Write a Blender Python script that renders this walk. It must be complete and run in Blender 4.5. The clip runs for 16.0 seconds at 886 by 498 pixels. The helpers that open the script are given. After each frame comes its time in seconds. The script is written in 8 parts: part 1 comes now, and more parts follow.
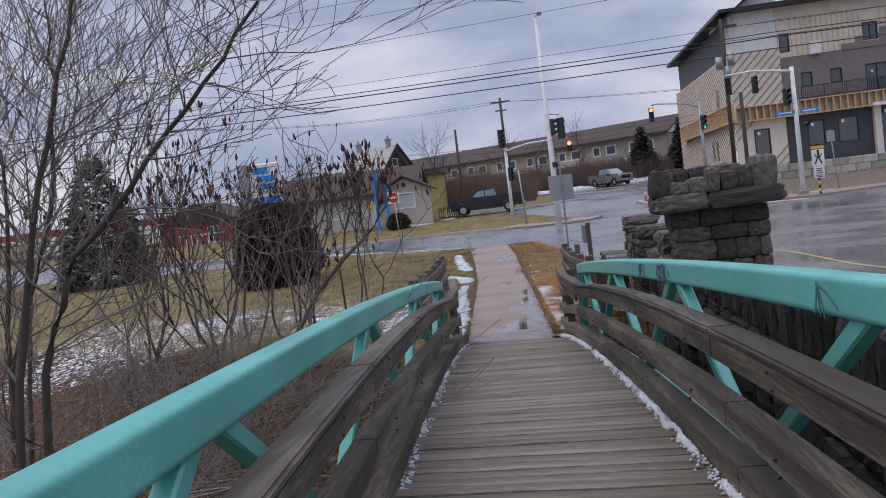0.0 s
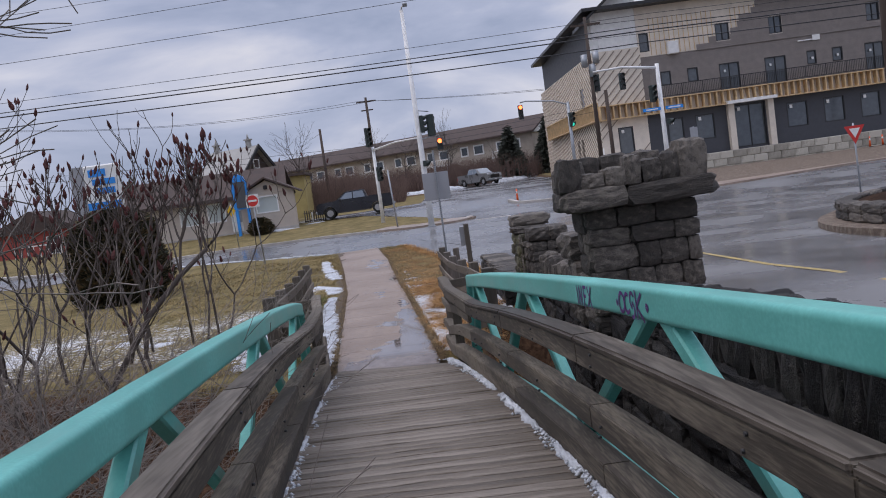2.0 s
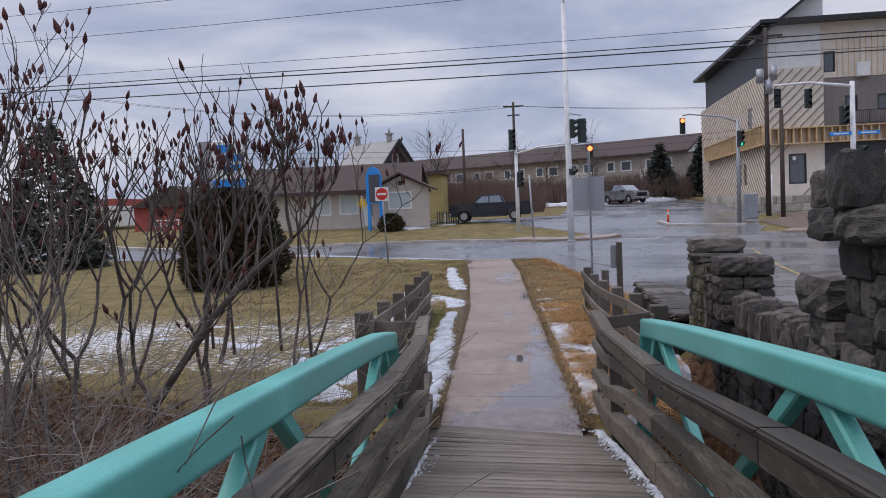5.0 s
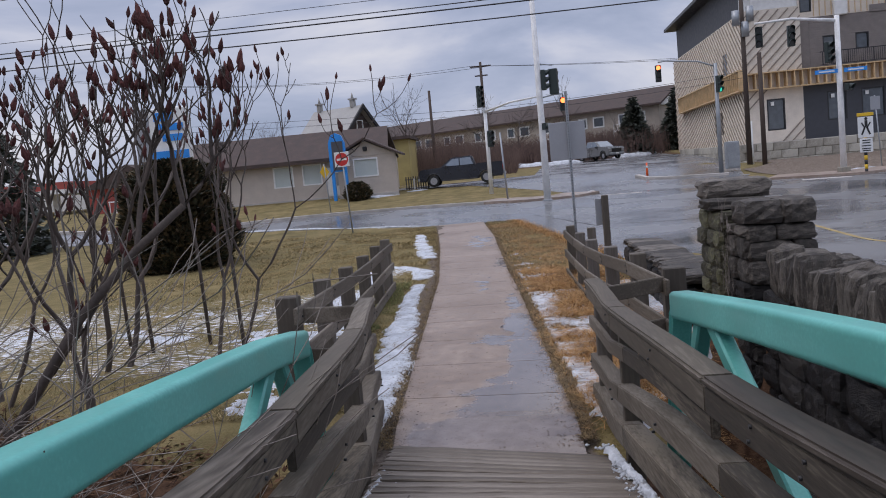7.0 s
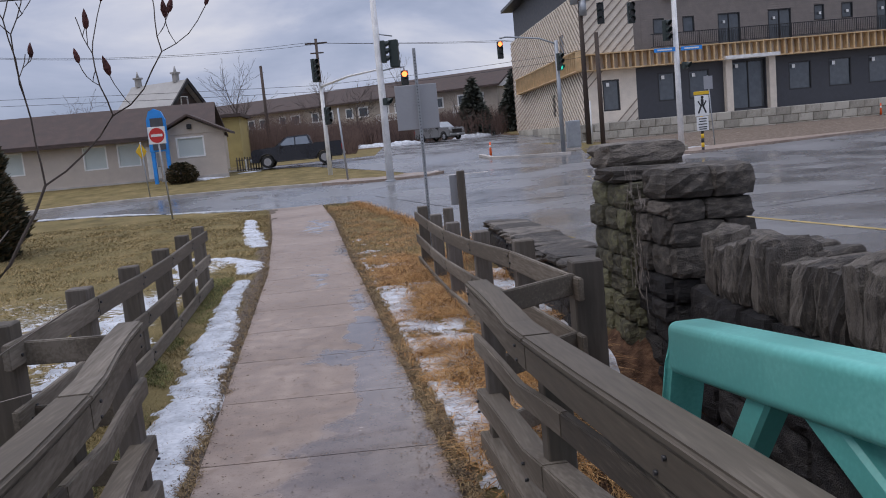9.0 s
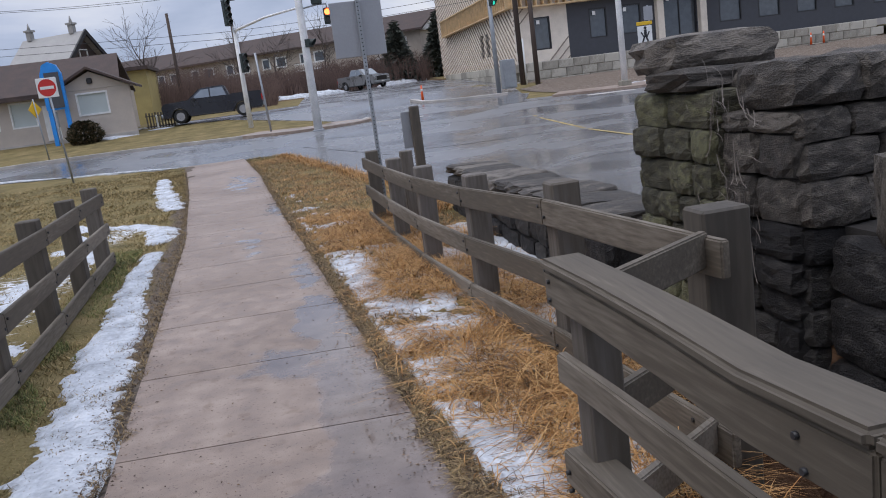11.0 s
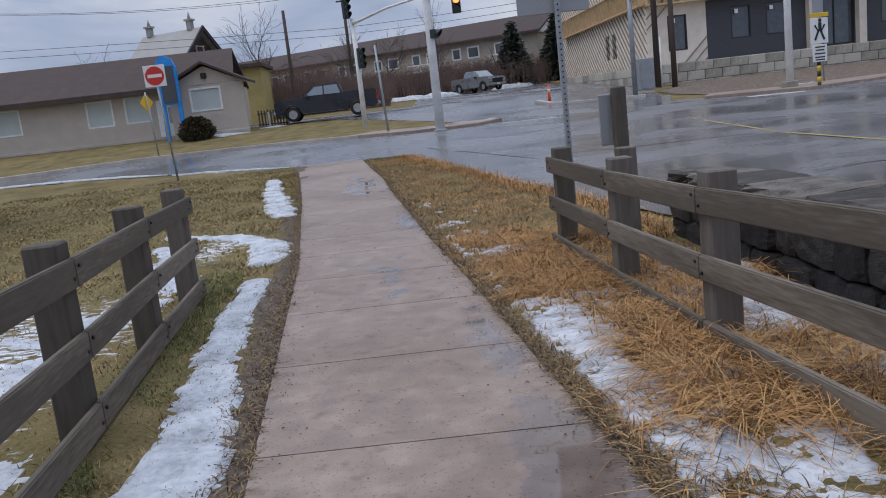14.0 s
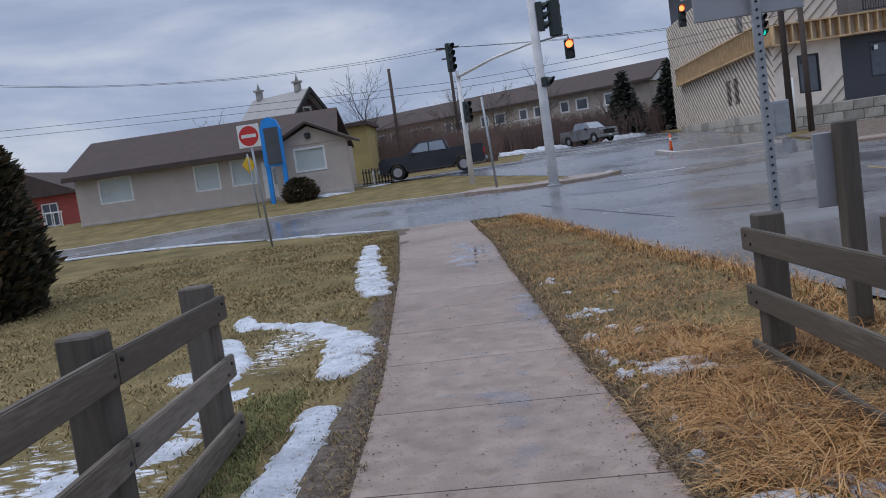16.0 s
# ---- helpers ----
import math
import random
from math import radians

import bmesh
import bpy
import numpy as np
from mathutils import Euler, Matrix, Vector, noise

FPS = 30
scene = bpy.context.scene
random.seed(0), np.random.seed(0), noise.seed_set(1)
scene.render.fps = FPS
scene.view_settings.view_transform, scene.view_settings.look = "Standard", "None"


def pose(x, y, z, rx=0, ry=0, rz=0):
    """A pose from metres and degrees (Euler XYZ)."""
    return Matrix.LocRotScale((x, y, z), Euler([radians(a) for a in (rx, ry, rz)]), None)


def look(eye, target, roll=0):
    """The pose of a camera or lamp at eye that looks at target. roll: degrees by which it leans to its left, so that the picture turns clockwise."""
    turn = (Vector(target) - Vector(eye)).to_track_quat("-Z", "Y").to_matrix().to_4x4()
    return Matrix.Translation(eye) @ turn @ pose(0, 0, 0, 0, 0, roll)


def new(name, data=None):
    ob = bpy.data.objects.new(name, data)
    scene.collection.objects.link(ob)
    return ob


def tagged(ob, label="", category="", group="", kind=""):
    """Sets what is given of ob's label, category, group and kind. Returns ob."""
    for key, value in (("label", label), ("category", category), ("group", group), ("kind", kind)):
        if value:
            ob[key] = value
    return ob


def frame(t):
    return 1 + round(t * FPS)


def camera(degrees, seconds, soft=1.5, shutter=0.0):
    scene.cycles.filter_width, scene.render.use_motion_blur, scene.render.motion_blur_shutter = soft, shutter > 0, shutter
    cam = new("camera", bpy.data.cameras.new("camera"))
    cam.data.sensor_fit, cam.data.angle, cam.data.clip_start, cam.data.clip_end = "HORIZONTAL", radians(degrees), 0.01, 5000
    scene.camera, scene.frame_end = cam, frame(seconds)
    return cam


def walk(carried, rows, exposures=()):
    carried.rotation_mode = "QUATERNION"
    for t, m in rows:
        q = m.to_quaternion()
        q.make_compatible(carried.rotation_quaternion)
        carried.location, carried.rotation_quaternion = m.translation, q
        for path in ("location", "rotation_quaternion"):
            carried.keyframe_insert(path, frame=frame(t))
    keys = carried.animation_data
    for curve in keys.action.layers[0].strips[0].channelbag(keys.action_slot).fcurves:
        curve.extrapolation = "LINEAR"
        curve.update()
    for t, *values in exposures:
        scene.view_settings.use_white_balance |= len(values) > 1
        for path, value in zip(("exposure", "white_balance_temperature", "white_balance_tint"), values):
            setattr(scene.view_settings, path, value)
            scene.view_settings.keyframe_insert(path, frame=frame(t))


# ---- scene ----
cam = camera(57.8, 16.0, soft=1.0)
PATH = [
    (0, (1.922, -6.796, 2.82), (1.647, -4.818, 2.714), -6.9),
    (0.5, (1.898, -6.116, 2.801), (1.684, -4.133, 2.656), -7.2),
    (1, (1.91, -5.407, 2.783), (2.096, -3.423, 2.619), -6.7),
    (1.5, (1.794, -4.762, 2.796), (1.885, -2.771, 2.63), -7.0),
    (2, (1.717, -4.114, 2.785), (1.763, -2.12, 2.642), -7.9),
    (2.5, (1.746, -3.49, 2.77), (1.802, -1.497, 2.615), -10.8),
    (3, (1.66, -2.867, 2.713), (1.632, -0.878, 2.5), -6.6),
    (3.5, (1.737, -2.213, 2.674), (1.732, -0.224, 2.465), -8.1),
    (4, (1.662, -1.589, 2.671), (1.584, 0.395, 2.432), -8.1),
    (4.5, (1.576, -0.974, 2.707), (1.458, 1.018, 2.575), -3.2),
    (4.7, (1.511, -0.735, 2.681), (1.259, 1.247, 2.59), -1.6),
    (6.8, (1.358, 2.056, 2.434), (1.093, 4.031, 2.272), -5.3),
    (7, (1.392, 2.329, 2.385), (1.17, 4.309, 2.21), -5.2),
    (7.5, (1.363, 2.973, 2.339), (1.137, 4.949, 2.122), -5.1),
    (8, (1.448, 3.77, 2.308), (1.599, 5.75, 2.074), -5.4),
    (8.5, (1.383, 4.458, 2.27), (1.529, 6.44, 2.047), -6.4),
    (8.7, (1.344, 4.708, 2.234), (1.501, 6.689, 2.003), -5.6),
    (10.8, (1.066, 7.446, 1.907), (1.331, 9.391, 1.527), -6.9),
    (11, (1.049, 7.701, 1.904), (1.376, 9.635, 1.513), -7.5),
    (11.5, (1.014, 8.279, 1.791), (1.387, 10.196, 1.357), -7.4),
    (12, (0.842, 8.849, 1.767), (1.24, 10.794, 1.524), -6.1),
    (12.5, (0.713, 9.386, 1.669), (1.109, 11.32, 1.35), -5.9),
    (12.8, (0.636, 9.754, 1.607), (0.907, 11.7, 1.233), -13.4),
    (13, (0.564, 10.068, 1.614), (0.78, 11.995, 1.121), -16.2),
    (13.5, (0.514, 10.84, 1.628), (0.89, 12.756, 1.198), -7.7),
    (14, (0.444, 11.513, 1.66), (0.532, 13.481, 1.315), -6.5),
    (14.5, (0.482, 12.247, 1.678), (0.604, 14.23, 1.448), -5.4),
    (15, (0.456, 12.899, 1.706), (0.388, 14.887, 1.494), -6.0),
    (15.5, (0.34, 13.595, 1.695), (0.222, 15.582, 1.503), -4.8),
    (16, (0.354, 14.301, 1.677), (0.194, 16.286, 1.498), -8.0),
]
walk(cam, [(t, look(eye, target, roll)) for t, eye, target, roll in PATH],
     exposures=[(0, 0.03, 6650, 15), (4.5, 0.03, 6650, 15), (7.5, 0.0, 6620, 14), (8.7, 0.0, 6620, 14), (10.8, 0.17, 6580, 11), (11.5, 0.24, 6450, 11), (12.0, 0.22, 6350, 11), (12.5, 0.08, 6420, 11), (13.5, -0.04, 6550, 10), (14.5, -0.1, 6250, 10), (15.5, -0.18, 6200, 10), (16, -0.16, 6200, 10)])

# ---- world, sun ----
world = bpy.data.worlds.new("overcast_sky")
scene.world = world
world.use_nodes = True
wn, wl = world.node_tree.nodes, world.node_tree.links
wn.clear()
w_out = wn.new("ShaderNodeOutputWorld")
w_bg = wn.new("ShaderNodeBackground")
w_sky = wn.new("ShaderNodeTexSky")
w_sky.sky_type = "NISHITA"
w_sky.sun_disc = False
SUN_ELEV, SUN_ROT = 62.0, -100.0
w_sky.sun_elevation, w_sky.sun_rotation = radians(SUN_ELEV), radians(SUN_ROT)
w_tc = wn.new("ShaderNodeTexCoord")
w_map = wn.new("ShaderNodeMapping")
w_map.inputs["Scale"].default_value = (1.0, 1.0, 3.2)
w_map.inputs["Location"].default_value = (0.3, 0.1, 0.0)
w_no = wn.new("ShaderNodeTexNoise")
w_no.inputs["Scale"].default_value = 2.6
w_no.inputs["Detail"].default_value = 7.0
w_no.inputs["Roughness"].default_value = 0.55
w_no.inputs["Distortion"].default_value = 0.35
w_ramp = wn.new("ShaderNodeValToRGB")
for pos, col in ((0.30, (0.285, 0.355, 0.51, 1)), (0.47, (0.435, 0.50, 0.665, 1)), (0.58, (0.61, 0.655, 0.78, 1)), (0.72, (0.86, 0.87, 0.90, 1))):
    e = w_ramp.color_ramp.elements.new(pos)
    e.color = col
w_ramp.color_ramp.elements.remove(w_ramp.color_ramp.elements[0])
w_ramp.color_ramp.elements.remove(w_ramp.color_ramp.elements[-1])
w_sc = wn.new("ShaderNodeVectorMath")
w_sc.operation = "SCALE"
w_sc.inputs["Scale"].default_value = 0.10
w_mix = wn.new("ShaderNodeMix")
w_mix.data_type = "RGBA"
w_mix.inputs["Factor"].default_value = 0.92
wl.new(w_tc.outputs["Generated"], w_map.inputs["Vector"])
wl.new(w_map.outputs["Vector"], w_no.inputs["Vector"])
wl.new(w_no.outputs["Fac"], w_ramp.inputs["Fac"])
wl.new(w_sky.outputs["Color"], w_sc.inputs[0])
wl.new(w_sc.outputs["Vector"], w_mix.inputs["A"])
wl.new(w_ramp.outputs["Color"], w_mix.inputs["B"])
w_sep = wn.new("ShaderNodeSeparateXYZ")
w_up = wn.new("ShaderNodeMapRange")
w_up.inputs["From Min"].default_value, w_up.inputs["From Max"].default_value = 0.42, 1.0
w_up.inputs["To Min"].default_value, w_up.inputs["To Max"].default_value = 0.94, 2.46
wl.new(w_tc.outputs["Generated"], w_sep.inputs[0])
wl.new(w_sep.outputs["Z"], w_up.inputs["Value"])
wl.new(w_up.outputs["Result"], w_bg.inputs["Strength"])
wl.new(w_mix.outputs["Result"], w_bg.inputs["Color"])
wl.new(w_bg.outputs["Background"], w_out.inputs["Surface"])

sun_data = bpy.data.lights.new("sun", "SUN")
sun_data.energy, sun_data.angle, sun_data.color = 0.8, radians(40), (1.0, 0.93, 0.84)
sun = new("sun", sun_data)
_a, _e = radians(SUN_ROT), radians(SUN_ELEV)
sun_from = Vector((math.sin(_a) * math.cos(_e), math.cos(_a) * math.cos(_e), math.sin(_e))) * 100
sun.matrix_world = look(sun_from, (0, 0, 0))

# ---- materials ----
def mat(name, base, rough=0.7, metal=0.0, var=0.25, scale=3.0, fine=40.0, bump=0.15, bump_dist=0.01, other=None, spec=0.5,
        rough_var=0.1, island=0.0, obrand=0.0, stretch=(1, 1, 1), emit=0.0, alpha=None, coat=0.0):
    """Principled surface: two scales of colour noise, fine relief, and a shift from piece to piece."""
    m = bpy.data.materials.new(name)
    m.use_nodes = True
    n, l = m.node_tree.nodes, m.node_tree.links
    b = n["Principled BSDF"]
    b.inputs["Metallic"].default_value = metal
    b.inputs["Specular IOR Level"].default_value = spec
    b.inputs["Coat Weight"].default_value = coat
    tc = n.new("ShaderNodeTexCoord")
    mp = n.new("ShaderNodeMapping")
    mp.inputs["Scale"].default_value = stretch
    l.new(tc.outputs["Object"], mp.inputs["Vector"])
    n1, n2 = n.new("ShaderNodeTexNoise"), n.new("ShaderNodeTexNoise")
    n1.inputs["Scale"].default_value, n2.inputs["Scale"].default_value = scale, fine
    n1.inputs["Detail"].default_value, n2.inputs["Detail"].default_value = 8, 5
    for q in (n1, n2):
        l.new(mp.outputs["Vector"], q.inputs["Vector"])
    add = n.new("ShaderNodeMath")
    add.operation = "ADD"
    mul = n.new("ShaderNodeMath")
    mul.operation = "MULTIPLY"
    mul.inputs[1].default_value = 0.55
    l.new(n2.outputs["Fac"], mul.inputs[0])
    l.new(n1.outputs["Fac"], add.inputs[0])
    l.new(mul.outputs[0], add.inputs[1])
    fac = add.outputs[0]
    for amount, node, sock in ((island, "ShaderNodeNewGeometry", "Random Per Island"), (obrand, "ShaderNodeObjectInfo", "Random")):
        if amount:
            r = n.new(node)
            k = n.new("ShaderNodeMath")
            k.operation = "MULTIPLY_ADD"
            k.inputs[1].default_value, k.inputs[2].default_value = amount, -amount / 2
            l.new(r.outputs[sock], k.inputs[0])
            a2 = n.new("ShaderNodeMath")
            a2.operation = "ADD"
            l.new(fac, a2.inputs[0])
            l.new(k.outputs[0], a2.inputs[1])
            fac = a2.outputs[0]
    ramp = n.new("ShaderNodeValToRGB")
    lo = [c * (1 - var) for c in base]
    hi = list(other) if other else [min(1, c * (1 + var)) for c in base]
    ramp.color_ramp.elements[0].position, ramp.color_ramp.elements[0].color = 0.45, (*lo, 1)
    ramp.color_ramp.elements[1].position, ramp.color_ramp.elements[1].color = 1.0, (*hi, 1)
    mid = ramp.color_ramp.elements.new(0.76)
    mid.color = (*base, 1)
    l.new(fac, ramp.inputs["Fac"])
    l.new(ramp.outputs["Color"], b.inputs["Base Color"])
    rr = n.new("ShaderNodeMapRange")
    rr.inputs["From Min"].default_value, rr.inputs["From Max"].default_value = 0.3, 0.7
    rr.inputs["To Min"].default_value, rr.inputs["To Max"].default_value = max(0.02, rough - rough_var), min(1, rough + rough_var)
    l.new(n1.outputs["Fac"], rr.inputs["Value"])
    l.new(rr.outputs["Result"], b.inputs["Roughness"])
    if bump:
        bp = n.new("ShaderNodeBump")
        bp.inputs["Strength"].default_value, bp.inputs["Distance"].default_value = bump, bump_dist
        l.new(add.outputs[0], bp.inputs["Height"])
        l.new(bp.outputs["Normal"], b.inputs["Normal"])
    if emit:
        b.inputs["Emission Color"].default_value, b.inputs["Emission Strength"].default_value = (*base, 1), emit
    return m


M = {}
M["asphalt"] = mat("wet_asphalt", (0.165, 0.166, 0.17), 0.25, var=0.45, scale=0.3, fine=90, bump=0.25, bump_dist=0.004, other=(0.23, 0.23, 0.235), rough_var=0.16)
M["grass"] = mat("winter_grass", (0.185, 0.147, 0.064), 0.95, var=0.55, scale=1.3, fine=34, bump=0.8, bump_dist=0.05, other=(0.27, 0.205, 0.10), spec=0.15)
M["concrete"] = mat("damp_concrete", (0.305, 0.232, 0.186), 0.52, var=0.30, scale=5.0, fine=170, bump=0.6, bump_dist=0.004, other=(0.39, 0.31, 0.255), rough_var=0.12, obrand=0.09, spec=0.5)
M["kerb"] = mat("kerb_concrete", (0.42, 0.39, 0.36), 0.7, var=0.3, scale=1.5, fine=40)
M["wood"] = mat("weathered_wood", (0.066, 0.053, 0.040), 0.8, var=0.62, scale=5.0, fine=70, bump=0.8, bump_dist=0.007, other=(0.205, 0.172, 0.13), obrand=0.14, stretch=(1, 0.06, 1))
M["fence"] = mat("silvered_fence_wood", (0.112, 0.092, 0.069), 0.8, var=0.4, scale=3.0, fine=60, bump=0.7, bump_dist=0.004, other=(0.22, 0.188, 0.15), obrand=0.22, stretch=(1, 0.06, 1))
M["deck"] = mat("worn_deck_boards", (0.152, 0.122, 0.092), 0.66, var=0.58, scale=7.0, fine=120, bump=1.0, bump_dist=0.008, other=(0.27, 0.23, 0.19), obrand=0.24, stretch=(0.07, 1, 1), rough_var=0.15)
M["post"] = mat("dark_timber_post", (0.105, 0.088, 0.069), 0.8, var=0.45, scale=2.5, fine=30, bump=0.5, bump_dist=0.006, other=(0.16, 0.14, 0.125), obrand=0.3, stretch=(1, 1, 0.12))
M["teal"] = mat("teal_paint", (0.115, 0.44, 0.385), 0.42, var=0.12, scale=2.0, fine=60, bump=0.05, bump_dist=0.003, other=(0.16, 0.53, 0.47), coat=0.1)
M["stone"] = mat("dark_rough_stone", (0.075, 0.064, 0.054), 0.75, var=0.6, scale=5.0, fine=36, bump=1.0, bump_dist=0.035, other=(0.19, 0.165, 0.138), obrand=0.45)
# wet stone by the stream, with the trench's shade also put into its colour
M["damp_shaded_stone"] = mat("wet_shaded_stone", (0.020, 0.018, 0.018), 0.6, var=0.5, scale=5.0, fine=36, bump=1.0, bump_dist=0.035, other=(0.062, 0.057, 0.052), obrand=0.35, spec=0.3)
M["moss_stone"] = mat("mossy_rough_stone", (0.085, 0.078, 0.05), 0.85, var=0.6, scale=5.0, fine=36, bump=1.0, bump_dist=0.035, other=(0.17, 0.165, 0.09), obrand=0.4)
M["mortar"] = mat("dark_mortar", (0.026, 0.023, 0.021), 0.95, var=0.4, scale=6, fine=40, bump=0.5, bump_dist=0.01)
M["snow"] = mat("old_snow", (0.52, 0.545, 0.58), 0.6, var=0.5, scale=3.2, fine=22, bump=0.8, bump_dist=0.035, other=(0.70, 0.72, 0.75))
M["brush"] = mat("brown_brush", (0.085, 0.046, 0.027), 0.95, var=0.65, scale=2.0, fine=18, bump=0.8, bump_dist=0.06, other=(0.15, 0.082, 0.046), spec=0.1, island=0.8)
M["yellow"] = mat("faded_yellow_paint", (0.40, 0.29, 0.10), 0.5, var=0.3, scale=3, fine=40)
M["white"] = mat("white_paint", (0.78, 0.78, 0.76), 0.5, var=0.1, scale=3, fine=40)
M["black"] = mat("black_plastic", (0.018, 0.018, 0.02), 0.45, var=0.3)
M["galv"] = mat("galvanised_steel", (0.34, 0.36, 0.38), 0.5, metal=0.6, var=0.2, scale=4)
M["polewhite"] = mat("white_steel_pole", (0.74, 0.74, 0.73), 0.55, var=0.2, scale=2, fine=20)
M["siding"] = mat("beige_siding", (0.50, 0.435, 0.37), 0.6, var=0.1, scale=1.5, fine=20)
M["roof"] = mat("brown_shingle_roof", (0.074, 0.053, 0.046), 0.9, var=0.35, scale=1.5, fine=14, bump=0.5)
M["glass"] = mat("window_glass", (0.085, 0.097, 0.108), 0.06, metal=0.3, var=0.2, spec=0.8, rough_var=0.02, bump=0)
M["blind"] = mat("pale_window_blind", (0.50, 0.55, 0.53), 0.35, var=0.08, scale=1, spec=0.6)
M["osb"] = mat("pale_sheathing_boards", (0.66, 0.59, 0.50), 0.8, var=0.15, scale=1.2, fine=14, island=0.2)
M["strap"] = mat("dark_strapping", (0.26, 0.215, 0.175), 0.8, var=0.3)
M["lumber"] = mat("fresh_lumber", (0.60, 0.43, 0.24), 0.7, var=0.25, scale=2, fine=14)
M["greysiding"] = mat("grey_brown_siding", (0.225, 0.197, 0.18), 0.7, var=0.15, scale=2, fine=16, island=0.12)
M["charcoal"] = mat("charcoal_panel", (0.05, 0.053, 0.062), 0.6, var=0.2)
M["block"] = mat("concrete_block", (0.36, 0.335, 0.28), 0.8, var=0.3, scale=1.4, fine=12, bump=0.4, bump_dist=0.02, obrand=0.6, other=(0.5, 0.47, 0.4))
M["cap"] = mat("dark_wet_cap_plank", (0.062, 0.048, 0.037), 0.66, var=0.6, scale=3.0, fine=30, bump=0.7, bump_dist=0.008, other=(0.19, 0.16, 0.13), obrand=0.2, stretch=(1, 0.07, 1), rough_var=0.2, spec=0.35)
M["gravel"] = mat("brown_gravel", (0.15, 0.11, 0.08), 0.9, var=0.6, scale=6, fine=45, bump=1.0, bump_dist=0.03, other=(0.30, 0.25, 0.20))


def ground_material():
    """Winter lawn that gives way to dead bank litter, path-side mud and thin snow by the painted zones."""
    m = M["grass"]
    n, l = m.node_tree.nodes, m.node_tree.links
    b = n["Principled BSDF"]
    col = b.inputs["Base Color"].links[0].from_socket
    at = n.new("ShaderNodeVertexColor")
    at.layer_name = "zone"
    sep = n.new("ShaderNodeSeparateColor")
    l.new(at.outputs["Color"], sep.inputs["Color"])
    tc = n.new("ShaderNodeTexCoord")
    for ch, c0, c1, sc, lo, hi in (("Red", (0.045, 0.024, 0.015), (0.14, 0.08, 0.048), 9.0, 0.25, 0.6), ("Green", (0.10, 0.078, 0.062), (0.21, 0.175, 0.145), 14.0, 0.3, 0.62), ("Blue", (0.60, 0.63, 0.68), (0.82, 0.84, 0.87), 15.0, 0.36, 0.46)):
        no = n.new("ShaderNodeTexNoise")
        no.inputs["Scale"].default_value, no.inputs["Detail"].default_value = sc, 6
        streak = n.new("ShaderNodeMapping")
        streak.inputs["Scale"].default_value = (0.38, 1, 1) if ch == "Blue" else (1, 1, 1)
        l.new(tc.outputs["Object"], streak.inputs["Vector"])
        l.new(streak.outputs["Vector"], no.inputs["Vector"])
        rp = n.new("ShaderNodeValToRGB")
        rp.color_ramp.elements[0].position, rp.color_ramp.elements[0].color = 0.35, (*c0, 1)
        rp.color_ramp.elements[1].position, rp.color_ramp.elements[1].color = 0.7, (*c1, 1)
        l.new(no.outputs["Fac"], rp.inputs["Fac"])
        ad = n.new("ShaderNodeMath")
        ad.operation = "MULTIPLY_ADD"
        ad.inputs[1].default_value = 0.7
        l.new(no.outputs["Fac"], ad.inputs[0])
        sb = n.new("ShaderNodeMath")
        sb.operation = "SUBTRACT"
        sb.inputs[1].default_value = 0.55
        l.new(sep.outputs[ch], sb.inputs[0])
        l.new(sb.outputs[0], ad.inputs[2])
        mr = n.new("ShaderNodeMapRange")
        mr.inputs["From Min"].default_value, mr.inputs["From Max"].default_value = lo, hi
        l.new(ad.outputs[0], mr.inputs["Value"])
        mx = n.new("ShaderNodeMix")
        mx.data_type = "RGBA"
        l.new(mr.outputs["Result"], mx.inputs["Factor"])
        l.new(col, mx.inputs["A"])
        l.new(rp.outputs["Color"], mx.inputs["B"])
        col = mx.outputs["Result"]
    l.new(col, b.inputs["Base Color"])


ground_material()


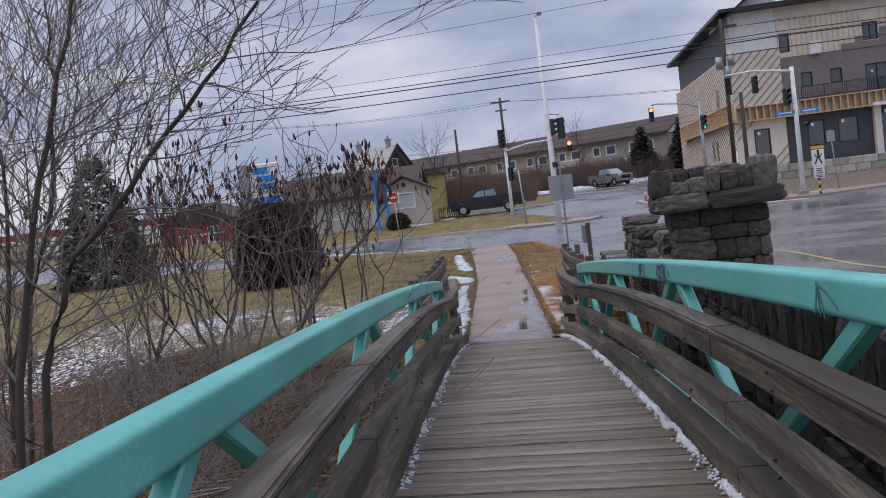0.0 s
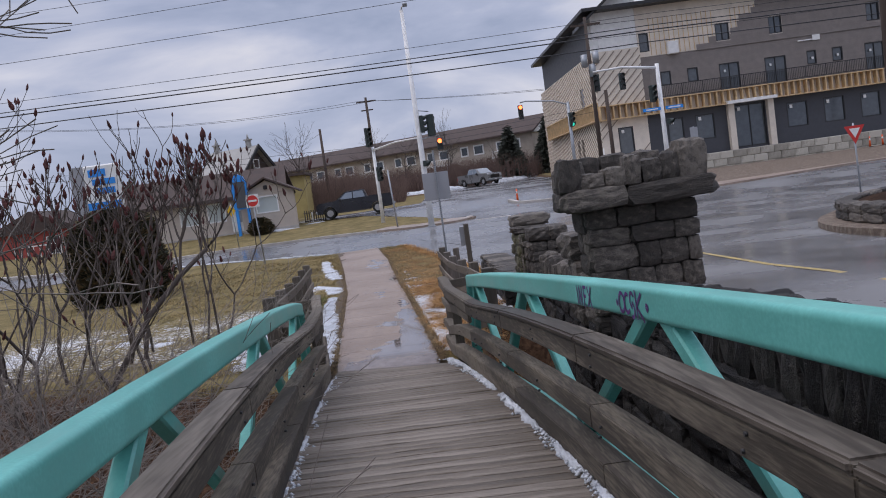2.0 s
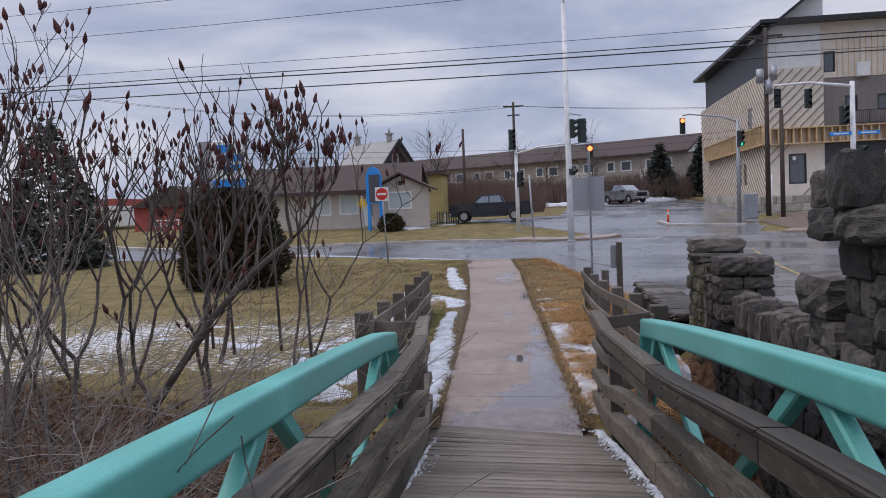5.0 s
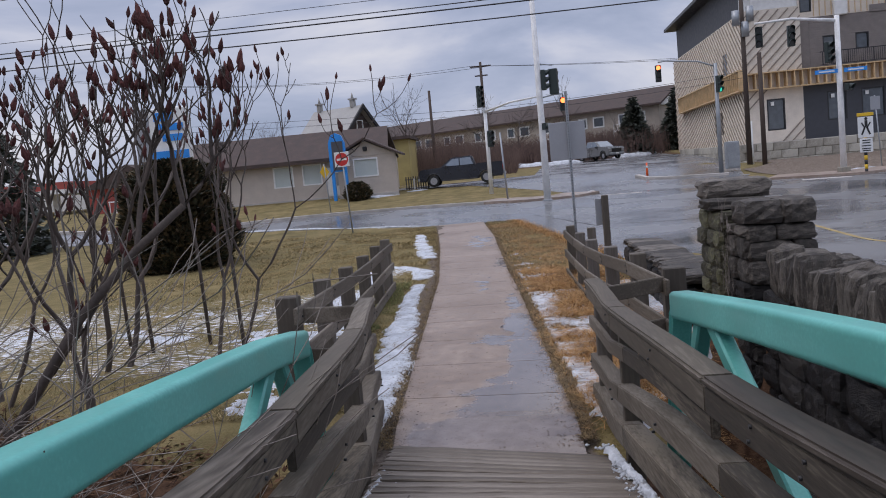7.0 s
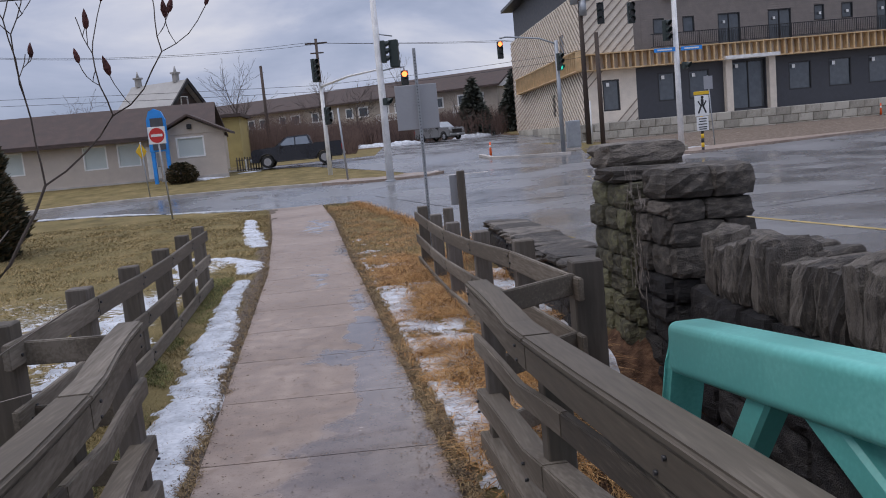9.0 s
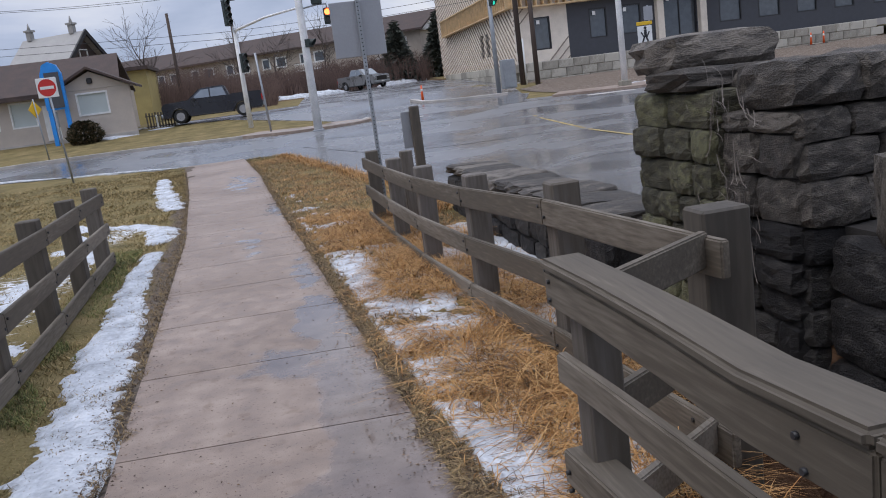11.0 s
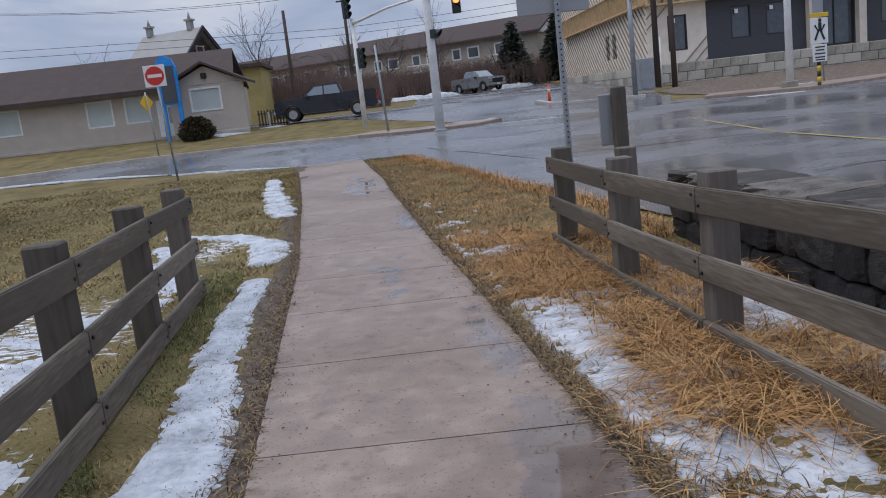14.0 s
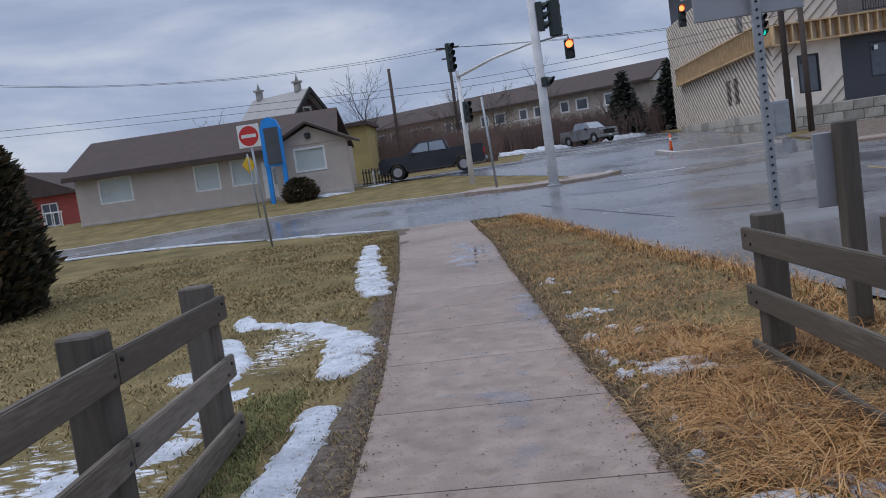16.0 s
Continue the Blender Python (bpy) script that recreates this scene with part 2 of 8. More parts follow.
def wet_concrete():
    """Meltwater film: the painted wetness, broken up by noise, darkens the slab and makes it glossy."""
    m = M["concrete"]
    n, l = m.node_tree.nodes, m.node_tree.links
    b = n["Principled BSDF"]
    at = n.new("ShaderNodeVertexColor")
    at.layer_name = "wet"
    tc = n.new("ShaderNodeTexCoord")
    no = n.new("ShaderNodeTexNoise")
    no.inputs["Scale"].default_value, no.inputs["Detail"].default_value, no.inputs["Roughness"].default_value = 2.3, 7, 0.6
    l.new(tc.outputs["Object"], no.inputs["Vector"])
    ad = n.new("ShaderNodeMath")
    ad.operation = "MULTIPLY_ADD"
    ad.inputs[1].default_value, = (0.9,)
    l.new(no.outputs["Fac"], ad.inputs[0])
    l.new(at.outputs["Color"], ad.inputs[2])
    mr = n.new("ShaderNodeMapRange")
    mr.inputs["From Min"].default_value, mr.inputs["From Max"].default_value = 0.82, 0.93
    l.new(ad.outputs[0], mr.inputs["Value"])
    wet = mr.outputs["Result"]
    for scale, lo, hi, tint in ((0.55, 0.42, 0.62, (0.80, 0.78, 0.76, 1)), (55.0, 0.60, 0.70, (0.55, 0.5, 0.47, 1)), (7.0, 0.58, 0.70, (0.80, 0.76, 0.72, 1))):
        stain = n.new("ShaderNodeTexNoise")
        stain.inputs["Scale"].default_value, stain.inputs["Detail"].default_value = scale, 5
        l.new(tc.outputs["Object"], stain.inputs["Vector"])
        edge = n.new("ShaderNodeMapRange")
        edge.inputs["From Min"].default_value, edge.inputs["From Max"].default_value = lo, hi
        l.new(stain.outputs["Fac"], edge.inputs["Value"])
        tone = n.new("ShaderNodeMix")
        tone.data_type, tone.blend_type = "RGBA", "MULTIPLY"
        tone.inputs["B"].default_value = tint
        l.new(edge.outputs["Result"], tone.inputs["Factor"])
        l.new(b.inputs["Base Color"].links[0].from_socket, tone.inputs["A"])
        l.new(tone.outputs["Result"], b.inputs["Base Color"])
    for name, value in (("Roughness", 0.05), ("Coat Weight", 0.6)):
        mx = n.new("ShaderNodeMix")
        l.new(wet, mx.inputs["Factor"])
        if b.inputs[name].links:
            l.new(b.inputs[name].links[0].from_socket, mx.inputs["A"])
        else:
            mx.inputs["A"].default_value = 0.0
        mx.inputs["B"].default_value = value
        l.new(mx.outputs["Result"], b.inputs[name])
    b.inputs["Coat Roughness"].default_value = 0.03
    mc = n.new("ShaderNodeMix")
    mc.data_type, mc.blend_type = "RGBA", "MULTIPLY"
    l.new(wet, mc.inputs["Factor"])
    l.new(b.inputs["Base Color"].links[0].from_socket, mc.inputs["A"])
    mc.inputs["B"].default_value = (0.62, 0.60, 0.60, 1)
    l.new(mc.outputs["Result"], b.inputs["Base Color"])
    bump = [q for q in n if q.bl_idname == "ShaderNodeBump"][0]
    inv = n.new("ShaderNodeMath")
    inv.operation = "MULTIPLY_ADD"
    inv.inputs[1].default_value, inv.inputs[2].default_value = -0.28, 0.3
    l.new(wet, inv.inputs[0])
    l.new(inv.outputs[0], bump.inputs["Strength"])


wet_concrete()

# ---- tools ----
def clamp(v, a=0.0, b=1.0):
    return max(a, min(b, v))


def smooth(v):
    v = clamp(v)
    return v * v * (3 - 2 * v)


def lerp_table(v, table):
    if v <= table[0][0]:
        return table[0][1]
    for (a, p), (b, q) in zip(table, table[1:]):
        if v <= b:
            return p + (q - p) * (v - a) / (b - a)
    return table[-1][1]


def part(name, bm, material, parent=None, label="", smoothed=False):
    """Links a bmesh as one mesh object, under a thing or part if one is given."""
    me = bpy.data.meshes.new(name)
    if smoothed:
        for f in bm.faces:
            f.smooth = True
    bm.to_mesh(me)
    bm.free()
    for m in material if isinstance(material, (list, tuple)) else (material,):
        me.materials.append(m)
    ob = new(name, me)
    ob.parent = parent
    if label:
        ob["label"] = label
    return ob


def mesh_part(name, verts, faces, material, parent=None, label="", smoothed=False):
    me = bpy.data.meshes.new(name)
    me.from_pydata(verts, [], faces)
    if smoothed:
        me.polygons.foreach_set("use_smooth", [True] * len(me.polygons))
    for m in material if isinstance(material, (list, tuple)) else (material,):
        me.materials.append(m)
    me.update()
    ob = new(name, me)
    ob.parent = parent
    if label:
        ob["label"] = label
    return ob


def thing(name, label, category, group="", kind="", at=None):
    ob = new(name)
    if at is not None:
        ob.matrix_basis = at
    return tagged(ob, label, category, group, kind)


BOX_F = ((0, 3, 2, 1), (4, 5, 6, 7), (0, 1, 5, 4), (1, 2, 6, 5), (2, 3, 7, 6), (3, 0, 4, 7))


def add_box(bm, c, s, m=None, mat_i=0):
    """Box of size s about c, moved by m."""
    x, y, z = (v / 2 for v in s)
    vs = [Vector((c[0] + a * x, c[1] + b * y, c[2] + d * z)) for d in (-1, 1) for a, b in ((-1, -1), (1, -1), (1, 1), (-1, 1))]
    vs = [bm.verts.new(m @ v if m else v) for v in vs]
    fs = [bm.faces.new([vs[i] for i in f]) for f in BOX_F]
    for f in fs:
        f.material_index = mat_i
    return vs


def bevelled_box(c, s, r=0.01, m=None, seg=1):
    bm = bmesh.new()
    add_box(bm, c, s, m)
    bmesh.ops.bevel(bm, geom=bm.edges[:], offset=r, segments=seg, affect="EDGES")
    return bm


def add_tube(bm, pts, radii, sides=8, cap=True):
    """Round tube along points."""
    pts = [Vector(p) for p in pts]
    if isinstance(radii, (int, float)):
        radii = [radii] * len(pts)
    rings = []
    for i, p in enumerate(pts):
        d = (pts[min(i + 1, len(pts) - 1)] - pts[max(i - 1, 0)]).normalized()
        a = d.cross(Vector((0, 0, 1)) if abs(d.z) < 0.9 else Vector((1, 0, 0))).normalized()
        b = d.cross(a)
        rings.append([bm.verts.new(p + (a * math.cos(k * 2 * math.pi / sides) + b * math.sin(k * 2 * math.pi / sides)) * radii[i]) for k in range(sides)])
    for r, q in zip(rings, rings[1:]):
        for k in range(sides):
            f = bm.faces.new((r[k], r[(k + 1) % sides], q[(k + 1) % sides], q[k]))
            f.smooth = True
    if cap:
        bm.faces.new(rings[0][::-1])
        bm.faces.new(rings[-1])


def tube(name, pts, radii, material, parent=None, sides=8, label=""):
    bm = bmesh.new()
    add_tube(bm, pts, radii, sides)
    return part(name, bm, material, parent, label)


def sweep(pts, width, height, r=0.0, side=(1, 0, 0)):
    """Rectangular bar along points whose top middle they give; width along side."""
    bm = bmesh.new()
    s = Vector(side).normalized() * width / 2
    rings = []
    for p in pts:
        p = Vector(p)
        rings.append([bm.verts.new(q) for q in (p - s - Vector((0, 0, height)), p + s - Vector((0, 0, height)), p + s, p - s)])
    for a, b in zip(rings, rings[1:]):
        for k in range(4):
            bm.faces.new((a[k], a[(k + 1) % 4], b[(k + 1) % 4], b[k]))
    bm.faces.new(rings[0][::-1])
    bm.faces.new(rings[-1])
    bmesh.ops.recalc_face_normals(bm, faces=bm.faces[:])
    if r:
        long_edges = [e for e in bm.edges if len(e.link_faces) == 2 and e.calc_face_angle(0) > 0.6]
        bmesh.ops.bevel(bm, geom=long_edges, offset=r, segments=3, affect="EDGES")
    return bm


def rounded_bar(pts, width, height, r):
    """Steel box section with rolled corners along points whose top middle they give."""
    bm = bmesh.new()
    prof = []
    for cx, cz, a0 in ((width / 2 - r, -r, 0), (-width / 2 + r, -r, 90), (-width / 2 + r, -height + r, 180), (width / 2 - r, -height + r, 270)):
        corner = [(cx + r * math.cos(radians(a0 + 22.5 * k)), cz + r * math.sin(radians(a0 + 22.5 * k))) for k in range(5)]
        (ax, az), (bx, bz) = corner[0], corner[-1]
        ta, tb = radians(a0), radians(a0 + 90)
        prof += [(ax + 0.008 * math.sin(ta), az - 0.008 * math.cos(ta))] + corner + [(bx - 0.008 * math.sin(tb), bz + 0.008 * math.cos(tb))]
    rings = [[bm.verts.new((p[0] + x, p[1], p[2] + z)) for x, z in prof] for p in pts]
    n = len(prof)
    for a, b in zip(rings, rings[1:]):
        for k in range(n):
            bm.faces.new((a[k], a[(k + 1) % n], b[(k + 1) % n], b[k]))
    bm.faces.new(rings[0][::-1])
    bm.faces.new(rings[-1])
    bmesh.ops.recalc_face_normals(bm, faces=bm.faces[:])
    return bm


def inside(x, y, poly):
    hit = False
    for (a, b), (c, d) in zip(poly, poly[1:] + poly[:1]):
        if (b > y) != (d > y) and x < (c - a) * (y - b) / (d - b) + a:
            hit = not hit
    return hit


# ---- plan ----
def axis_x(y):
    """Middle of the footbridge and the walk."""
    return 1.06 - 0.072 * (y - 7.55)


def deck_z(y):
    u = max(0.0, 9.1 - y)
    return 0.158 * u - 0.0055 * u * u if u < 14 else 1.134


BY_Y = [(28, 0.0), (37, 0.28), (44, 0.72), (49, 0.85), (54, 1.1), (61, 1.75), (80, 2.35), (95, 2.75), (110, 3.4), (300, 9.0), (4000, 9.5)]
ROAD_Z = [(-30, 1.05), (6, 0.95), (13, 0.66), (20, 0.34), (30, 0.2), (37, 0.34), (44, 0.78)]


def ground_z(x, y):
    z = lerp_table(y, BY_Y)
    z *= 1 - 0.5 * smooth((-x - 9) / 14) * (1 - smooth((y - 48) / 10))
    if x > 3.6 and y < 44:
        z += (lerp_table(y, ROAD_Z) - z) * smooth((x - 3.6) / lerp_table(y, [(19, 0.45), (25, 6.0)])) * (1 - smooth((y - 36) / 8))
    if x > 14:
        z -= 0.42 * smooth((x - 14) / 4) * smooth((y - 47) / 8) * (1 - smooth((y - 68) / 20))
    bank = 10.2 - 0.55 * (min(x, -1.2) + 1.2)
    bank = min(bank, 17)
    if x <= 3.9:
        z -= 1.35 * smooth((bank - y) / 4.5) * (1 if x < 3.6 else 1 - smooth((x - 3.6) / 0.3))
    if 2.7 < x < 4.1:
        z -= 2.3 * smooth((x - 2.55) / 0.8) * smooth((12.6 - y) / 2.0) * (1 - smooth((x - 3.8) / 0.3))
    return z

# ---- ground, roads, walk ----
MAIN_ROAD = [(4.35, -40), (4.35, 18), (3.9, 20.5), (3.4, 24.0), (2.6, 29.0), (0.9, 37.0), (0.5, 44.0), (2.8, 44.6), (6.0, 47.0), (7.5, 52.0), (14.6, 52.0), (13.0, 47.5), (15.5, 45.5), (24, 48), (45, 56), (70, 60), (70, -40)]
CROSS_STREET = [(1.6, 37.2), (-2.7, 37.4), (-7.2, 39.4), (-17.8, 43.8), (-60, 58), (-60, 65), (-21, 50.6), (-9.4, 47.8), (-4.5, 47.4), (-0.6, 45.9), (2.2, 45.0)]
SIDE_STREET = [(4.8, 46.6), (2.0, 54.0), (-2.5, 60.0), (-9.0, 62.0), (-9.0, 65), (2.0, 68), (3.5, 98), (4, 140), (15, 140), (17.5, 98), (18.6, 70), (15.5, 58), (13.8, 50.0)]


def axis_values(marks):
    out = []
    for (a, b, step) in marks:
        n = max(1, round((b - a) / step))
        out += [a + (b - a) * i / n for i in range(n)]
    return out + [marks[-1][1]]


gx = axis_values([(-2500, -400, 700), (-400, -100, 75), (-100, -30, 7), (-30, -13, 1.2), (-13, 5, 0.3), (5, 24, 0.8), (24, 80, 5), (80, 400, 80), (400, 2500, 700)])
gy = axis_values([(-2500, -300, 700), (-300, -40, 60), (-40, -8, 2.5), (-8, 24, 0.3), (24, 66, 0.7), (66, 130, 3), (130, 400, 45), (400, 2600, 700)])
ROADS = (MAIN_ROAD, CROSS_STREET, SIDE_STREET)
gverts, gfaces = [], []
for y in gy:
    for x in gx:
        near = -14 < x < 6 and -9 < y < 45
        z = ground_z(x, y) + (noise.noise((x * 0.9, y * 0.9, 3)) * 0.05 if near and abs(x - axis_x(y)) > 1.3 else 0)
        if any(inside(x, y, p) for p in ROADS):
            z = ground_z(x, y) - 0.03
        elif 9 < y < 38 and abs(x - axis_x(y)) < 0.9:
            z -= 0.08
        gverts.append((x, y, z))
nx = len(gx)
for j in range(len(gy) - 1):
    for i in range(nx - 1):
        gfaces.append((j * nx + i, j * nx + i + 1, (j + 1) * nx + i + 1, (j + 1) * nx + i))
def zone(x, y):
    """Bank litter, mud and thin snow, each 0 to 1."""
    z = ground_z(x, y)
    bank_part = smooth((-0.05 - z) / 0.25) if y < 18 and x < 4 else 0.0
    if 2.5 < x < 4.2 and y < 20:
        bank_part = max(bank_part, 0.95 if y < 13 else 0.6)
    mud = 0.0
    if 9 < y < 37.5:
        a, b = walk_edges(y)
        d = max(a - x, x - b)
        mud = 1 - smooth((d - (0.22 if x < a and y < 28 else 0.05)) / 0.28) if d > -0.3 else 1.0
    thin = 0.0
    if 10 < y < 30 and x < -1.2:
        thin = 0.72 * math.exp(-((x + 3.2) / 2.6) ** 2 - ((y - 15.5) / 5.0) ** 2) + 0.5 * math.exp(-((x + 2.6) / 1.0) ** 2 - ((y - 24.5) / 4.0) ** 2)
        thin += 0.45 * math.exp(-((x + 8.5) / 3.0) ** 2 - ((y - 17.5) / 2.5) ** 2)
        thin = min(0.66, max(0.72 * thin, 0.58 * smooth((x + 17) / 3) * smooth((-1.3 - x) / 0.8) * smooth((y - 11.3) / 2) * smooth((25 - y) / 6))) * (0.965 + 0.16 * noise.noise((x * 0.4, y * 0.5, 6)))
        thin = max(thin, 0.64 * math.exp(-((x + 2.3) / 0.9) ** 2 - ((y - 23.4) / 3.2) ** 2))
    elif 10 < y < 20 and 1.2 < x < 3.6:
        thin = 0.30
    if 61 < y < 105 and -30 < x < 19:
        bank_part = max(bank_part, 0.75 * smooth((y - 84) / 8))
    return bank_part, mud, clamp(thin)


def walk_edges(y):
    left = lerp_table(y, [(9.5, -0.05), (13, -0.30), (21, -0.86), (24.4, -1.22), (29.5, -1.75), (37, -2.65)])
    right = lerp_table(y, [(8.9, 1.75), (13, 1.45), (19.3, 0.98), (21.8, 0.76), (25.3, 0.52), (31.5, 0.05), (38, -0.7)])
    return left, right


ground = tagged(mesh_part("ground", gverts, gfaces, M["grass"], smoothed=True), "brownish winter lawn and verge with bare wet patches", "ground", kind="structure")


zone_layer = ground.data.color_attributes.new("zone", "FLOAT_COLOR", "POINT")
zone_layer.data.foreach_set("color", [c for x, y, _ in gverts for c in (*zone(x, y), 1.0)])


def draped(name, poly, lift, material, label, step=1.0):
    """Flat-lying sheet inside an outline, cut fine enough to follow the ground."""
    bm = bmesh.new()
    f = bm.faces.new([bm.verts.new((x, y, 0)) for x, y in poly])
    xs, ys = [p[0] for p in poly], [p[1] for p in poly]
    for a, lo, hi, no in ((0, min(xs), max(xs), (1, 0, 0)), (1, min(ys), max(ys), (0, 1, 0))):
        v = lo + step
        while v < hi:
            co = (v, 0, 0) if a == 0 else (0, v, 0)
            bmesh.ops.bisect_plane(bm, geom=bm.verts[:] + bm.edges[:] + bm.faces[:], plane_co=co, plane_no=no)
            v += step
    for v in bm.verts:
        v.co.z = ground_z(v.co.x, v.co.y) + (lift(v.co.x) if callable(lift) else lift)
    bmesh.ops.recalc_face_normals(bm, faces=bm.faces[:])
    if bm.faces and sum(q.normal.z for q in bm.faces) < 0:
        bmesh.ops.reverse_faces(bm, faces=bm.faces[:])
    return part(name, bm, material, None, label, True)


tagged(draped("road", MAIN_ROAD, 0.012, M["asphalt"], "wet patched grey asphalt main road", 1.5), category="road", kind="structure")
tagged(draped("road", CROSS_STREET, 0.006, M["asphalt"], "wet grey asphalt cross street", 1.5), category="road", kind="structure")
tagged(draped("road", SIDE_STREET, 0.001, M["asphalt"], "wet asphalt side street rising uphill", 2.0), category="road", kind="structure")

tagged(draped("road_shoulder", [(4.25, -10), (5.4, -10), (5.5, 4), (5.3, 8.4), (4.25, 8.4)], lambda x: 0.022 + 0.42 * clamp((5.4 - x) / 1.1), M["gravel"], "brown gravel shoulder behind the parapet", 1.0), category="gravel", kind="structure")
tagged(draped("forecourt", [(15.5, 46.6), (24, 49), (45, 57), (70, 61), (70, 66.6), (18.0, 66.6), (18.8, 62), (15.2, 56)], 0.03, M["gravel"], "muddy gravel forecourt before the retaining wall", 1.5), category="gravel", kind="structure")
pavement = tagged(new("pavement"), "damp pinkish concrete footpath cast in slabs with tooled joints", "footpath", kind="structure")


def wetness(x, y):
    """Where meltwater lies on the path, 0 to 1."""
    a, b = walk_edges(y)
    w = 0.17
    for cx, cy, rx, ry, amt in ((1.05, 9.5, 0.85, 0.7, 0.9), (1.05, 10.7, 0.55, 0.8, 0.62), (1.3, 12.2, 0.3, 1.5, 0.8), (1.12, 14.8, 0.26, 0.85, 0.9), (0.72, 13.7, 0.3, 0.5, 0.5), (0.95, 17.0, 0.2, 1.2, 0.35), (0.2, 20, 0.5, 2.5, 0.2), (0.6, 23.5, 0.4, 1.5, 0.35), (-0.4, 30, 0.6, 3.0, 0.3)):
        w = max(w, 0.17 + amt * math.exp(-((x - cx + 0.065 * (y - cy)) / rx) ** 2 - ((y - cy) / ry) ** 2))
    return w


slab_y = 9.3
while slab_y < 37.5:
    y2 = min(37.6, slab_y + 1.52)
    bm = bmesh.new()
    rows = []
    cuts = 10
    for k in range(cuts + 1):
        y = slab_y + 0.006 + (y2 - slab_y - 0.012) * k / cuts
        a, b = walk_edges(y)
        row = []
        for i in range(13):
            x = a + (b - a) * i / 12
            yy = y - 0.1 * i / 12 + 0.05
            row.append(bm.verts.new((x, yy, ground_z(x, yy) + 0.012)))
        rows.append(row)
    for r, q in zip(rows, rows[1:]):
        for i in range(12):
            bm.faces.new((r[i], r[i + 1], q[i + 1], q[i]))
    ext = bmesh.ops.extrude_face_region(bm, geom=bm.faces[:])
    for v in ext["geom"]:
        if isinstance(v, bmesh.types.BMVert):
            v.co.z -= 0.1
    bmesh.ops.recalc_face_normals(bm, faces=bm.faces[:])
    slab = part("slab", bm, M["concrete"], pavement)
    layer = slab.data.color_attributes.new("wet", "FLOAT_COLOR", "POINT")
    layer.data.foreach_set("color", [c for v in slab.data.vertices for c in [wetness(v.co.x, v.co.y)] * 3 + [1.0]])
    slab_y = y2

# ---- footbridge ----
RAIL_TOP = {"top_plank": [(-10, 0.88), (5.5, 0.88), (6.3, 0.95), (7.1, 1.03), (8.2, 1.125), (9.2, 1.22), (10.4, 1.25)],
            "upper_plank": [(5.9, 0.72), (7.1, 0.84), (8.7, 0.90), (10.4, 0.87)],
            "middle_plank": [(-10, 0.48), (2.8, 0.475), (5.0, 0.52), (6.3, 0.55), (7.2, 0.58), (9.3, 0.54), (10.4, 0.47)],
            "kerb_plank": [(-10, 0.155), (2.8, 0.155), (6.0, 0.20), (8.0, 0.25), (9.0, 0.24), (10.4, 0.16)]}


def plank_top(name, y):
    """Height of a railing plank's upper edge, eased over the bends."""
    return deck_z(y) + sum(lerp_table(y + d, RAIL_TOP[name]) for d in (-0.6, -0.3, 0, 0.3, 0.6)) / 5


def flare(side, y):
    """How far the plank ends splay outwards where they meet the fences."""
    return side * (0.07 if side > 0 else 0.15) * smooth((y - 7.6) / 2.8)


def bridge_point(u, y, z):
    return (axis_x(y) + u, y + 0.072 * u, z)


deck = tagged(new("floor_deck"), "worn grey timber boards laid across the footbridge", "bridge deck", kind="structure")
board_mesh = []
for k in range(5):
    bm = bmesh.new()
    n = 8
    w, h = 0.138, 0.05
    rnd = random.Random(k)
    rings = []
    for i in range(n + 1):
        x = -0.99 + 1.98 * i / n
        j = [rnd.uniform(-0.007, 0.007) for _ in range(4)]
        rings.append([bm.verts.new(p) for p in ((x, -w / 2 + j[0], -h), (x, w / 2 + j[1], -h), (x, w / 2 - 0.006 + j[1], -0.004), (x, w / 2 - 0.014, j[2] * 0.6), (x, -w / 2 + 0.014, j[3] * 0.6), (x, -w / 2 + 0.006 + j[0], -0.004))])
    for a, b in zip(rings, rings[1:]):
        for q in range(6):
            bm.faces.new((a[q], b[q], b[(q + 1) % 6], a[(q + 1) % 6]))
    bm.faces.new(rings[0])
    bm.faces.new(rings[-1][::-1])
    bmesh.ops.recalc_face_normals(bm, faces=bm.faces[:])
    me = bpy.data.meshes.new("board")
    bm.to_mesh(me)
    bm.free()
    me.materials.append(M["deck"])
    board_mesh.append(me)
rnd = random.Random(11)
y = -10.0
while y < 9.14:
    slope = math.degrees(math.atan2(deck_z(y + 0.1) - deck_z(y - 0.1), 0.2))
    skew = -4.1 - 12.0 * smooth((y - 7.0) / 2.2)
    ob = new("board", rnd.choice(board_mesh))
    ob.parent = deck
    ob.matrix_basis = pose(axis_x(y), y, deck_z(y) + rnd.uniform(-0.004, 0.004), slope, 0, skew + rnd.uniform(-0.15, 0.15)) @ (Matrix.Scale(-1, 4, (1, 0, 0)) if rnd.random() < 0.5 else Matrix())
    y += 0.15
for u in (-0.7, 0, 0.7):
    part("beam", sweep([bridge_point(u, yy, deck_z(yy) - 0.06) for yy in axis_values([(-10, 8.9, 1.0)])], 0.12, 0.3), M["post"], deck)


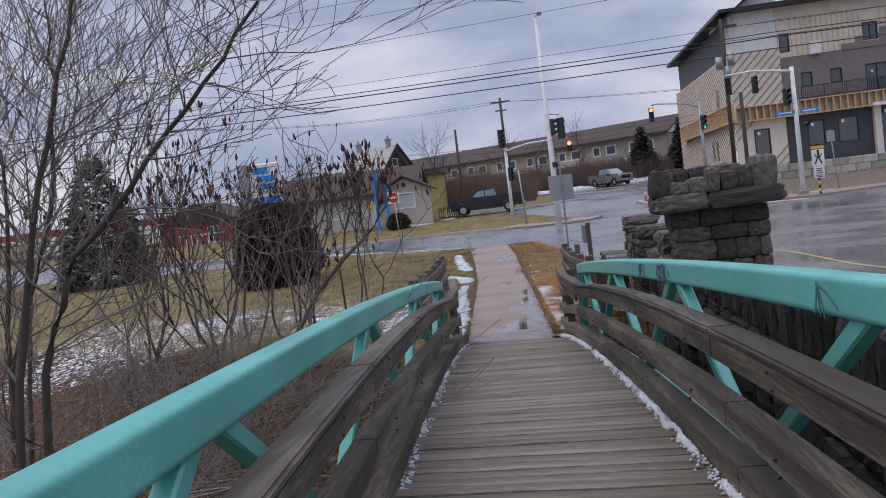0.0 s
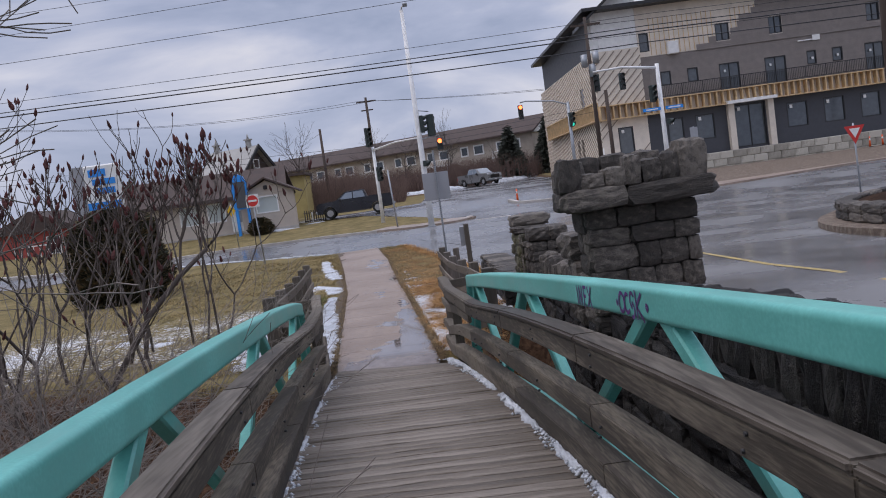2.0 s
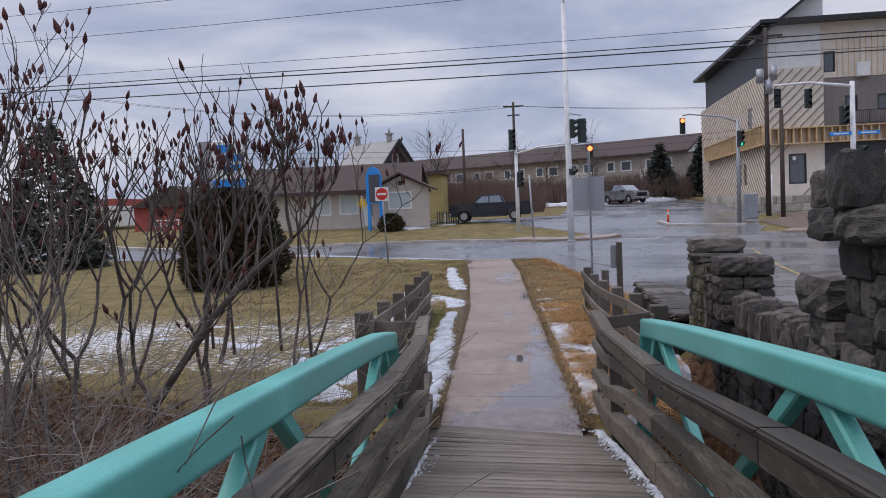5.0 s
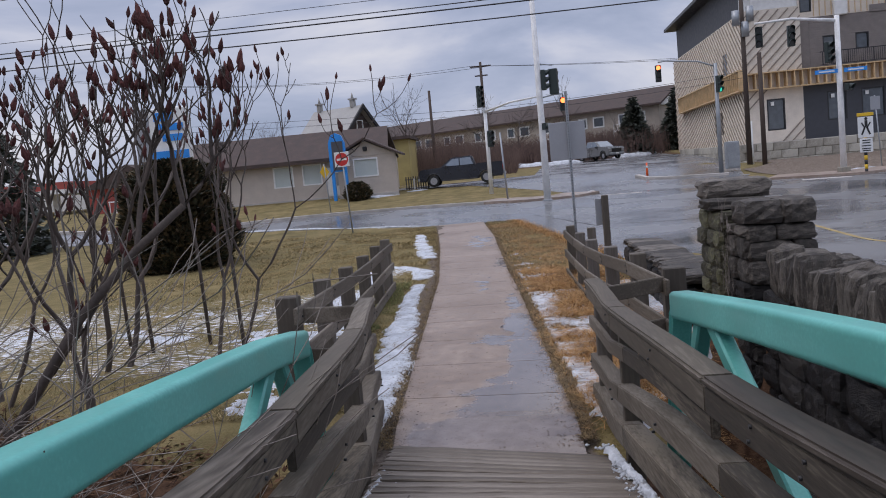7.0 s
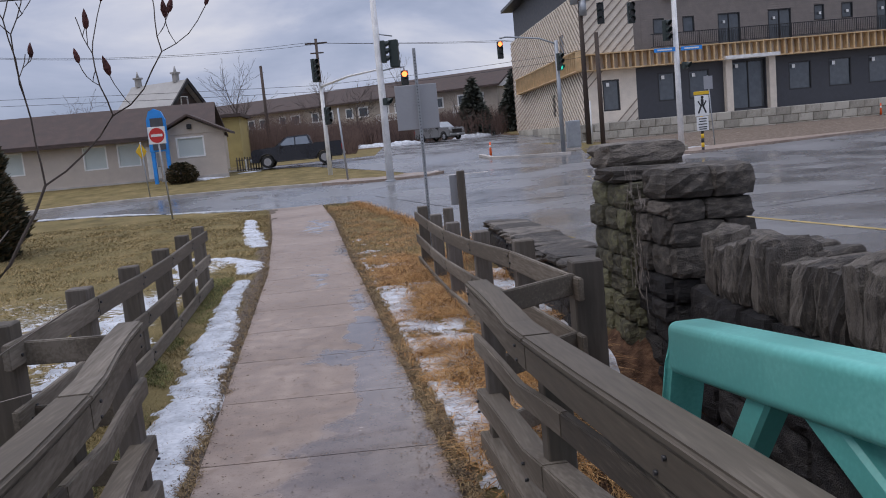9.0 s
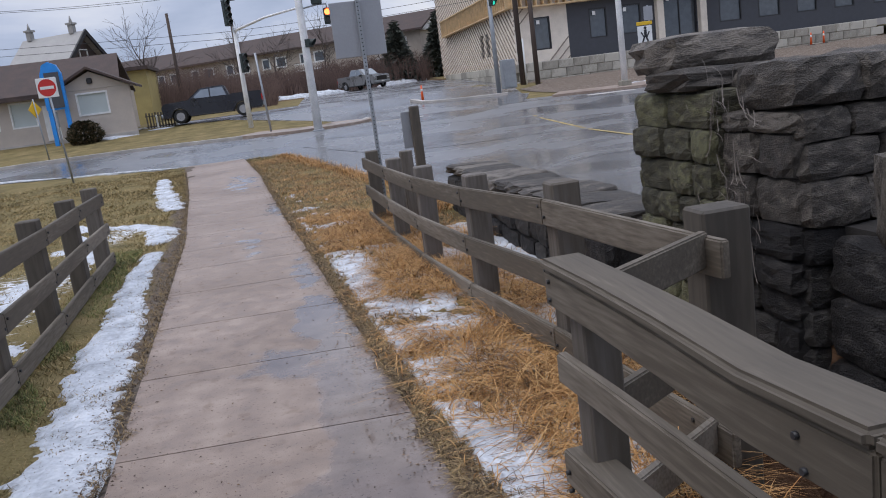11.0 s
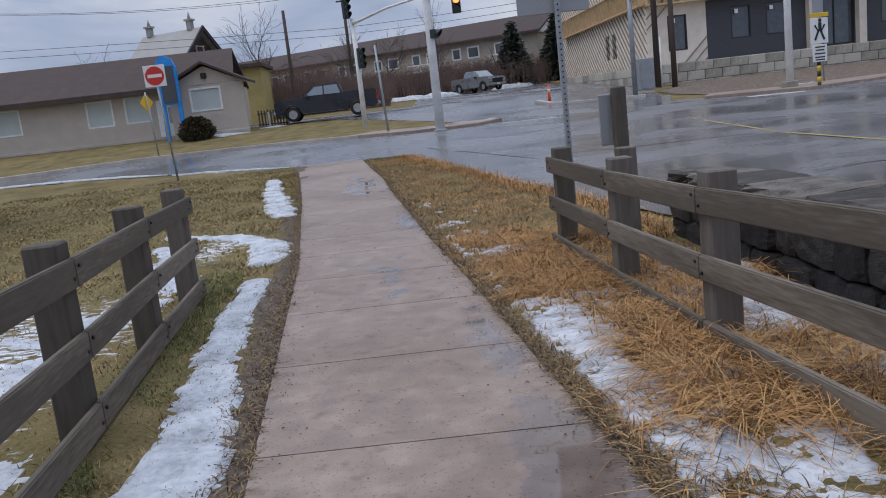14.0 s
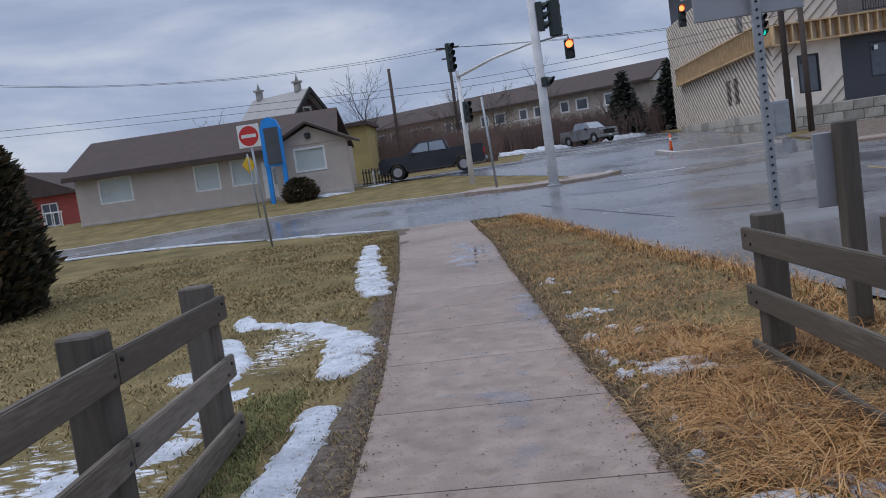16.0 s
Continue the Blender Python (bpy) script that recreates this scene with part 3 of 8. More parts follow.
def railing(side):
    """Teal steel truss with weathered planks on its inner face."""
    s = side
    root = thing("bridge_railing", "teal painted steel truss railing lined with weathered grey planks", "railing", "railings of the footbridge")
    drop = [(-10, -0.01), (6, -0.015), (7.6, 0.0)] if s > 0 else [(-10, 0.1), (-5, 0.08), (-3, 0.06), (0, 0.036), (5, 0.014), (6.9, 0.02), (7.68, 0.055)]
    tube_top = lambda yy: 1.50 - lerp_table(yy, drop) + 0.098 * (7.68 - yy) - 0.0021 * (7.68 - yy) ** 2
    ys = axis_values([(-10, 7.62, 0.8)])
    part("top_rail", rounded_bar([bridge_point(s * 1.28, yy, tube_top(yy)) for yy in ys], 0.15, 0.185, 0.03), M["teal"], root, "teal painted steel top rail", True)
    ye = 7.62
    p0, p1 = Vector(bridge_point(s * 1.28, ye, tube_top(ye) - 0.02)), Vector(bridge_point(s * 1.28, ye + 0.42, deck_z(ye) - 0.05))
    d = (p1 - p0)
    part("end_post", sweep([p0 + Vector((0, 0.03, 0)), p0 + d * 0.45, p1], 0.15, 0.16, 0.018), M["teal"], root)
    part("bottom_chord", sweep([bridge_point(s * 1.28, yy, deck_z(yy) + 0.0) for yy in ys], 0.14, 0.14, 0.02), M["teal"], root)
    apex = [7.0, 3.45, -0.08, -3.68, -7.3] if s > 0 else [6.9, 3.3, -0.4, -4.05, -7.7]
    for a in apex:
        for b in (a - 1.78, a + 1.78):
            if b > 8:
                b = 7.9
            q0, q1 = Vector(bridge_point(s * 1.28, a + (0.09 if b > a else -0.09), tube_top(a) - 0.13)), Vector(bridge_point(s * 1.28, b, deck_z(b) - 0.02))
            bm = bmesh.new()
            dd = (q1 - q0)
            m = Matrix.Translation((q0 + q1) / 2) @ dd.to_track_quat("Z", "X").to_matrix().to_4x4()
            add_box(bm, (0, 0, 0), (0.10, 0.09, dd.length), m)
            bmesh.ops.bevel(bm, geom=bm.edges[:], offset=0.012, segments=1, affect="EDGES")
            part("strut", bm, M["teal"], root)
    # planks with butt joints
    rows = (("top_plank", 0.95, 0.135, 0.96, 0.06), ("upper_plank", 0.9, 0.12, 0.975, 0.045), ("middle_plank", 0.58, 0.145, 0.965, 0.14), ("kerb_plank", 0.24, 0.19, 0.965, 0.17))
    for name, top, h, u, w in rows:
        y0 = 6.0 if name == "upper_plank" else -10.0
        k = 0
        while y0 < 10.4:
            y1 = min(10.42, y0 + (2.75 if k else 1.9 + 0.4 * top))
            if y1 > 9.6:
                y1 = 10.42
            seg = axis_values([(y0 + 0.003, y1 - 0.003, 0.46)])
            part(name, sweep([bridge_point(s * (u + w / 2) + flare(s, yy), yy, plank_top(name, yy) - (0.045 if name == "top_plank" else 0)) for yy in seg], w, h, 0.008), M["fence" if y1 > 8.5 else "wood"], root)
            if name == "top_plank":
                part("cap_plank", sweep([bridge_point(s * (u + 0.07) + flare(s, yy), yy, plank_top(name, yy)) for yy in seg], 0.165, 0.045, 0.014), M["fence" if y1 > 8.5 else "cap"], root)
            y0 = y1
            k += 1
    for yy in (10.3, 8.75):
        base = ground_z(axis_x(yy) + s * 1.08, yy) if yy > 9 else deck_z(yy) - 0.5
        p = bridge_point(s * 1.09 + flare(s, yy), yy, 0)
        top = plank_top("top_plank", yy) - 0.05
        part("post", bevelled_box((p[0], p[1], (top + base - 0.3) / 2), (0.14, 0.14, top - base + 0.3), 0.008), M["post"], root)
    rnd = random.Random(5 + s)
    bm = bmesh.new()
    for row in ("top_plank", "middle_plank"):
        for yb in (10.34, 9.0, 7.2, 5.4, 4.9, 3.6, 1.8, 0.2, -1.6, -3.2):
            for dz in (0.05, 0.12):
                p = Vector(bridge_point(s * 0.957 + flare(s, yb), yb + rnd.uniform(-0.05, 0.05), plank_top(row, yb) - 0.03 - dz))
                add_tube(bm, [p - Vector((s * 0.008, 0, 0)), p + Vector((s * 0.012, 0, 0))], 0.009, 6)
    part("bolt", bm, M["black"], root, "small dark bolt heads")["kind"] = "stuff"
    return root


rail_right, rail_left = railing(1), railing(-1)


def plank(name, a, b, top, h, w, parent, n=4, sag=0.0):
    """Board on edge from a to b in plan, its top at given heights."""
    d = Vector((b[0] - a[0], b[1] - a[1], 0)).normalized()
    pts = [(a[0] + (b[0] - a[0]) * i / n, a[1] + (b[1] - a[1]) * i / n, top[0] + (top[1] - top[0]) * i / n - sag * math.sin(math.pi * i / n)) for i in range(n + 1)]
    return part(name, sweep(pts, w, h, 0.008, (d.y, -d.x, 0)), M["fence"], parent)


def rail_fence(label, posts, tops, near_x):
    """Three-plank fence along posts (x, y, top z); planks on the side of the walk."""
    root = thing("plank_fence", label, "fence", "plank fences beside the path")
    for i, (x, y, z) in enumerate(posts):
        g = ground_z(x, y)
        ob = part("post", bevelled_box((x, y, (z + g - 0.4) / 2), (0.23 if i == 0 else 0.19, 0.19, z - g + 0.4), 0.012), M["post"], root)
    off = near_x * 0.125
    bolts = bmesh.new()
    for x, y, z in posts:
        for t in tops:
            for dy in (-0.05, 0.05):
                p = Vector((x + near_x * 0.146, y + dy, z - 0.18 + t + dy * 0.6))
                add_tube(bolts, [p, p + Vector((near_x * 0.014, 0, 0))], 0.012, 6)
    part("bolt", bolts, M["black"], root, "small dark bolt heads")["kind"] = "stuff"
    for i, ((x0, y0, z0), (x1, y1, z1)) in enumerate(zip(posts, posts[1:])):
        e0 = 0.25 if i == 0 else 0
        e1 = 0.16 if i == len(posts) - 2 else 0
        d = Vector((x1 - x0, y1 - y0)).normalized()
        for k, t in enumerate(tops):
            name = ("top_plank", "middle_plank", "bottom_plank")[k]
            a0, a1 = z0 - 0.1 + t, z1 - 0.1 + t
            plank(name, (x0 + off - d.x * e0, y0 - d.y * e0), (x1 + off + d.x * (e1 - 0.004), y1 + d.y * (e1 - 0.004)), (a0, a1), (0.17, 0.165, 0.17)[k], 0.045, root)
    return root


fence_posts = [(2.84, 10.95, 1.24), (2.69, 12.6, 1.23), (2.54, 14.45, 1.15), (2.41, 16.4, 1.10), (2.33, 18.3, 1.08), (2.25, 20.3, 1.09)]
fence_right = rail_fence("weathered three-plank timber fence on square posts along the verge", fence_posts, (0.0, -0.43, -0.86), -1)
part("post", bevelled_box((2.62, 19.1, 0.35), (0.17, 0.17, 1.5), 0.012), M["post"], fence_right)
posts_left = [(-1.2, 10.45, 1.30), (-1.32, 12.3, 1.24), (-1.45, 14.2, 1.18), (-1.58, 16.1, 1.16), (-1.71, 17.95, 1.17), (-1.83, 19.7, 1.16)]
fence_left = rail_fence("weathered three-plank timber fence on square posts beside the lawn", posts_left, (0.0, -0.43, -0.86), 1)
for root, s, corner in ((fence_right, 1, (2.72, 10.85)), (fence_left, -1, (-1.1, 10.5))):
    a = (axis_x(10.35) + s * 1.1 + flare(s, 10.38), 10.38)
    for z in (1.16, 0.72, 0.3):
        plank("cross_plank", a, corner, (z, z), 0.16, 0.045, root)

# ---- stone walls ----
stone_meshes = []
for k in range(10):
    rnd = random.Random(100 + k)
    bm = bmesh.new()
    add_box(bm, (0, 0, 0), (1, 1, 1))
    bmesh.ops.subdivide_edges(bm, edges=bm.edges[:], cuts=3, use_grid_fill=True)
    for v in bm.verts:
        c = v.co
        edge = sum(abs(abs(q) - 0.5) < 1e-4 for q in c)
        f = 1 - 0.05 * (edge - 1) if edge > 1 else 1 + rnd.uniform(0.0, 0.13)
        v.co = Vector((c.x * f, c.y * f, c.z * f)) + Vector([rnd.uniform(-0.032, 0.032) for _ in range(3)])
    me = bpy.data.meshes.new("stone")
    bm.to_mesh(me)
    bm.free()
    me.materials.append(M["stone"])
    stone_meshes.append(me)
# copies of the stones: a wet one darkened for shade, and a mossy one
damp_shaded_meshes, moss_meshes = [], []
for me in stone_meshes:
    for key, group in (("damp_shaded_stone", damp_shaded_meshes), ("moss_stone", moss_meshes)):
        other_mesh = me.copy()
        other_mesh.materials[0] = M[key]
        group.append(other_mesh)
srnd = random.Random(77)


def stone(parent, c, s, turn=0.0, jitter=1.0, name="stone", damp=False, kind=""):
    # damp, or anything below 0.8 m, takes the stone with shade in its colour
    ob = new(name, srnd.choice(moss_meshes if kind == "moss" else damp_shaded_meshes if damp or (c[2] < 0.8 and name != "coping_stone") else stone_meshes))
    ob.parent = parent
    j = jitter
    ob.matrix_basis = pose(*c, srnd.uniform(-2, 2) * j, srnd.uniform(-2, 2) * j, turn + srnd.uniform(-2, 2) * j) @ Matrix.Diagonal((*s, 1))
    return ob


def course_run(parent, a, b, z0, z1, depth, course=0.28, length=0.55, rough=0.03, damp=False, kind=""):
    """Courses of stones along a line in plan, from z0 to z1."""
    a, b = Vector((*a, 0)), Vector((*b, 0))
    d = (b - a)
    total = d.length
    d.normalize()
    turn = math.degrees(math.atan2(d.y, d.x))
    z = z0
    while z < z1 - 0.08:
        h = min(course * srnd.uniform(0.8, 1.2), z1 - z)
        if z1 - z - h < 0.1:
            h = z1 - z
        p = 0.0
        while p < total - 0.02:
            w = min(length * srnd.uniform(0.6, 1.4), total - p)
            if total - p - w < 0.15:
                w = total - p
            c = a + d * (p + w / 2)
            out = srnd.uniform(-rough, rough)
            n = Vector((d.y, -d.x, 0)) * out
            stone(parent, (c.x + n.x, c.y + n.y, z + h / 2), (w * 0.985, depth, h * 0.97), turn, damp=damp, kind=kind)
            p += w
        z += h


def core(parent, x0, x1, y0, y1, z0, z1):
    bm = bmesh.new()
    add_box(bm, ((x0 + x1) / 2, (y0 + y1) / 2, (z0 + z1) / 2), (x1 - x0, y1 - y0, z1 - z0))
    part("mortar", bm, M["mortar"], parent)


# tower with an overhanging cap and battlements
tower = thing("stone_tower", "dark rough stone bridge tower with overhanging cap and battlements", "stone tower")
TX0, TX1, TY0, TY1 = 3.74, 5.10, 5.62, 6.45
core(tower, TX0 + 0.06, TX1 - 0.06, TY0 + 0.06, TY1 - 0.06, -1.5, 2.5)
for a, b in (((TX0, TY0 + 0.1), (TX1, TY0 + 0.1)), ((TX1 - 0.1, TY0 + 0.2), (TX1 - 0.1, TY1)), ((TX0 + 0.1, TY1), (TX0 + 0.1, TY0 + 0.2)), ((TX1 - 0.2, TY1 - 0.1), (TX0 + 0.2, TY1 - 0.1))):
    course_run(tower, a, b, -2.6 if b[0] == TX0 + 0.1 else -0.6 if a[1] < 6 else 0.7, 2.3, 0.24, 0.27, 0.42)
CX0, CX1, CY0, CY1 = 3.46, 5.28, 5.42, 6.5
for a, b in (((CX0, CY0 + 0.17), (CX1, CY0 + 0.17)), ((CX1 - 0.17, CY0 + 0.34), (CX1 - 0.17, CY1)), ((CX0 + 0.17, CY1), (CX0 + 0.17, CY0 + 0.34)), ((CX1 - 0.34, CY1 - 0.17), (CX0 + 0.34, CY1 - 0.17))):
    course_run(tower, a, b, 2.3, 2.56, 0.36, 0.3, 0.95, 0.02)
core(tower, CX0 + 0.3, CX1 - 0.3, CY0 + 0.3, CY1 - 0.3, 2.4, 2.62)
for x, w, z in ((3.56, 0.28, 0.40), (3.83, 0.3, 0.2), (4.1, 0.26, 0.24), (4.33, 0.2, 0.36), (4.56, 0.24, 0.29), (4.78, 0.22, 0.33), (5.05, 0.36, 0.46)):
    stone(tower, (x, CY0 + 0.2, 2.54 + z / 2), (w, 0.32, z), jitter=2)
for y, w, z in ((5.95, 0.34, 0.36), (6.3, 0.33, 0.3)):
    stone(tower, (CX0 + 0.2, y, 2.54 + z / 2), (w, 0.32, z), 90, jitter=2)
    stone(tower, (CX1 - 0.2, y, 2.54 + z / 2), (w, 0.32, z + 0.05), 90, jitter=2)
for x in (3.9, 4.3, 4.7):
    stone(tower, (x, CY1 - 0.2, 2.74), (0.38, 0.32, 0.4), jitter=2)

# low pier next to the tower, pier by the fence, parapet between
pier_a = thing("stone_pier", "low dark rough stone pier beside the tower", "stone pier", "stone piers of the old bridge")
core(pier_a, 3.82, 4.45, 6.5, 7.4, -2.8, 1.55)
course_run(pier_a, (3.86, 7.4), (3.86, 6.5), -2.8, 1.6, 0.3, 0.3, 0.5)
course_run(pier_a, (4.5, 7.3), (3.86, 7.3), -1.2, 1.6, 0.3, 0.3, 0.4)
stone(pier_a, (4.05, 7.02, 1.78), (0.84, 0.86, 0.36))
pier_b = thing("stone_pier", "mossy dark stone pier with a heavy loose capstone", "stone pier", "stone piers of the old bridge")
core(pier_b, 3.78, 4.36, 12.62, 13.5, -1.8, 1.62)
for a, b in (((3.80, 13.6), (3.80, 12.5)), ((4.4, 13.5), (3.7, 13.5)), ((3.72, 12.6), (4.3, 12.6))):
    course_run(pier_b, a, b, -1.8, 1.66, 0.28, 0.21, 0.40, 0.03, kind="moss")
core(pier_b, 3.90, 4.48, 11.84, 12.55, -2.2, 1.5)
for a, b in (((3.84, 11.86), (4.58, 11.86)), ((3.92, 12.6), (3.92, 11.8)), ((4.46, 11.9), (4.46, 12.6))):
    course_run(pier_b, a, b, -2.4, 1.52, 0.27, 0.25, 0.44, 0.03)
stone(pier_b, (4.02, 12.06, 1.665), (0.44, 0.62, 0.28))
stone(pier_b, (4.40, 11.98, 1.675), (0.36, 0.56, 0.27))
stone(pier_b, (4.25, 12.5, 1.68), (0.62, 0.4, 0.22), jitter=2)
stone(pier_b, (3.99, 12.98, 1.73), (0.72, 0.74, 0.16), jitter=2)
stone(pier_b, (4.03, 13.18, 1.92), (0.80, 0.70, 0.25), 5, jitter=2, name="capstone")

parapet = thing("parapet_wall", "dark stone parapet topped with upright pointed stones", "stone wall", "stone walls of the old bridge")
core(parapet, 4.06, 4.42, 7.4, 11.75, -3.0, 0.84)
# damp: wet stone, its colour also darkened for shade behind the railing
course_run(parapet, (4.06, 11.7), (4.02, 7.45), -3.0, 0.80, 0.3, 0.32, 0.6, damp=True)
y = 7.5
while y < 11.25:
    w = srnd.uniform(0.10, 0.19)
    h = srnd.uniform(0.42, 0.56)
    stone(parapet, (4.1, y + w / 2, 0.79 + h / 2), (0.36, w * 0.95, h), jitter=4, name="upright_stone")
    if srnd.random() < 0.8:
        stone(parapet, (4.36, y + w / 2, 0.97 + h * 0.4), (0.34, w * 1.5, 0.16), jitter=6, name="loose_stone")
    y += w

abutment = thing("abutment_wall", "tall dark stone retaining wall carrying the road", "stone wall", "stone walls of the old bridge")
ABUT_TOP = [(-9, 1.76), (0.7, 1.72), (2.2, 1.64), (3.4, 1.53), (5.4, 1.42)]
core(abutment, 4.06, 4.36, -10, 5.6, -3.0, 1.3)
# whole wall in wet stone whose colour also holds the shade
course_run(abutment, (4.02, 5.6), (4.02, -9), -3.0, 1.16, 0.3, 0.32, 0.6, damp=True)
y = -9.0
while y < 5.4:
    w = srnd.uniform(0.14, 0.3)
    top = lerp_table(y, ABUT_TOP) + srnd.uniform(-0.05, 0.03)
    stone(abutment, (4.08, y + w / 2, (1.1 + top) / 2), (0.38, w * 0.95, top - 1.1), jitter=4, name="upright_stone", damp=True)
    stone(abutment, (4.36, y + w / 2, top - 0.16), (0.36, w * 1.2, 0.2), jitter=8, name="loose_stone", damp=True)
    y += w

low_wall = thing("low_wall", "low dark stone wall with flat coping slabs", "stone wall", "stone walls of the old bridge")
core(low_wall, 3.55, 4.0, 13.7, 20.2, -0.5, 0.5)
course_run(low_wall, (3.52, 20.2), (3.52, 13.7), -0.4, 0.54, 0.26, 0.26, 0.5)
y = 13.75
while y < 20.2:
    w = srnd.uniform(0.4, 0.8)
    stone(low_wall, (3.78, y + w / 2, 0.66 - 0.006 * (y - 14)), (0.74, w * 0.95, 0.14), jitter=2, name="coping_stone")
    y += w

# ---- buildings ----
def quad_prism(bm, pts2, y0, y1, mat_i=0):
    """Outline in x, z pushed from y0 to y1."""
    a = [bm.verts.new((x, y0, z)) for x, z in pts2]
    b = [bm.verts.new((x, y1, z)) for x, z in pts2]
    n = len(pts2)
    fs = [bm.faces.new(a), bm.faces.new(b[::-1])] + [bm.faces.new((a[(i + 1) % n], a[i], b[i], b[(i + 1) % n])) for i in range(n)]
    for f in fs:
        f.material_index = mat_i
    bmesh.ops.recalc_face_normals(bm, faces=fs)


def wall_with_holes(x0, x1, z0, z1, holes, y, depth):
    """Wall slab facing -y, cut by rectangles (xa, xb, za, zb)."""
    bm = bmesh.new()
    xs = sorted({x0, x1, *(h[0] for h in holes), *(h[1] for h in holes)})
    zs = sorted({z0, z1, *(h[2] for h in holes), *(h[3] for h in holes)})
    for xa, xb in zip(xs, xs[1:]):
        for za, zb in zip(zs, zs[1:]):
            cx, cz = (xa + xb) / 2, (za + zb) / 2
            if not any(h[0] < cx < h[1] and h[2] < cz < h[3] for h in holes):
                add_box(bm, (cx, y + depth / 2, cz), (xb - xa, depth, zb - za))
    bmesh.ops.remove_doubles(bm, verts=bm.verts[:], dist=0.0005)
    return bm


def window(parent, xa, xb, za, zb, y, frame_mat, pane_mat, fw=0.07, bars=1, sill=False):
    """Frame standing proud of the wall with glazing set back."""
    bm = bmesh.new()
    cx, cz = (xa + xb) / 2, (za + zb) / 2
    for c, s in (((xa + fw / 2, cz), (fw, zb - za)), ((xb - fw / 2, cz), (fw, zb - za)), ((cx, za + fw / 2), (xb - xa - 2 * fw, fw)), ((cx, zb - fw / 2), (xb - xa - 2 * fw, fw))):
        add_box(bm, (c[0], y + 0.03, c[1]), (s[0], 0.12, s[1]))
    for i in range(1, bars):
        add_box(bm, (xa + (xb - xa) * i / bars, y + 0.04, cz), (fw * 0.7, 0.08, zb - za - 2 * fw))
    w = part("window", bm, frame_mat, parent)
    bm = bmesh.new()
    add_box(bm, (cx, y + 0.1, cz), (xb - xa - 2 * fw, 0.02, zb - za - 2 * fw))
    part("pane", bm, pane_mat, w)
    if sill:
        bm = bmesh.new()
        add_box(bm, (cx, y - 0.05, za - 0.03), (xb - xa + 0.1, 0.16, 0.06))
        part("sill", bm, frame_mat, w)
    return w


def clapboard(name, x0, x1, z0, z1, y, holes, parent, material, step=0.13):
    """Overlapping siding boards, broken round openings."""
    bm = bmesh.new()
    z = z0
    while z < z1 - 0.02:
        zt = min(z + step, z1)
        spans = [(x0, x1)]
        for h in holes:
            if h[2] < zt and h[3] > z:
                nxt = []
                for a, b in spans:
                    if h[1] <= a or h[0] >= b:
                        nxt.append((a, b))
                    else:
                        if h[0] > a:
                            nxt.append((a, h[0]))
                        if h[1] < b:
                            nxt.append((h[1], b))
                spans = nxt
        for a, b in spans:
            v = [bm.verts.new(p) for p in ((a, y - 0.035, z), (b, y - 0.035, z), (b, y - 0.006, zt), (a, y - 0.006, zt), (a, y, z), (b, y, z))]
            bm.faces.new((v[0], v[1], v[2], v[3]))
            bm.faces.new((v[4], v[5], v[1], v[0]))
        z = zt
    return part(name, bm, material, parent)


# bungalow across the street
bung = thing("bungalow", "long low beige-sided bungalow with a brown shingle roof", "house")
bw = [(-22.9, -20.85, 2.78, 4.28), (-17.1, -15.57, 2.72, 4.25), (-14.9, -13.43, 2.74, 4.26)]
part("wall", wall_with_holes(-24.3, -11.9, 1.2, 4.5, bw, 60.0, 0.25), M["siding"], bung)
clapboard("siding", -24.3, -11.9, 1.75, 4.5, 60.0, bw, bung, M["siding"], 0.16)
bm = bmesh.new()
add_box(bm, (-16.65, 64.2, 2.9), (15.1, 8, 3.2))
part("back_wall", bm, M["siding"], bung)
gw = [(-10.85, -9.05, 2.98, 4.32)]
part("gable_wall", wall_with_holes(-12.0, -7.75, 1.2, 4.5, gw, 59.0, 0.25), M["siding"], bung)
clapboard("siding", -12.0, -7.75, 1.75, 4.5, 59.0, gw, bung, M["siding"], 0.16)
bm = bmesh.new()
quad_prism(bm, [(-12.0, 4.5), (-7.75, 4.5), (-9.87, 5.5)], 58.98, 61)
part("gable", bm, M["siding"], bung)
for q in bw:
    window(bung, *q, 60.0, M["white"], M["blind"], 0.09)
window(bung, *gw[0], 59.0, M["white"], M["blind"], 0.1)
bm = bmesh.new()
for y0, z0, y1, z1 in ((59.35, 4.42, 63.6, 6.6), (68.4, 4.42, 63.6, 6.6)):
    vs = [bm.verts.new(p) for p in ((-24.7, y0, z0), (-8.3 if y0 < 63 else -9.0, y0, z0), (-8.9, y1, z1), (-24.7, y1, z1))]
    wv = [bm.verts.new(v.co + Vector((0, 0, 0.16))) for v in vs]
    bm.faces.new(vs[::-1])
    bm.faces.new(wv)
    for i in range(4):
        bm.faces.new((vs[i], vs[(i + 1) % 4], wv[(i + 1) % 4], wv[i]))
bmesh.ops.recalc_face_normals(bm, faces=bm.faces[:])
part("roof", bm, M["roof"], bung, "brown shingle roof")
bm = bmesh.new()
for xa, xb in ((-12.5, -9.87), (-7.25, -9.87)):
    vs = [bm.verts.new(p) for p in ((xa, 58.5, 4.3), (xb, 58.5, 5.62), (xb, 61.6, 5.62), (xa, 60.4, 4.3))]
    wv = [bm.verts.new(v.co + Vector((0, 0, 0.14))) for v in vs]
    bm.faces.new(vs)
    bm.faces.new(wv[::-1])
    for i in range(4):
        bm.faces.new((vs[i], vs[(i + 1) % 4], wv[(i + 1) % 4], wv[i]))
bmesh.ops.recalc_face_normals(bm, faces=bm.faces[:])
part("gable_roof", bm, M["roof"], bung)
bm = bmesh.new()
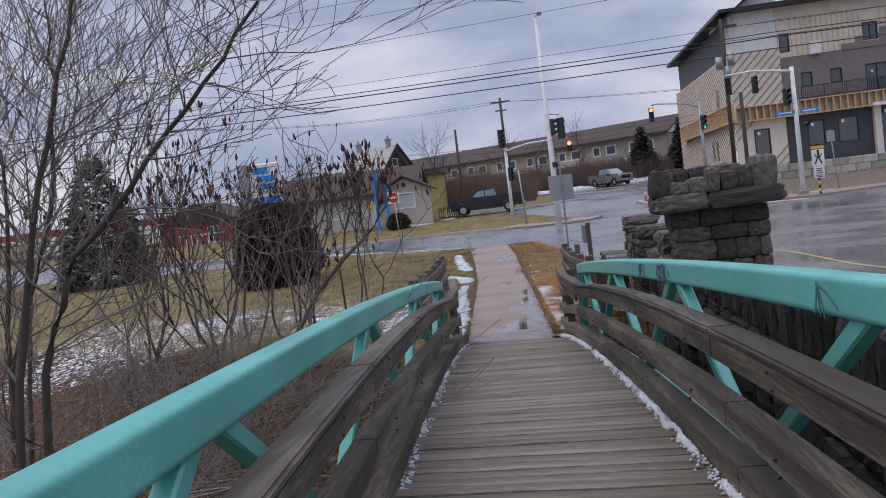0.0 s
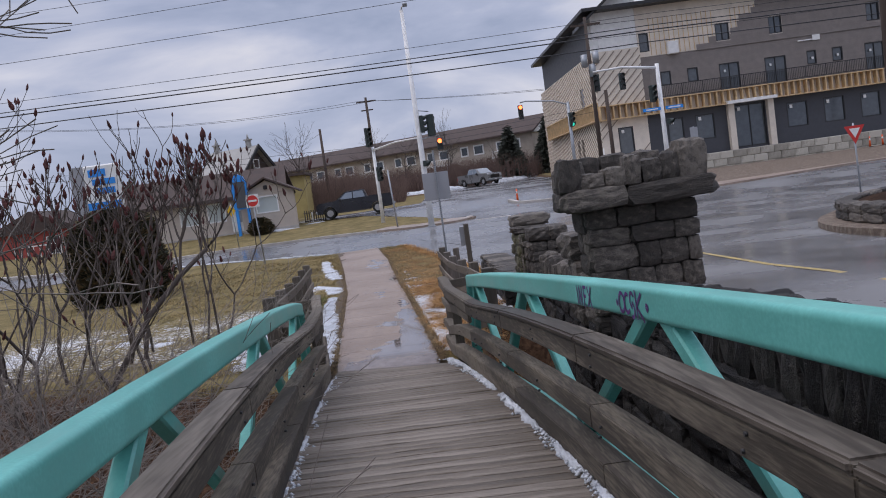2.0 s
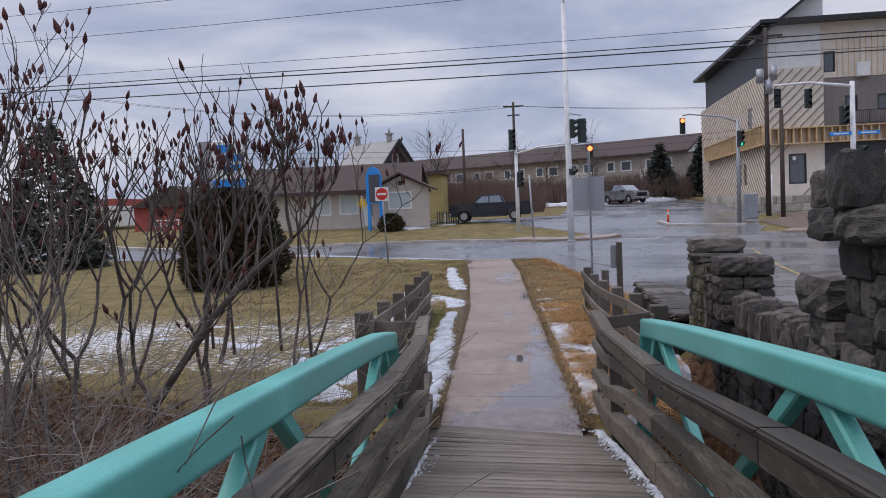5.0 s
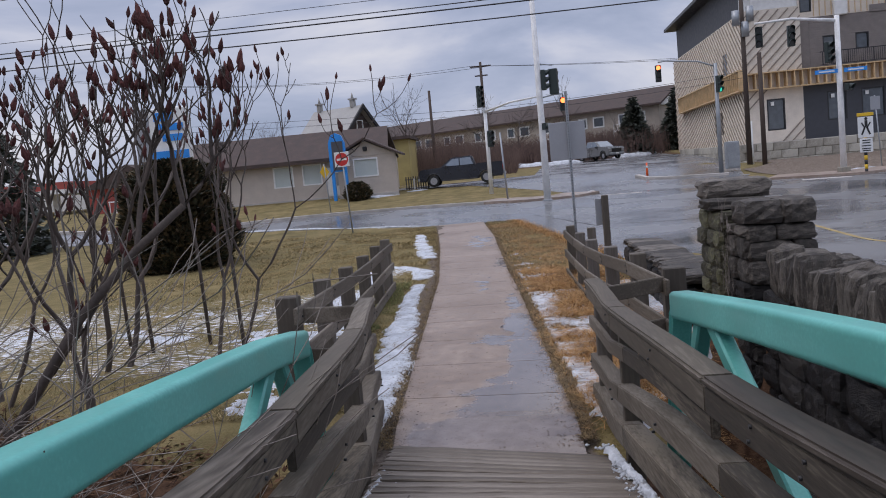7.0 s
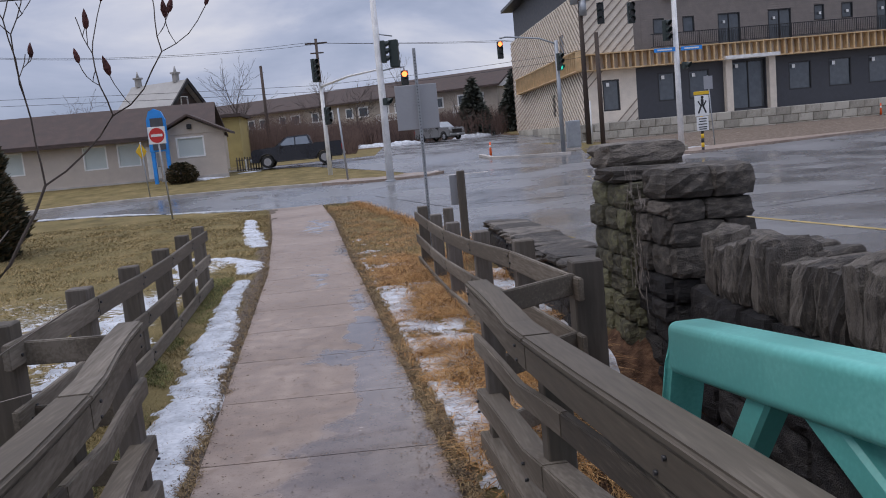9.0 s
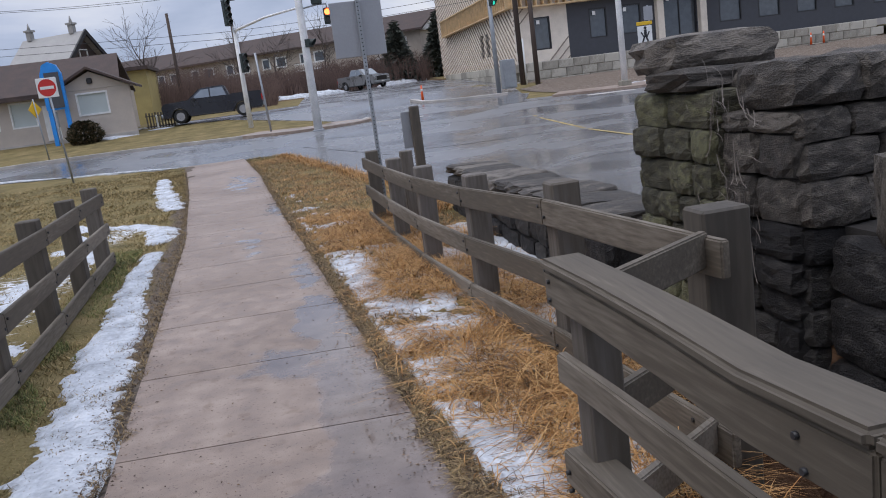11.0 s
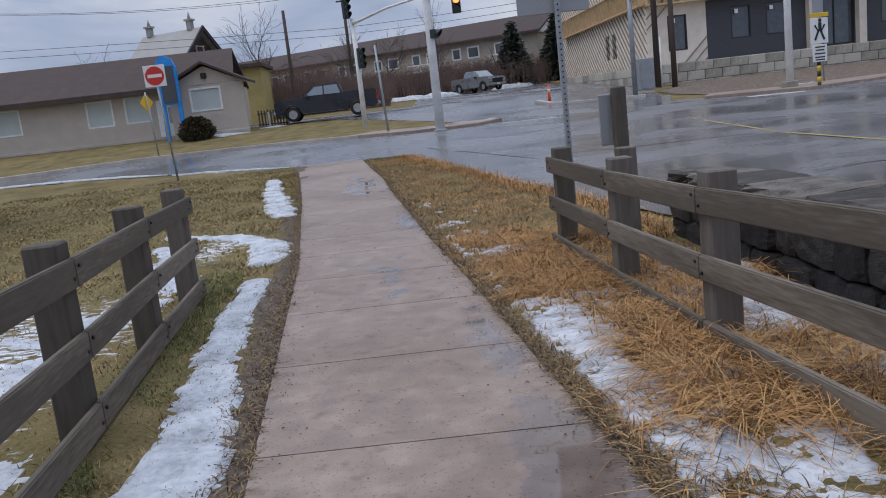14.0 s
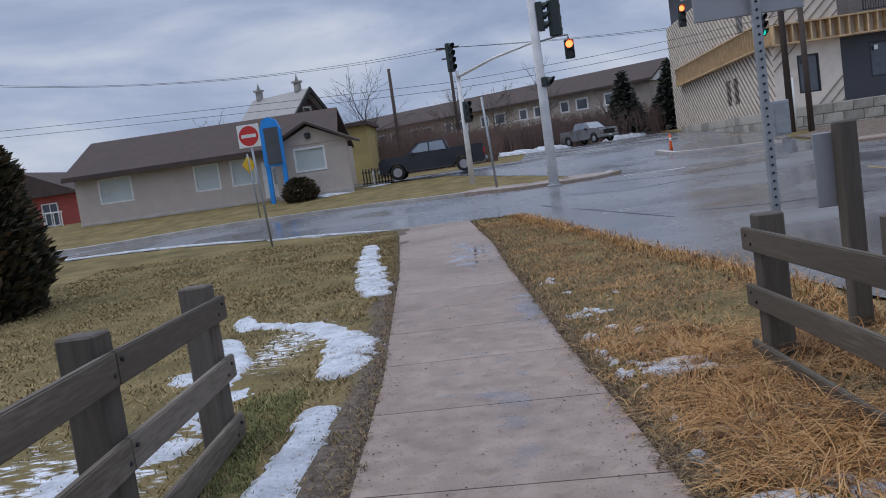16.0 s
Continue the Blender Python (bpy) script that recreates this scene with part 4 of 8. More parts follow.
add_box(bm, (-18.6, 59.3, 4.38), (12.2, 0.06, 0.16))
part("gutter", bm, M["roof"], bung)
bm = bmesh.new()
add_box(bm, (-18.1, 59.93, 1.5), (12.4, 0.1, 0.5))
add_box(bm, (-9.87, 58.93, 1.5), (4.3, 0.1, 0.5))
part("foundation", bm, M["kerb"], bung)
part("gable_lamp", bevelled_box((-9.87, 58.85, 4.95), (0.3, 0.22, 0.32), 0.05), M["black"], bung)
part("meter_box", bevelled_box((-12.2, 59.85, 3.0), (0.35, 0.25, 0.9), 0.03), M["galv"], bung)
part("door", bevelled_box((-12.6, 59.95, 2.85), (0.9, 0.12, 2.1), 0.02), M["white"], bung)

# steep-roofed older house behind
M["greyroof"] = mat("pale_grey_metal_roof", (0.34, 0.33, 0.31), 0.6, var=0.15, scale=1.0, fine=10)
old = thing("old_house", "older house with a pale steep roof and dark timbered gable", "house", at=pose(-13.6, 76, 2.2, 0, 0, 62))
bm = bmesh.new()
add_box(bm, (0, 2.6, 2.3), (5.6, 5, 4.8))
part("wall", bm, M["siding"], old)
bm = bmesh.new()
quad_prism(bm, [(-2.8, 4.6), (2.8, 4.6), (0, 7.3)], -0.05, 5)
part("gable", bm, M["roof"], old, "dark timbered gable")
bm = bmesh.new()
for s in (-1, 1):
    quad_prism(bm, [(0, 7.55), (0, 7.3), (s * 3.4, 3.95), (s * 3.4, 4.2)], -0.6, 5.4)
part("roof", bm, M["greyroof"], old)
bm = bmesh.new()
for s in (-1, 1):
    quad_prism(bm, [(0, 7.65), (0, 7.25), (s * 3.5, 3.8), (s * 3.5, 4.2)], -0.75, -0.6)
part("bargeboard", bm, M["black"], old)
window(old, -0.45, 0.45, 5.3, 6.2, -0.12, M["white"], M["glass"])
for yy in (0.5, 4.6):
    bm = bmesh.new()
    add_box(bm, (0, yy, 7.8), (0.4, 0.4, 0.7))
    add_box(bm, (0, yy, 8.2), (0.6, 0.6, 0.14))
    add_tube(bm, [(0, yy, 8.2), (0, yy, 8.8)], [0.16, 0.03], 8)
    part("roof_vent", bm, M["greyroof"], old)

M["mustard"] = mat("mustard_stucco", (0.40, 0.32, 0.13), 0.8, var=0.2, scale=1)
yel = thing("outbuilding", "small mustard-walled outbuilding with a flat brown roof", "building")
bm = bmesh.new()
add_box(bm, (-9.95, 74.5, 3.9), (2.7, 5, 4.4))
part("wall", bm, M["mustard"], yel)
bm = bmesh.new()
add_box(bm, (-9.95, 74.3, 6.2), (3.2, 5.6, 0.25))
part("roof", bm, M["roof"], yel)

# red-fronted house and canopied station far off
M["brick_red"] = mat("red_painted_wall", (0.36, 0.075, 0.06), 0.7, var=0.2)
red = thing("red_house", "small red and white house with a porch", "house")
bm = bmesh.new()
add_box(bm, (-32.5, 72, 2.4), (8, 7, 3.6))
part("wall", bm, M["brick_red"], red)
bm = bmesh.new()
quad_prism(bm, [(-36.8, 4.1), (-28.2, 4.1), (-32.5, 6.0)], 68, 76)
part("roof", bm, M["roof"], red)
window(red, -31.5, -30.3, 2.0, 3.6, 68.4, M["white"], M["glass"], bars=2)
bm = bmesh.new()
for i in range(9):
    add_box(bm, (-33.5 + i * 0.55, 66.5, 1.9), (0.06, 0.06, 2.0))
add_box(bm, (-31.3, 66.5, 2.9), (4.6, 0.08, 0.1))
add_box(bm, (-31.3, 66.5, 1.2), (4.6, 0.08, 0.4))
part("porch_rail", bm, M["white"], red)
sta = thing("filling_station", "distant filling station with a red and white canopy", "building")
bm = bmesh.new()
add_box(bm, (-52, 78, 4.9), (22, 10, 0.7))
part("canopy", bm, M["brick_red"], sta)
bm = bmesh.new()
add_box(bm, (-52, 78, 4.35), (22.1, 10.1, 0.4))
part("fascia", bm, M["white"], sta)
for x in (-60, -52, -44):
    bm = bmesh.new()
    add_box(bm, (x, 76, 2.2), (0.5, 0.5, 4.0))
    part("column", bm, M["white"], sta)
bm = bmesh.new()
add_box(bm, (-56, 90, 2.6), (16, 6, 4.2))
part("shop", bm, M["white"], sta)

# apartment block on the rise
apt = thing("apartment_block", "long beige two-storey apartment block with a brown roof", "apartment building", at=pose(19.2, 111, 0, 0, 0, 180 - 32))
AL = 92.0
M["aptwall"] = mat("beige_brick_wall", (0.42, 0.36, 0.30), 0.8, var=0.15, scale=1.0, fine=9)
bm = bmesh.new()
add_box(bm, (AL / 2, -5, 6.3), (AL, 10, 6.6))
part("wall", bm, M["aptwall"], apt)
bm = bmesh.new()
for y0, z0, y1, z1 in ((0.9, 9.4, -5, 11.9), (-10.9, 9.4, -5, 11.9)):
    vs = [bm.verts.new(p) for p in ((-0.7, y0, z0), (AL, y0, z0), (AL, y1, z1), (-0.7, y1, z1))]
    wv = [bm.verts.new(v.co + Vector((0, 0, 0.25))) for v in vs]
    bm.faces.new(vs[::-1])
    bm.faces.new(wv)
    for i in range(4):
        bm.faces.new((vs[i], vs[(i + 1) % 4], wv[(i + 1) % 4], wv[i]))
bmesh.ops.recalc_face_normals(bm, faces=bm.faces[:])
part("roof", bm, M["roof"], apt)
bm = bmesh.new()
v = [bm.verts.new(p) for p in ((-0.02, 0, 9.4), (-0.02, -10, 9.4), (-0.02, -5, 11.8), (-0.3, 0, 9.4), (-0.3, -10, 9.4), (-0.3, -5, 11.8))]
for f in ((0, 1, 2), (5, 4, 3), (0, 2, 5, 3), (2, 1, 4, 5), (1, 0, 3, 4)):
    bm.faces.new([v[i] for i in f])
part("gable", bm, M["white"], apt)
for k in range(15):
    x0 = 2.0 + k * 6.0
    for z0 in (4.0, 7.1):
        for xa, wd in ((x0, 1.5), (x0 + 2.6, 1.1)):
            bm = bmesh.new()
            add_box(bm, (xa + wd / 2, 0.04, z0 + 1.0), (wd + 0.2, 0.1, 1.5))
            w = part("window", bm, M["white"], apt)
            bm = bmesh.new()
            add_box(bm, (xa + wd / 2, 0.1, z0 + 1.0), (wd - 0.2, 0.04, 1.1))
            part("pane", bm, M["glass"], w)
    if k % 2 == 0:
        bm = bmesh.new()
        add_box(bm, (x0 + 1.9, 0.7, 6.55), (4.2, 1.4, 0.2))
        add_box(bm, (x0 + 1.9, 1.38, 7.4), (4.2, 0.06, 0.07))
        for j in range(15):
            add_box(bm, (x0 - 0.15 + j * 0.29, 1.38, 7.0), (0.04, 0.04, 0.8))
        for j in (0, 1):
            add_box(bm, (x0 - 0.15 + j * 4.1, 1.35, 4.8), (0.14, 0.14, 3.6))
        part("balcony", bm, M["white"], apt)

# half-finished three-storey building with shopfronts
shop = thing("unfinished_building", "three-storey building half clad in grey siding over bare sheathing", "building")
FX0, FX1, FY = 19.4, 62.0, 70.0
ground_holes = [(25.6, 27.1, 4.2, 6.5), (28.2, 30.0, 4.2, 6.5), (31.9, 34.8, 3.0, 6.9), (36.8, 38.8, 4.2, 6.5), (40.3, 42.3, 4.2, 6.5), (43.8, 45.7, 4.2, 6.5), (47.3, 49.2, 4.2, 6.5), (51, 53, 4.2, 6.5)]
diag_hole = [(20.95, 22.35, 3.8, 6.3)]
part("shopfront_wall", wall_with_holes(23.8, FX1, 2.6, 7.1, ground_holes, FY, 0.3), M["charcoal"], shop, "charcoal panel shopfront")
part("sheathing", wall_with_holes(FX0, 23.8, 2.6, 13.4, diag_hole, FY, 0.3), M["osb"], shop, "bare pale diagonal sheathing")
up_holes = [(25.6, 26.55, 9.65, 10.9), (28.1, 29.1, 9.65, 10.9), (31.1, 33.0, 8.4, 10.9), (35.4, 37.4, 8.4, 10.9), (39.4, 40.3, 9.75, 11.0), (41.8, 42.8, 9.75, 11.0), (44.9, 46.7, 8.45, 11.0), (49, 50, 9.75, 11), (52, 54, 8.45, 11),
            (23.95, 24.85, 12.9, 14.6), (31.1, 32.4, 13.0, 14.6), (36.1, 37.35, 13.0, 14.6), (45.3, 46.55, 13.0, 14.6), (51, 52.2, 13, 14.6)]
part("upper_wall", wall_with_holes(23.8, FX1, 8.4, 17.0, up_holes, FY + 0.4, 0.3), M["greysiding"], shop)
clapboard("siding", 24.6, FX1, 8.4, 12.4, FY + 0.4, up_holes, shop, M["greysiding"], 0.18)
for k, start in enumerate((29.2, 30.4, 32.5, 33.2, 33.4, 34.6, 35.0, 36.3, 36.6)):
    clapboard("siding", start, FX1, 12.4 + 0.54 * k, min(17.0, 12.94 + 0.54 * k), FY + 0.32, up_holes, shop, M["greysiding"], 0.18)
part("upper_sheathing", wall_with_holes(FX0 + 0.8, 23.8, 13.4, 17.0, [], FY + 0.42, 0.3), M["white"], shop, "pale house wrap")
part("upper_sheathing", wall_with_holes(23.8, 38.0, 12.45, 17.0, [h for h in up_holes if h[2] > 12 and h[0] < 38], FY + 0.36, 0.04), M["osb"], shop)
bm = bmesh.new()
x = 24.1
while x < 37:
    if not any(h[0] - 0.05 < x < h[1] + 0.05 for h in up_holes if h[2] > 12):
        add_box(bm, (x, FY + 0.345, 14.2), (0.07, 0.03, 3.4))
    x += 0.45
part("strapping", bm, M["lumber"], shop)["kind"] = "stuff"
bm = bmesh.new()
add_box(bm, (41.2, 86, 9.9), (42.4, 28.6, 14.4))
part("inner_core", bm, M["charcoal"], shop)
side_holes = [(75.5, 77.0, 8.9, 10.9), (80, 81.2, 4.0, 6.0), (78.0, 79.2, 4.0, 6.0)]
bm = wall_with_holes(70.302, 100.0, 2.4, 13.4, side_holes, 0, 0.3)
for v in bm.verts:
    v.co = Vector((19.4 + v.co.y - 0.3 + 0.3, v.co.x, v.co.z))
bmesh.ops.recalc_face_normals(bm, faces=bm.faces[:])
part("side_sheathing", bm, M["osb"], shop)
for a, b, c, d in side_holes:
    bm = bmesh.new()
    add_box(bm, (19.5, (a + b) / 2, (c + d) / 2), (0.1, b - a, d - c))
    part("window", bm, M["glass"], shop)
bm = bmesh.new()
k = -16.0
while k < 30:
    # diagonal boards on the long side, clipped to the wall
    p0, p1 = (70 + k, 2.5), (70 + k + 13.0, 13.3)
    t0 = max(0.0, (70 - p0[0]) / 13.0)
    t1 = min(1.0, (100 - p0[0]) / 13.0)
    if t1 > t0 + 0.02:
        a = Vector((19.36, p0[0] + 13.0 * t0, p0[1] + 10.8 * t0))
        b = Vector((19.36, p0[0] + 13.0 * t1, p0[1] + 10.8 * t1))
        d = b - a
        m = Matrix.Translation((a + b) / 2) @ d.to_track_quat("Z", "X").to_matrix().to_4x4()
        add_box(bm, (0, 0, 0), (0.03, 0.09, d.length), m)
    k += 0.8
part("side_strapping", bm, M["strap"], shop)["kind"] = "stuff"
bm = bmesh.new()
k = -11.0
while k < 4.4:
    for lo, hi in ((2.7, 7.1), (8.5, 13.3)):
        h = hi - lo
        t0, t1 = max(0.0, -k / h), min(1.0, (4.4 - k) / h)
        if t1 > t0 + 0.03:
            a, b = Vector((FX0 + k + h * t0, FY - 0.03, lo + h * t0)), Vector((FX0 + k + h * t1, FY - 0.03, lo + h * t1))
            hit_win = lo < 4 and any(20.7 < a.x + (b.x - a.x) * q < 22.6 and 3.6 < a.z + (b.z - a.z) * q < 6.5 for q in (0.1, 0.3, 0.5, 0.7, 0.9))
            if not hit_win:
                d = b - a
                m = Matrix.Translation((a + b) / 2) @ d.to_track_quat("Z", "X").to_matrix().to_4x4()
                add_box(bm, (0, 0, 0), (0.09, 0.05, d.length), m)
    k += 0.75
part("front_strapping", bm, M["strap"], shop)["kind"] = "stuff"
bm = bmesh.new()
x = FX0
while x < FX1:
    add_box(bm, (x, FY - 0.35, 7.75), (0.09, 0.7, 1.2))
    x += 0.6
add_box(bm, ((FX0 + FX1) / 2, FY - 0.36, 8.38), (FX1 - FX0, 0.76, 0.09))
add_box(bm, ((FX0 + FX1) / 2, FY - 0.36, 7.12), (FX1 - FX0, 0.76, 0.09))
y = 70.0
while y < 96:
    add_box(bm, (19.1, y, 8.0), (0.5, 0.09, 1.6))
    y += 0.6
for z in (7.2, 8.8):
    add_box(bm, (19.1, 83, z), (0.55, 26, 0.1))
part("lumber_fascia", bm, M["lumber"], shop, "fresh lumber framed fascia")
bm = bmesh.new()
add_box(bm, ((23.8 + FX1) / 2, FY - 0.05, 7.75), (FX1 - 23.8, 0.1, 1.15))
part("fascia_back", bm, M["osb"], shop)
bm = bmesh.new()
add_box(bm, (43.5, FY - 0.6, 9.55), (37, 0.06, 0.07))
add_box(bm, (43.5, FY - 0.6, 8.55), (37, 0.05, 0.05))
x = 25.2
i = 0
while x < 62:
    add_box(bm, (x, FY - 0.6, 9.05), (0.07 if i % 12 == 0 else 0.025, 0.04, 1.0))
    x += 0.16
    i += 1
part("balcony_rail", bm, M["black"], shop)
for h in ground_holes:
    if h[0] > 31 and h[1] < 35:
        window(shop, *h, FY + 0.1, M["black"], M["glass"], 0.09, bars=2)
    else:
        window(shop, *h, FY + 0.03, M["black"], M["glass"], 0.1)
window(shop, *diag_hole[0], FY + 0.02, M["black"], M["glass"], 0.1)
for h in up_holes:
    window(shop, *h, FY + 0.4, M["black"], M["glass"], 0.08, bars=2 if h[1] - h[0] > 1.2 else 1)
bm = bmesh.new()
for h in ground_holes + diag_hole:
    add_box(bm, (h[0] + 0.42, FY - 0.05, h[3] - 0.38), (0.26, 0.01, 0.3))
for h in up_holes[2:9]:
    if h[2] < 12:
        add_box(bm, (h[0] + 0.5, FY + 0.33, h[3] - 0.7), (0.2, 0.01, 0.22))
part("sticker", bm, M["white"], shop, "white stickers on the new panes")["kind"] = "stuff"
for xx in (31.45, 35.15):
    bm = bmesh.new()
    add_box(bm, (xx, FY - 0.25, 4.95), (0.55, 0.6, 4.3))
    part("entrance_pillar", bm, M["osb"], shop)
bm = bmesh.new()
add_box(bm, (33.3, FY - 0.5, 7.2), (4.6, 1.1, 0.28))
part("entrance_hood", bm, M["white"], shop)
bm = bmesh.new()
add_box(bm, (41, 85, 17.15), (44.6, 32, 0.3))
part("roof", bm, M["black"], shop)
bm = bmesh.new()
quad_prism(bm, [(18.3, 15.6), (18.3, 15.9), (24.0, 20.3), (24.0, 20.0)], 69.2, 72)
part("roof_slope", bm, M["black"], shop, "dark roof edge")
bm = bmesh.new()
quad_prism(bm, [(19.7, 13.4), (24.0, 13.4), (24.0, 20.0), (19.7, 16.7)], 70.5, 72)
part("attic_wall", bm, M["white"], shop, "pale house wrap")
part("air_conditioner", bevelled_box((26.95, FY + 0.2, 12.95), (1.0, 0.4, 1.15), 0.05), M["white"], shop)
bm = bmesh.new()
add_box(bm, (39.6, FY + 0.3, 12.0), (1.9, 0.08, 0.1))
add_box(bm, (40.4, FY + 0.3, 12.15), (0.7, 0.06, 0.5))
part("sign_bracket", bm, M["white"], shop)
# block retaining wall in front
block_me = bpy.data.meshes.new("block")
bm = bevelled_box((0, 0, 0), (1.18, 0.6, 0.6), 0.03)
bm.to_mesh(block_me)
bm.free()
block_me.materials.append(M["block"])
retain = thing("retaining_wall", "retaining wall of large pale concrete blocks", "retaining wall")
for row in range(3):
    x = 18.2 + 0.6 * (row % 2)
    while x < 48:
        ob = new("block", block_me)
        ob.parent = retain
        ob.matrix_basis = pose(x, 66.0, 1.28 + row * 0.62)
        x += 1.21
bm = bmesh.new()
add_box(bm, (40, 68, 2.6), (43.4, 3.6, 0.5))
part("terrace", bm, M["kerb"], retain, "concrete terrace slab")
for row in range(2):
    y = 66.6
    while y < 92:
        ob = new("block", block_me)
        ob.parent = retain
        ob.matrix_basis = pose(18.3, y + 0.6 * row, 1.9 + row * 0.62 + 0.012 * (y - 66), 0, 0, 90)
        y += 1.21

# ---- street furniture ----
M["wpole"] = mat("brown_utility_pole", (0.075, 0.055, 0.045), 0.85, var=0.3, scale=3, fine=20, stretch=(1, 1, 0.1))
M["lamp_red"] = mat("lit_red_lens", (1.0, 0.12, 0.03), 0.3, var=0.02, bump=0, emit=6.0)
M["lens_off"] = mat("dark_lens", (0.03, 0.03, 0.03), 0.2, var=0.1, bump=0)
M["lens_green"] = mat("lit_green_lens", (0.02, 0.55, 0.40), 0.3, var=0.02, bump=0, emit=1.2)
M["sigbody"] = mat("dark_green_signal_body", (0.02, 0.032, 0.03), 0.5, var=0.2)
M["blue"] = mat("bright_blue_panel", (0.02, 0.27, 0.75), 0.4, var=0.1)
M["signred"] = mat("red_sign_sheet", (0.60, 0.035, 0.03), 0.4, var=0.06)
M["signgrey"] = mat("grey_sign_back", (0.33, 0.34, 0.36), 0.5, metal=0.3, var=0.08, scale=2)
M["sigyellow"] = mat("yellow_sign_sheet", (0.75, 0.46, 0.02), 0.45, var=0.1)
M["slate"] = mat("dark_slate_panel", (0.07, 0.075, 0.085), 0.4, var=0.15)


def signal_head(parent, p, turn=0.0, lit=None, lamps=3, scale=1.0):
    """Traffic signal: housing with visored lamps facing -y before turning."""
    m = pose(*p, 0, 0, turn) @ Matrix.Scale(scale, 4)
    bm = bmesh.new()
    h = 0.34 * lamps
    add_box(bm, (0, 0, 0), (0.34, 0.22, h), m)
    bmesh.ops.bevel(bm, geom=bm.edges[:], offset=0.02, segments=1, affect="EDGES")
    head = part("signal_head", bm, M["sigbody"], parent)
    for i in range(lamps):
        z = h / 2 - 0.17 - 0.34 * i
        bm = bmesh.new()
        ring = []
        for k in range(13):
            a = math.pi * (k / 12 * 1.5 - 0.25)
            c, s = math.cos(a) * 0.145, math.sin(a) * 0.145
            ring.append((bm.verts.new(m @ Vector((c, -0.11, z + s))), bm.verts.new(m @ Vector((c, -0.36 + 0.1 * (1 - math.sin(a)), z + s)))))
        for (a, b), (c, d) in zip(ring, ring[1:]):
            bm.faces.new((a, b, d, c))
        part("visor", bm, M["sigbody"], head)
        bm = bmesh.new()
        q = [bm.verts.new(m @ Vector((0.13 * math.cos(k * math.pi / 8), -0.118, z + 0.13 * math.sin(k * math.pi / 8)))) for k in range(16)]
        bm.faces.new(q)
        part("lens", bm, M["lamp_red"] if lit == ("red", i) else M["lens_green"] if lit == ("green", i) else M["lens_off"], head)
    return head


# tall white pole with signals
pa = thing("signal_pole", "tall white steel pole with traffic signals and street lamp", "traffic signal", "traffic signals at the junction")
bm = bmesh.new()
add_tube(bm, [(2.36, 44.3, 0.6), (2.36, 44.3, 5), (2.33, 44.3, 13.7)], [0.19, 0.165, 0.11], 12)
part("pole", bm, M["polewhite"], pa)
part("base_plate", bevelled_box((2.36, 44.3, 0.76), (0.5, 0.5, 0.1), 0.02), M["galv"], pa)
tube("lamp_arm", [(2.33, 44.3, 13.65), (2.36, 44.1, 13.85), (2.5, 43.6, 13.8)], 0.04, M["polewhite"], pa)
part("street_lamp_head", bevelled_box((2.55, 43.3, 13.75), (0.28, 0.6, 0.14), 0.04), M["galv"], pa)
signal_head(pa, (2.62, 44.3, 6.9), 80, None)
signal_head(pa, (3.12, 44.3, 6.78), 160, None, 3, 1.25)
signal_head(pa, (3.52, 44.3, 5.6), 0, ("red", 0), 2)
tube("bracket", [(2.36, 44.3, 7.75), (3.1, 44.3, 7.6)], 0.03, M["galv"], pa)
tube("bracket", [(2.36, 44.3, 6.0), (3.1, 44.3, 6.12), (3.52, 44.3, 6.12), (3.52, 44.3, 5.95)], 0.035, M["galv"], pa)
signal_head(pa, (2.52, 44.2, 4.55), 60, None, 1)

pb = thing("signal_pole", "white steel pole with a long mast arm and signals", "traffic signal", "traffic signals at the junction")
bm = bmesh.new()
add_tube(bm, [(-0.94, 54, 0.8), (-0.94, 54, 6.6)], [0.15, 0.11], 10)
part("pole", bm, M["polewhite"], pb)
tube("mast_arm", [(-0.94, 54, 6.35), (0.8, 50, 6.45), (2.45, 45.2, 6.2)], [0.08, 0.06, 0.045], M["polewhite"], pb)
signal_head(pb, (-1.2, 53.9, 7.3), 40, None, 4)
signal_head(pb, (-0.72, 53.8, 4.6), 30, None, 3)
pc = thing("sign_post", "thin grey steel post beside the kerb", "post")
tube("pole", [(0.25, 47, 0.7), (0.1, 47, 4.6)], 0.05, M["galv"], pc)

# pole with street-name blades and walk sign
pd = thing("signal_pole", "white signal pole with street-name signs and crossing sign", "traffic signal", "traffic signals at the junction")
bm = bmesh.new()
add_tube(bm, [(17.38, 45.2, 0.6), (17.36, 45.2, 8.7)], [0.16, 0.12], 12)
part("pole", bm, M["polewhite"], pd)
tube("mast_arm", [(17.36, 45.2, 8.45), (15.2, 45.2, 8.75), (13.4, 45.2, 8.7)], [0.09, 0.07, 0.05], M["polewhite"], pd)
signal_head(pd, (15.1, 45.1, 7.9), 0, None, 3)
signal_head(pd, (16.85, 45.1, 6.9), 30, None, 3)
signal_head(pd, (13.55, 45.1, 8.0), -20, None, 3)
signal_head(pd, (17.7, 45.0, 5.1), 40, None, 1)
for x, tw in ((16.7, 0), (18.1, 8)):
    part("street_name_sign", bevelled_box((x, 45.05, 5.95), (1.1, 0.03, 0.2), 0.005, pose(0, 0, 0)), M["blue"], pd)
    bm = bmesh.new()
    add_box(bm, (x, 45.03, 5.95), (0.75, 0.012, 0.07))
    part("lettering", bm, M["white"], pd)
part("base", bevelled_box((17.38, 45.2, 0.98), (0.5, 0.5, 0.3), 0.04), M["block"], pd)

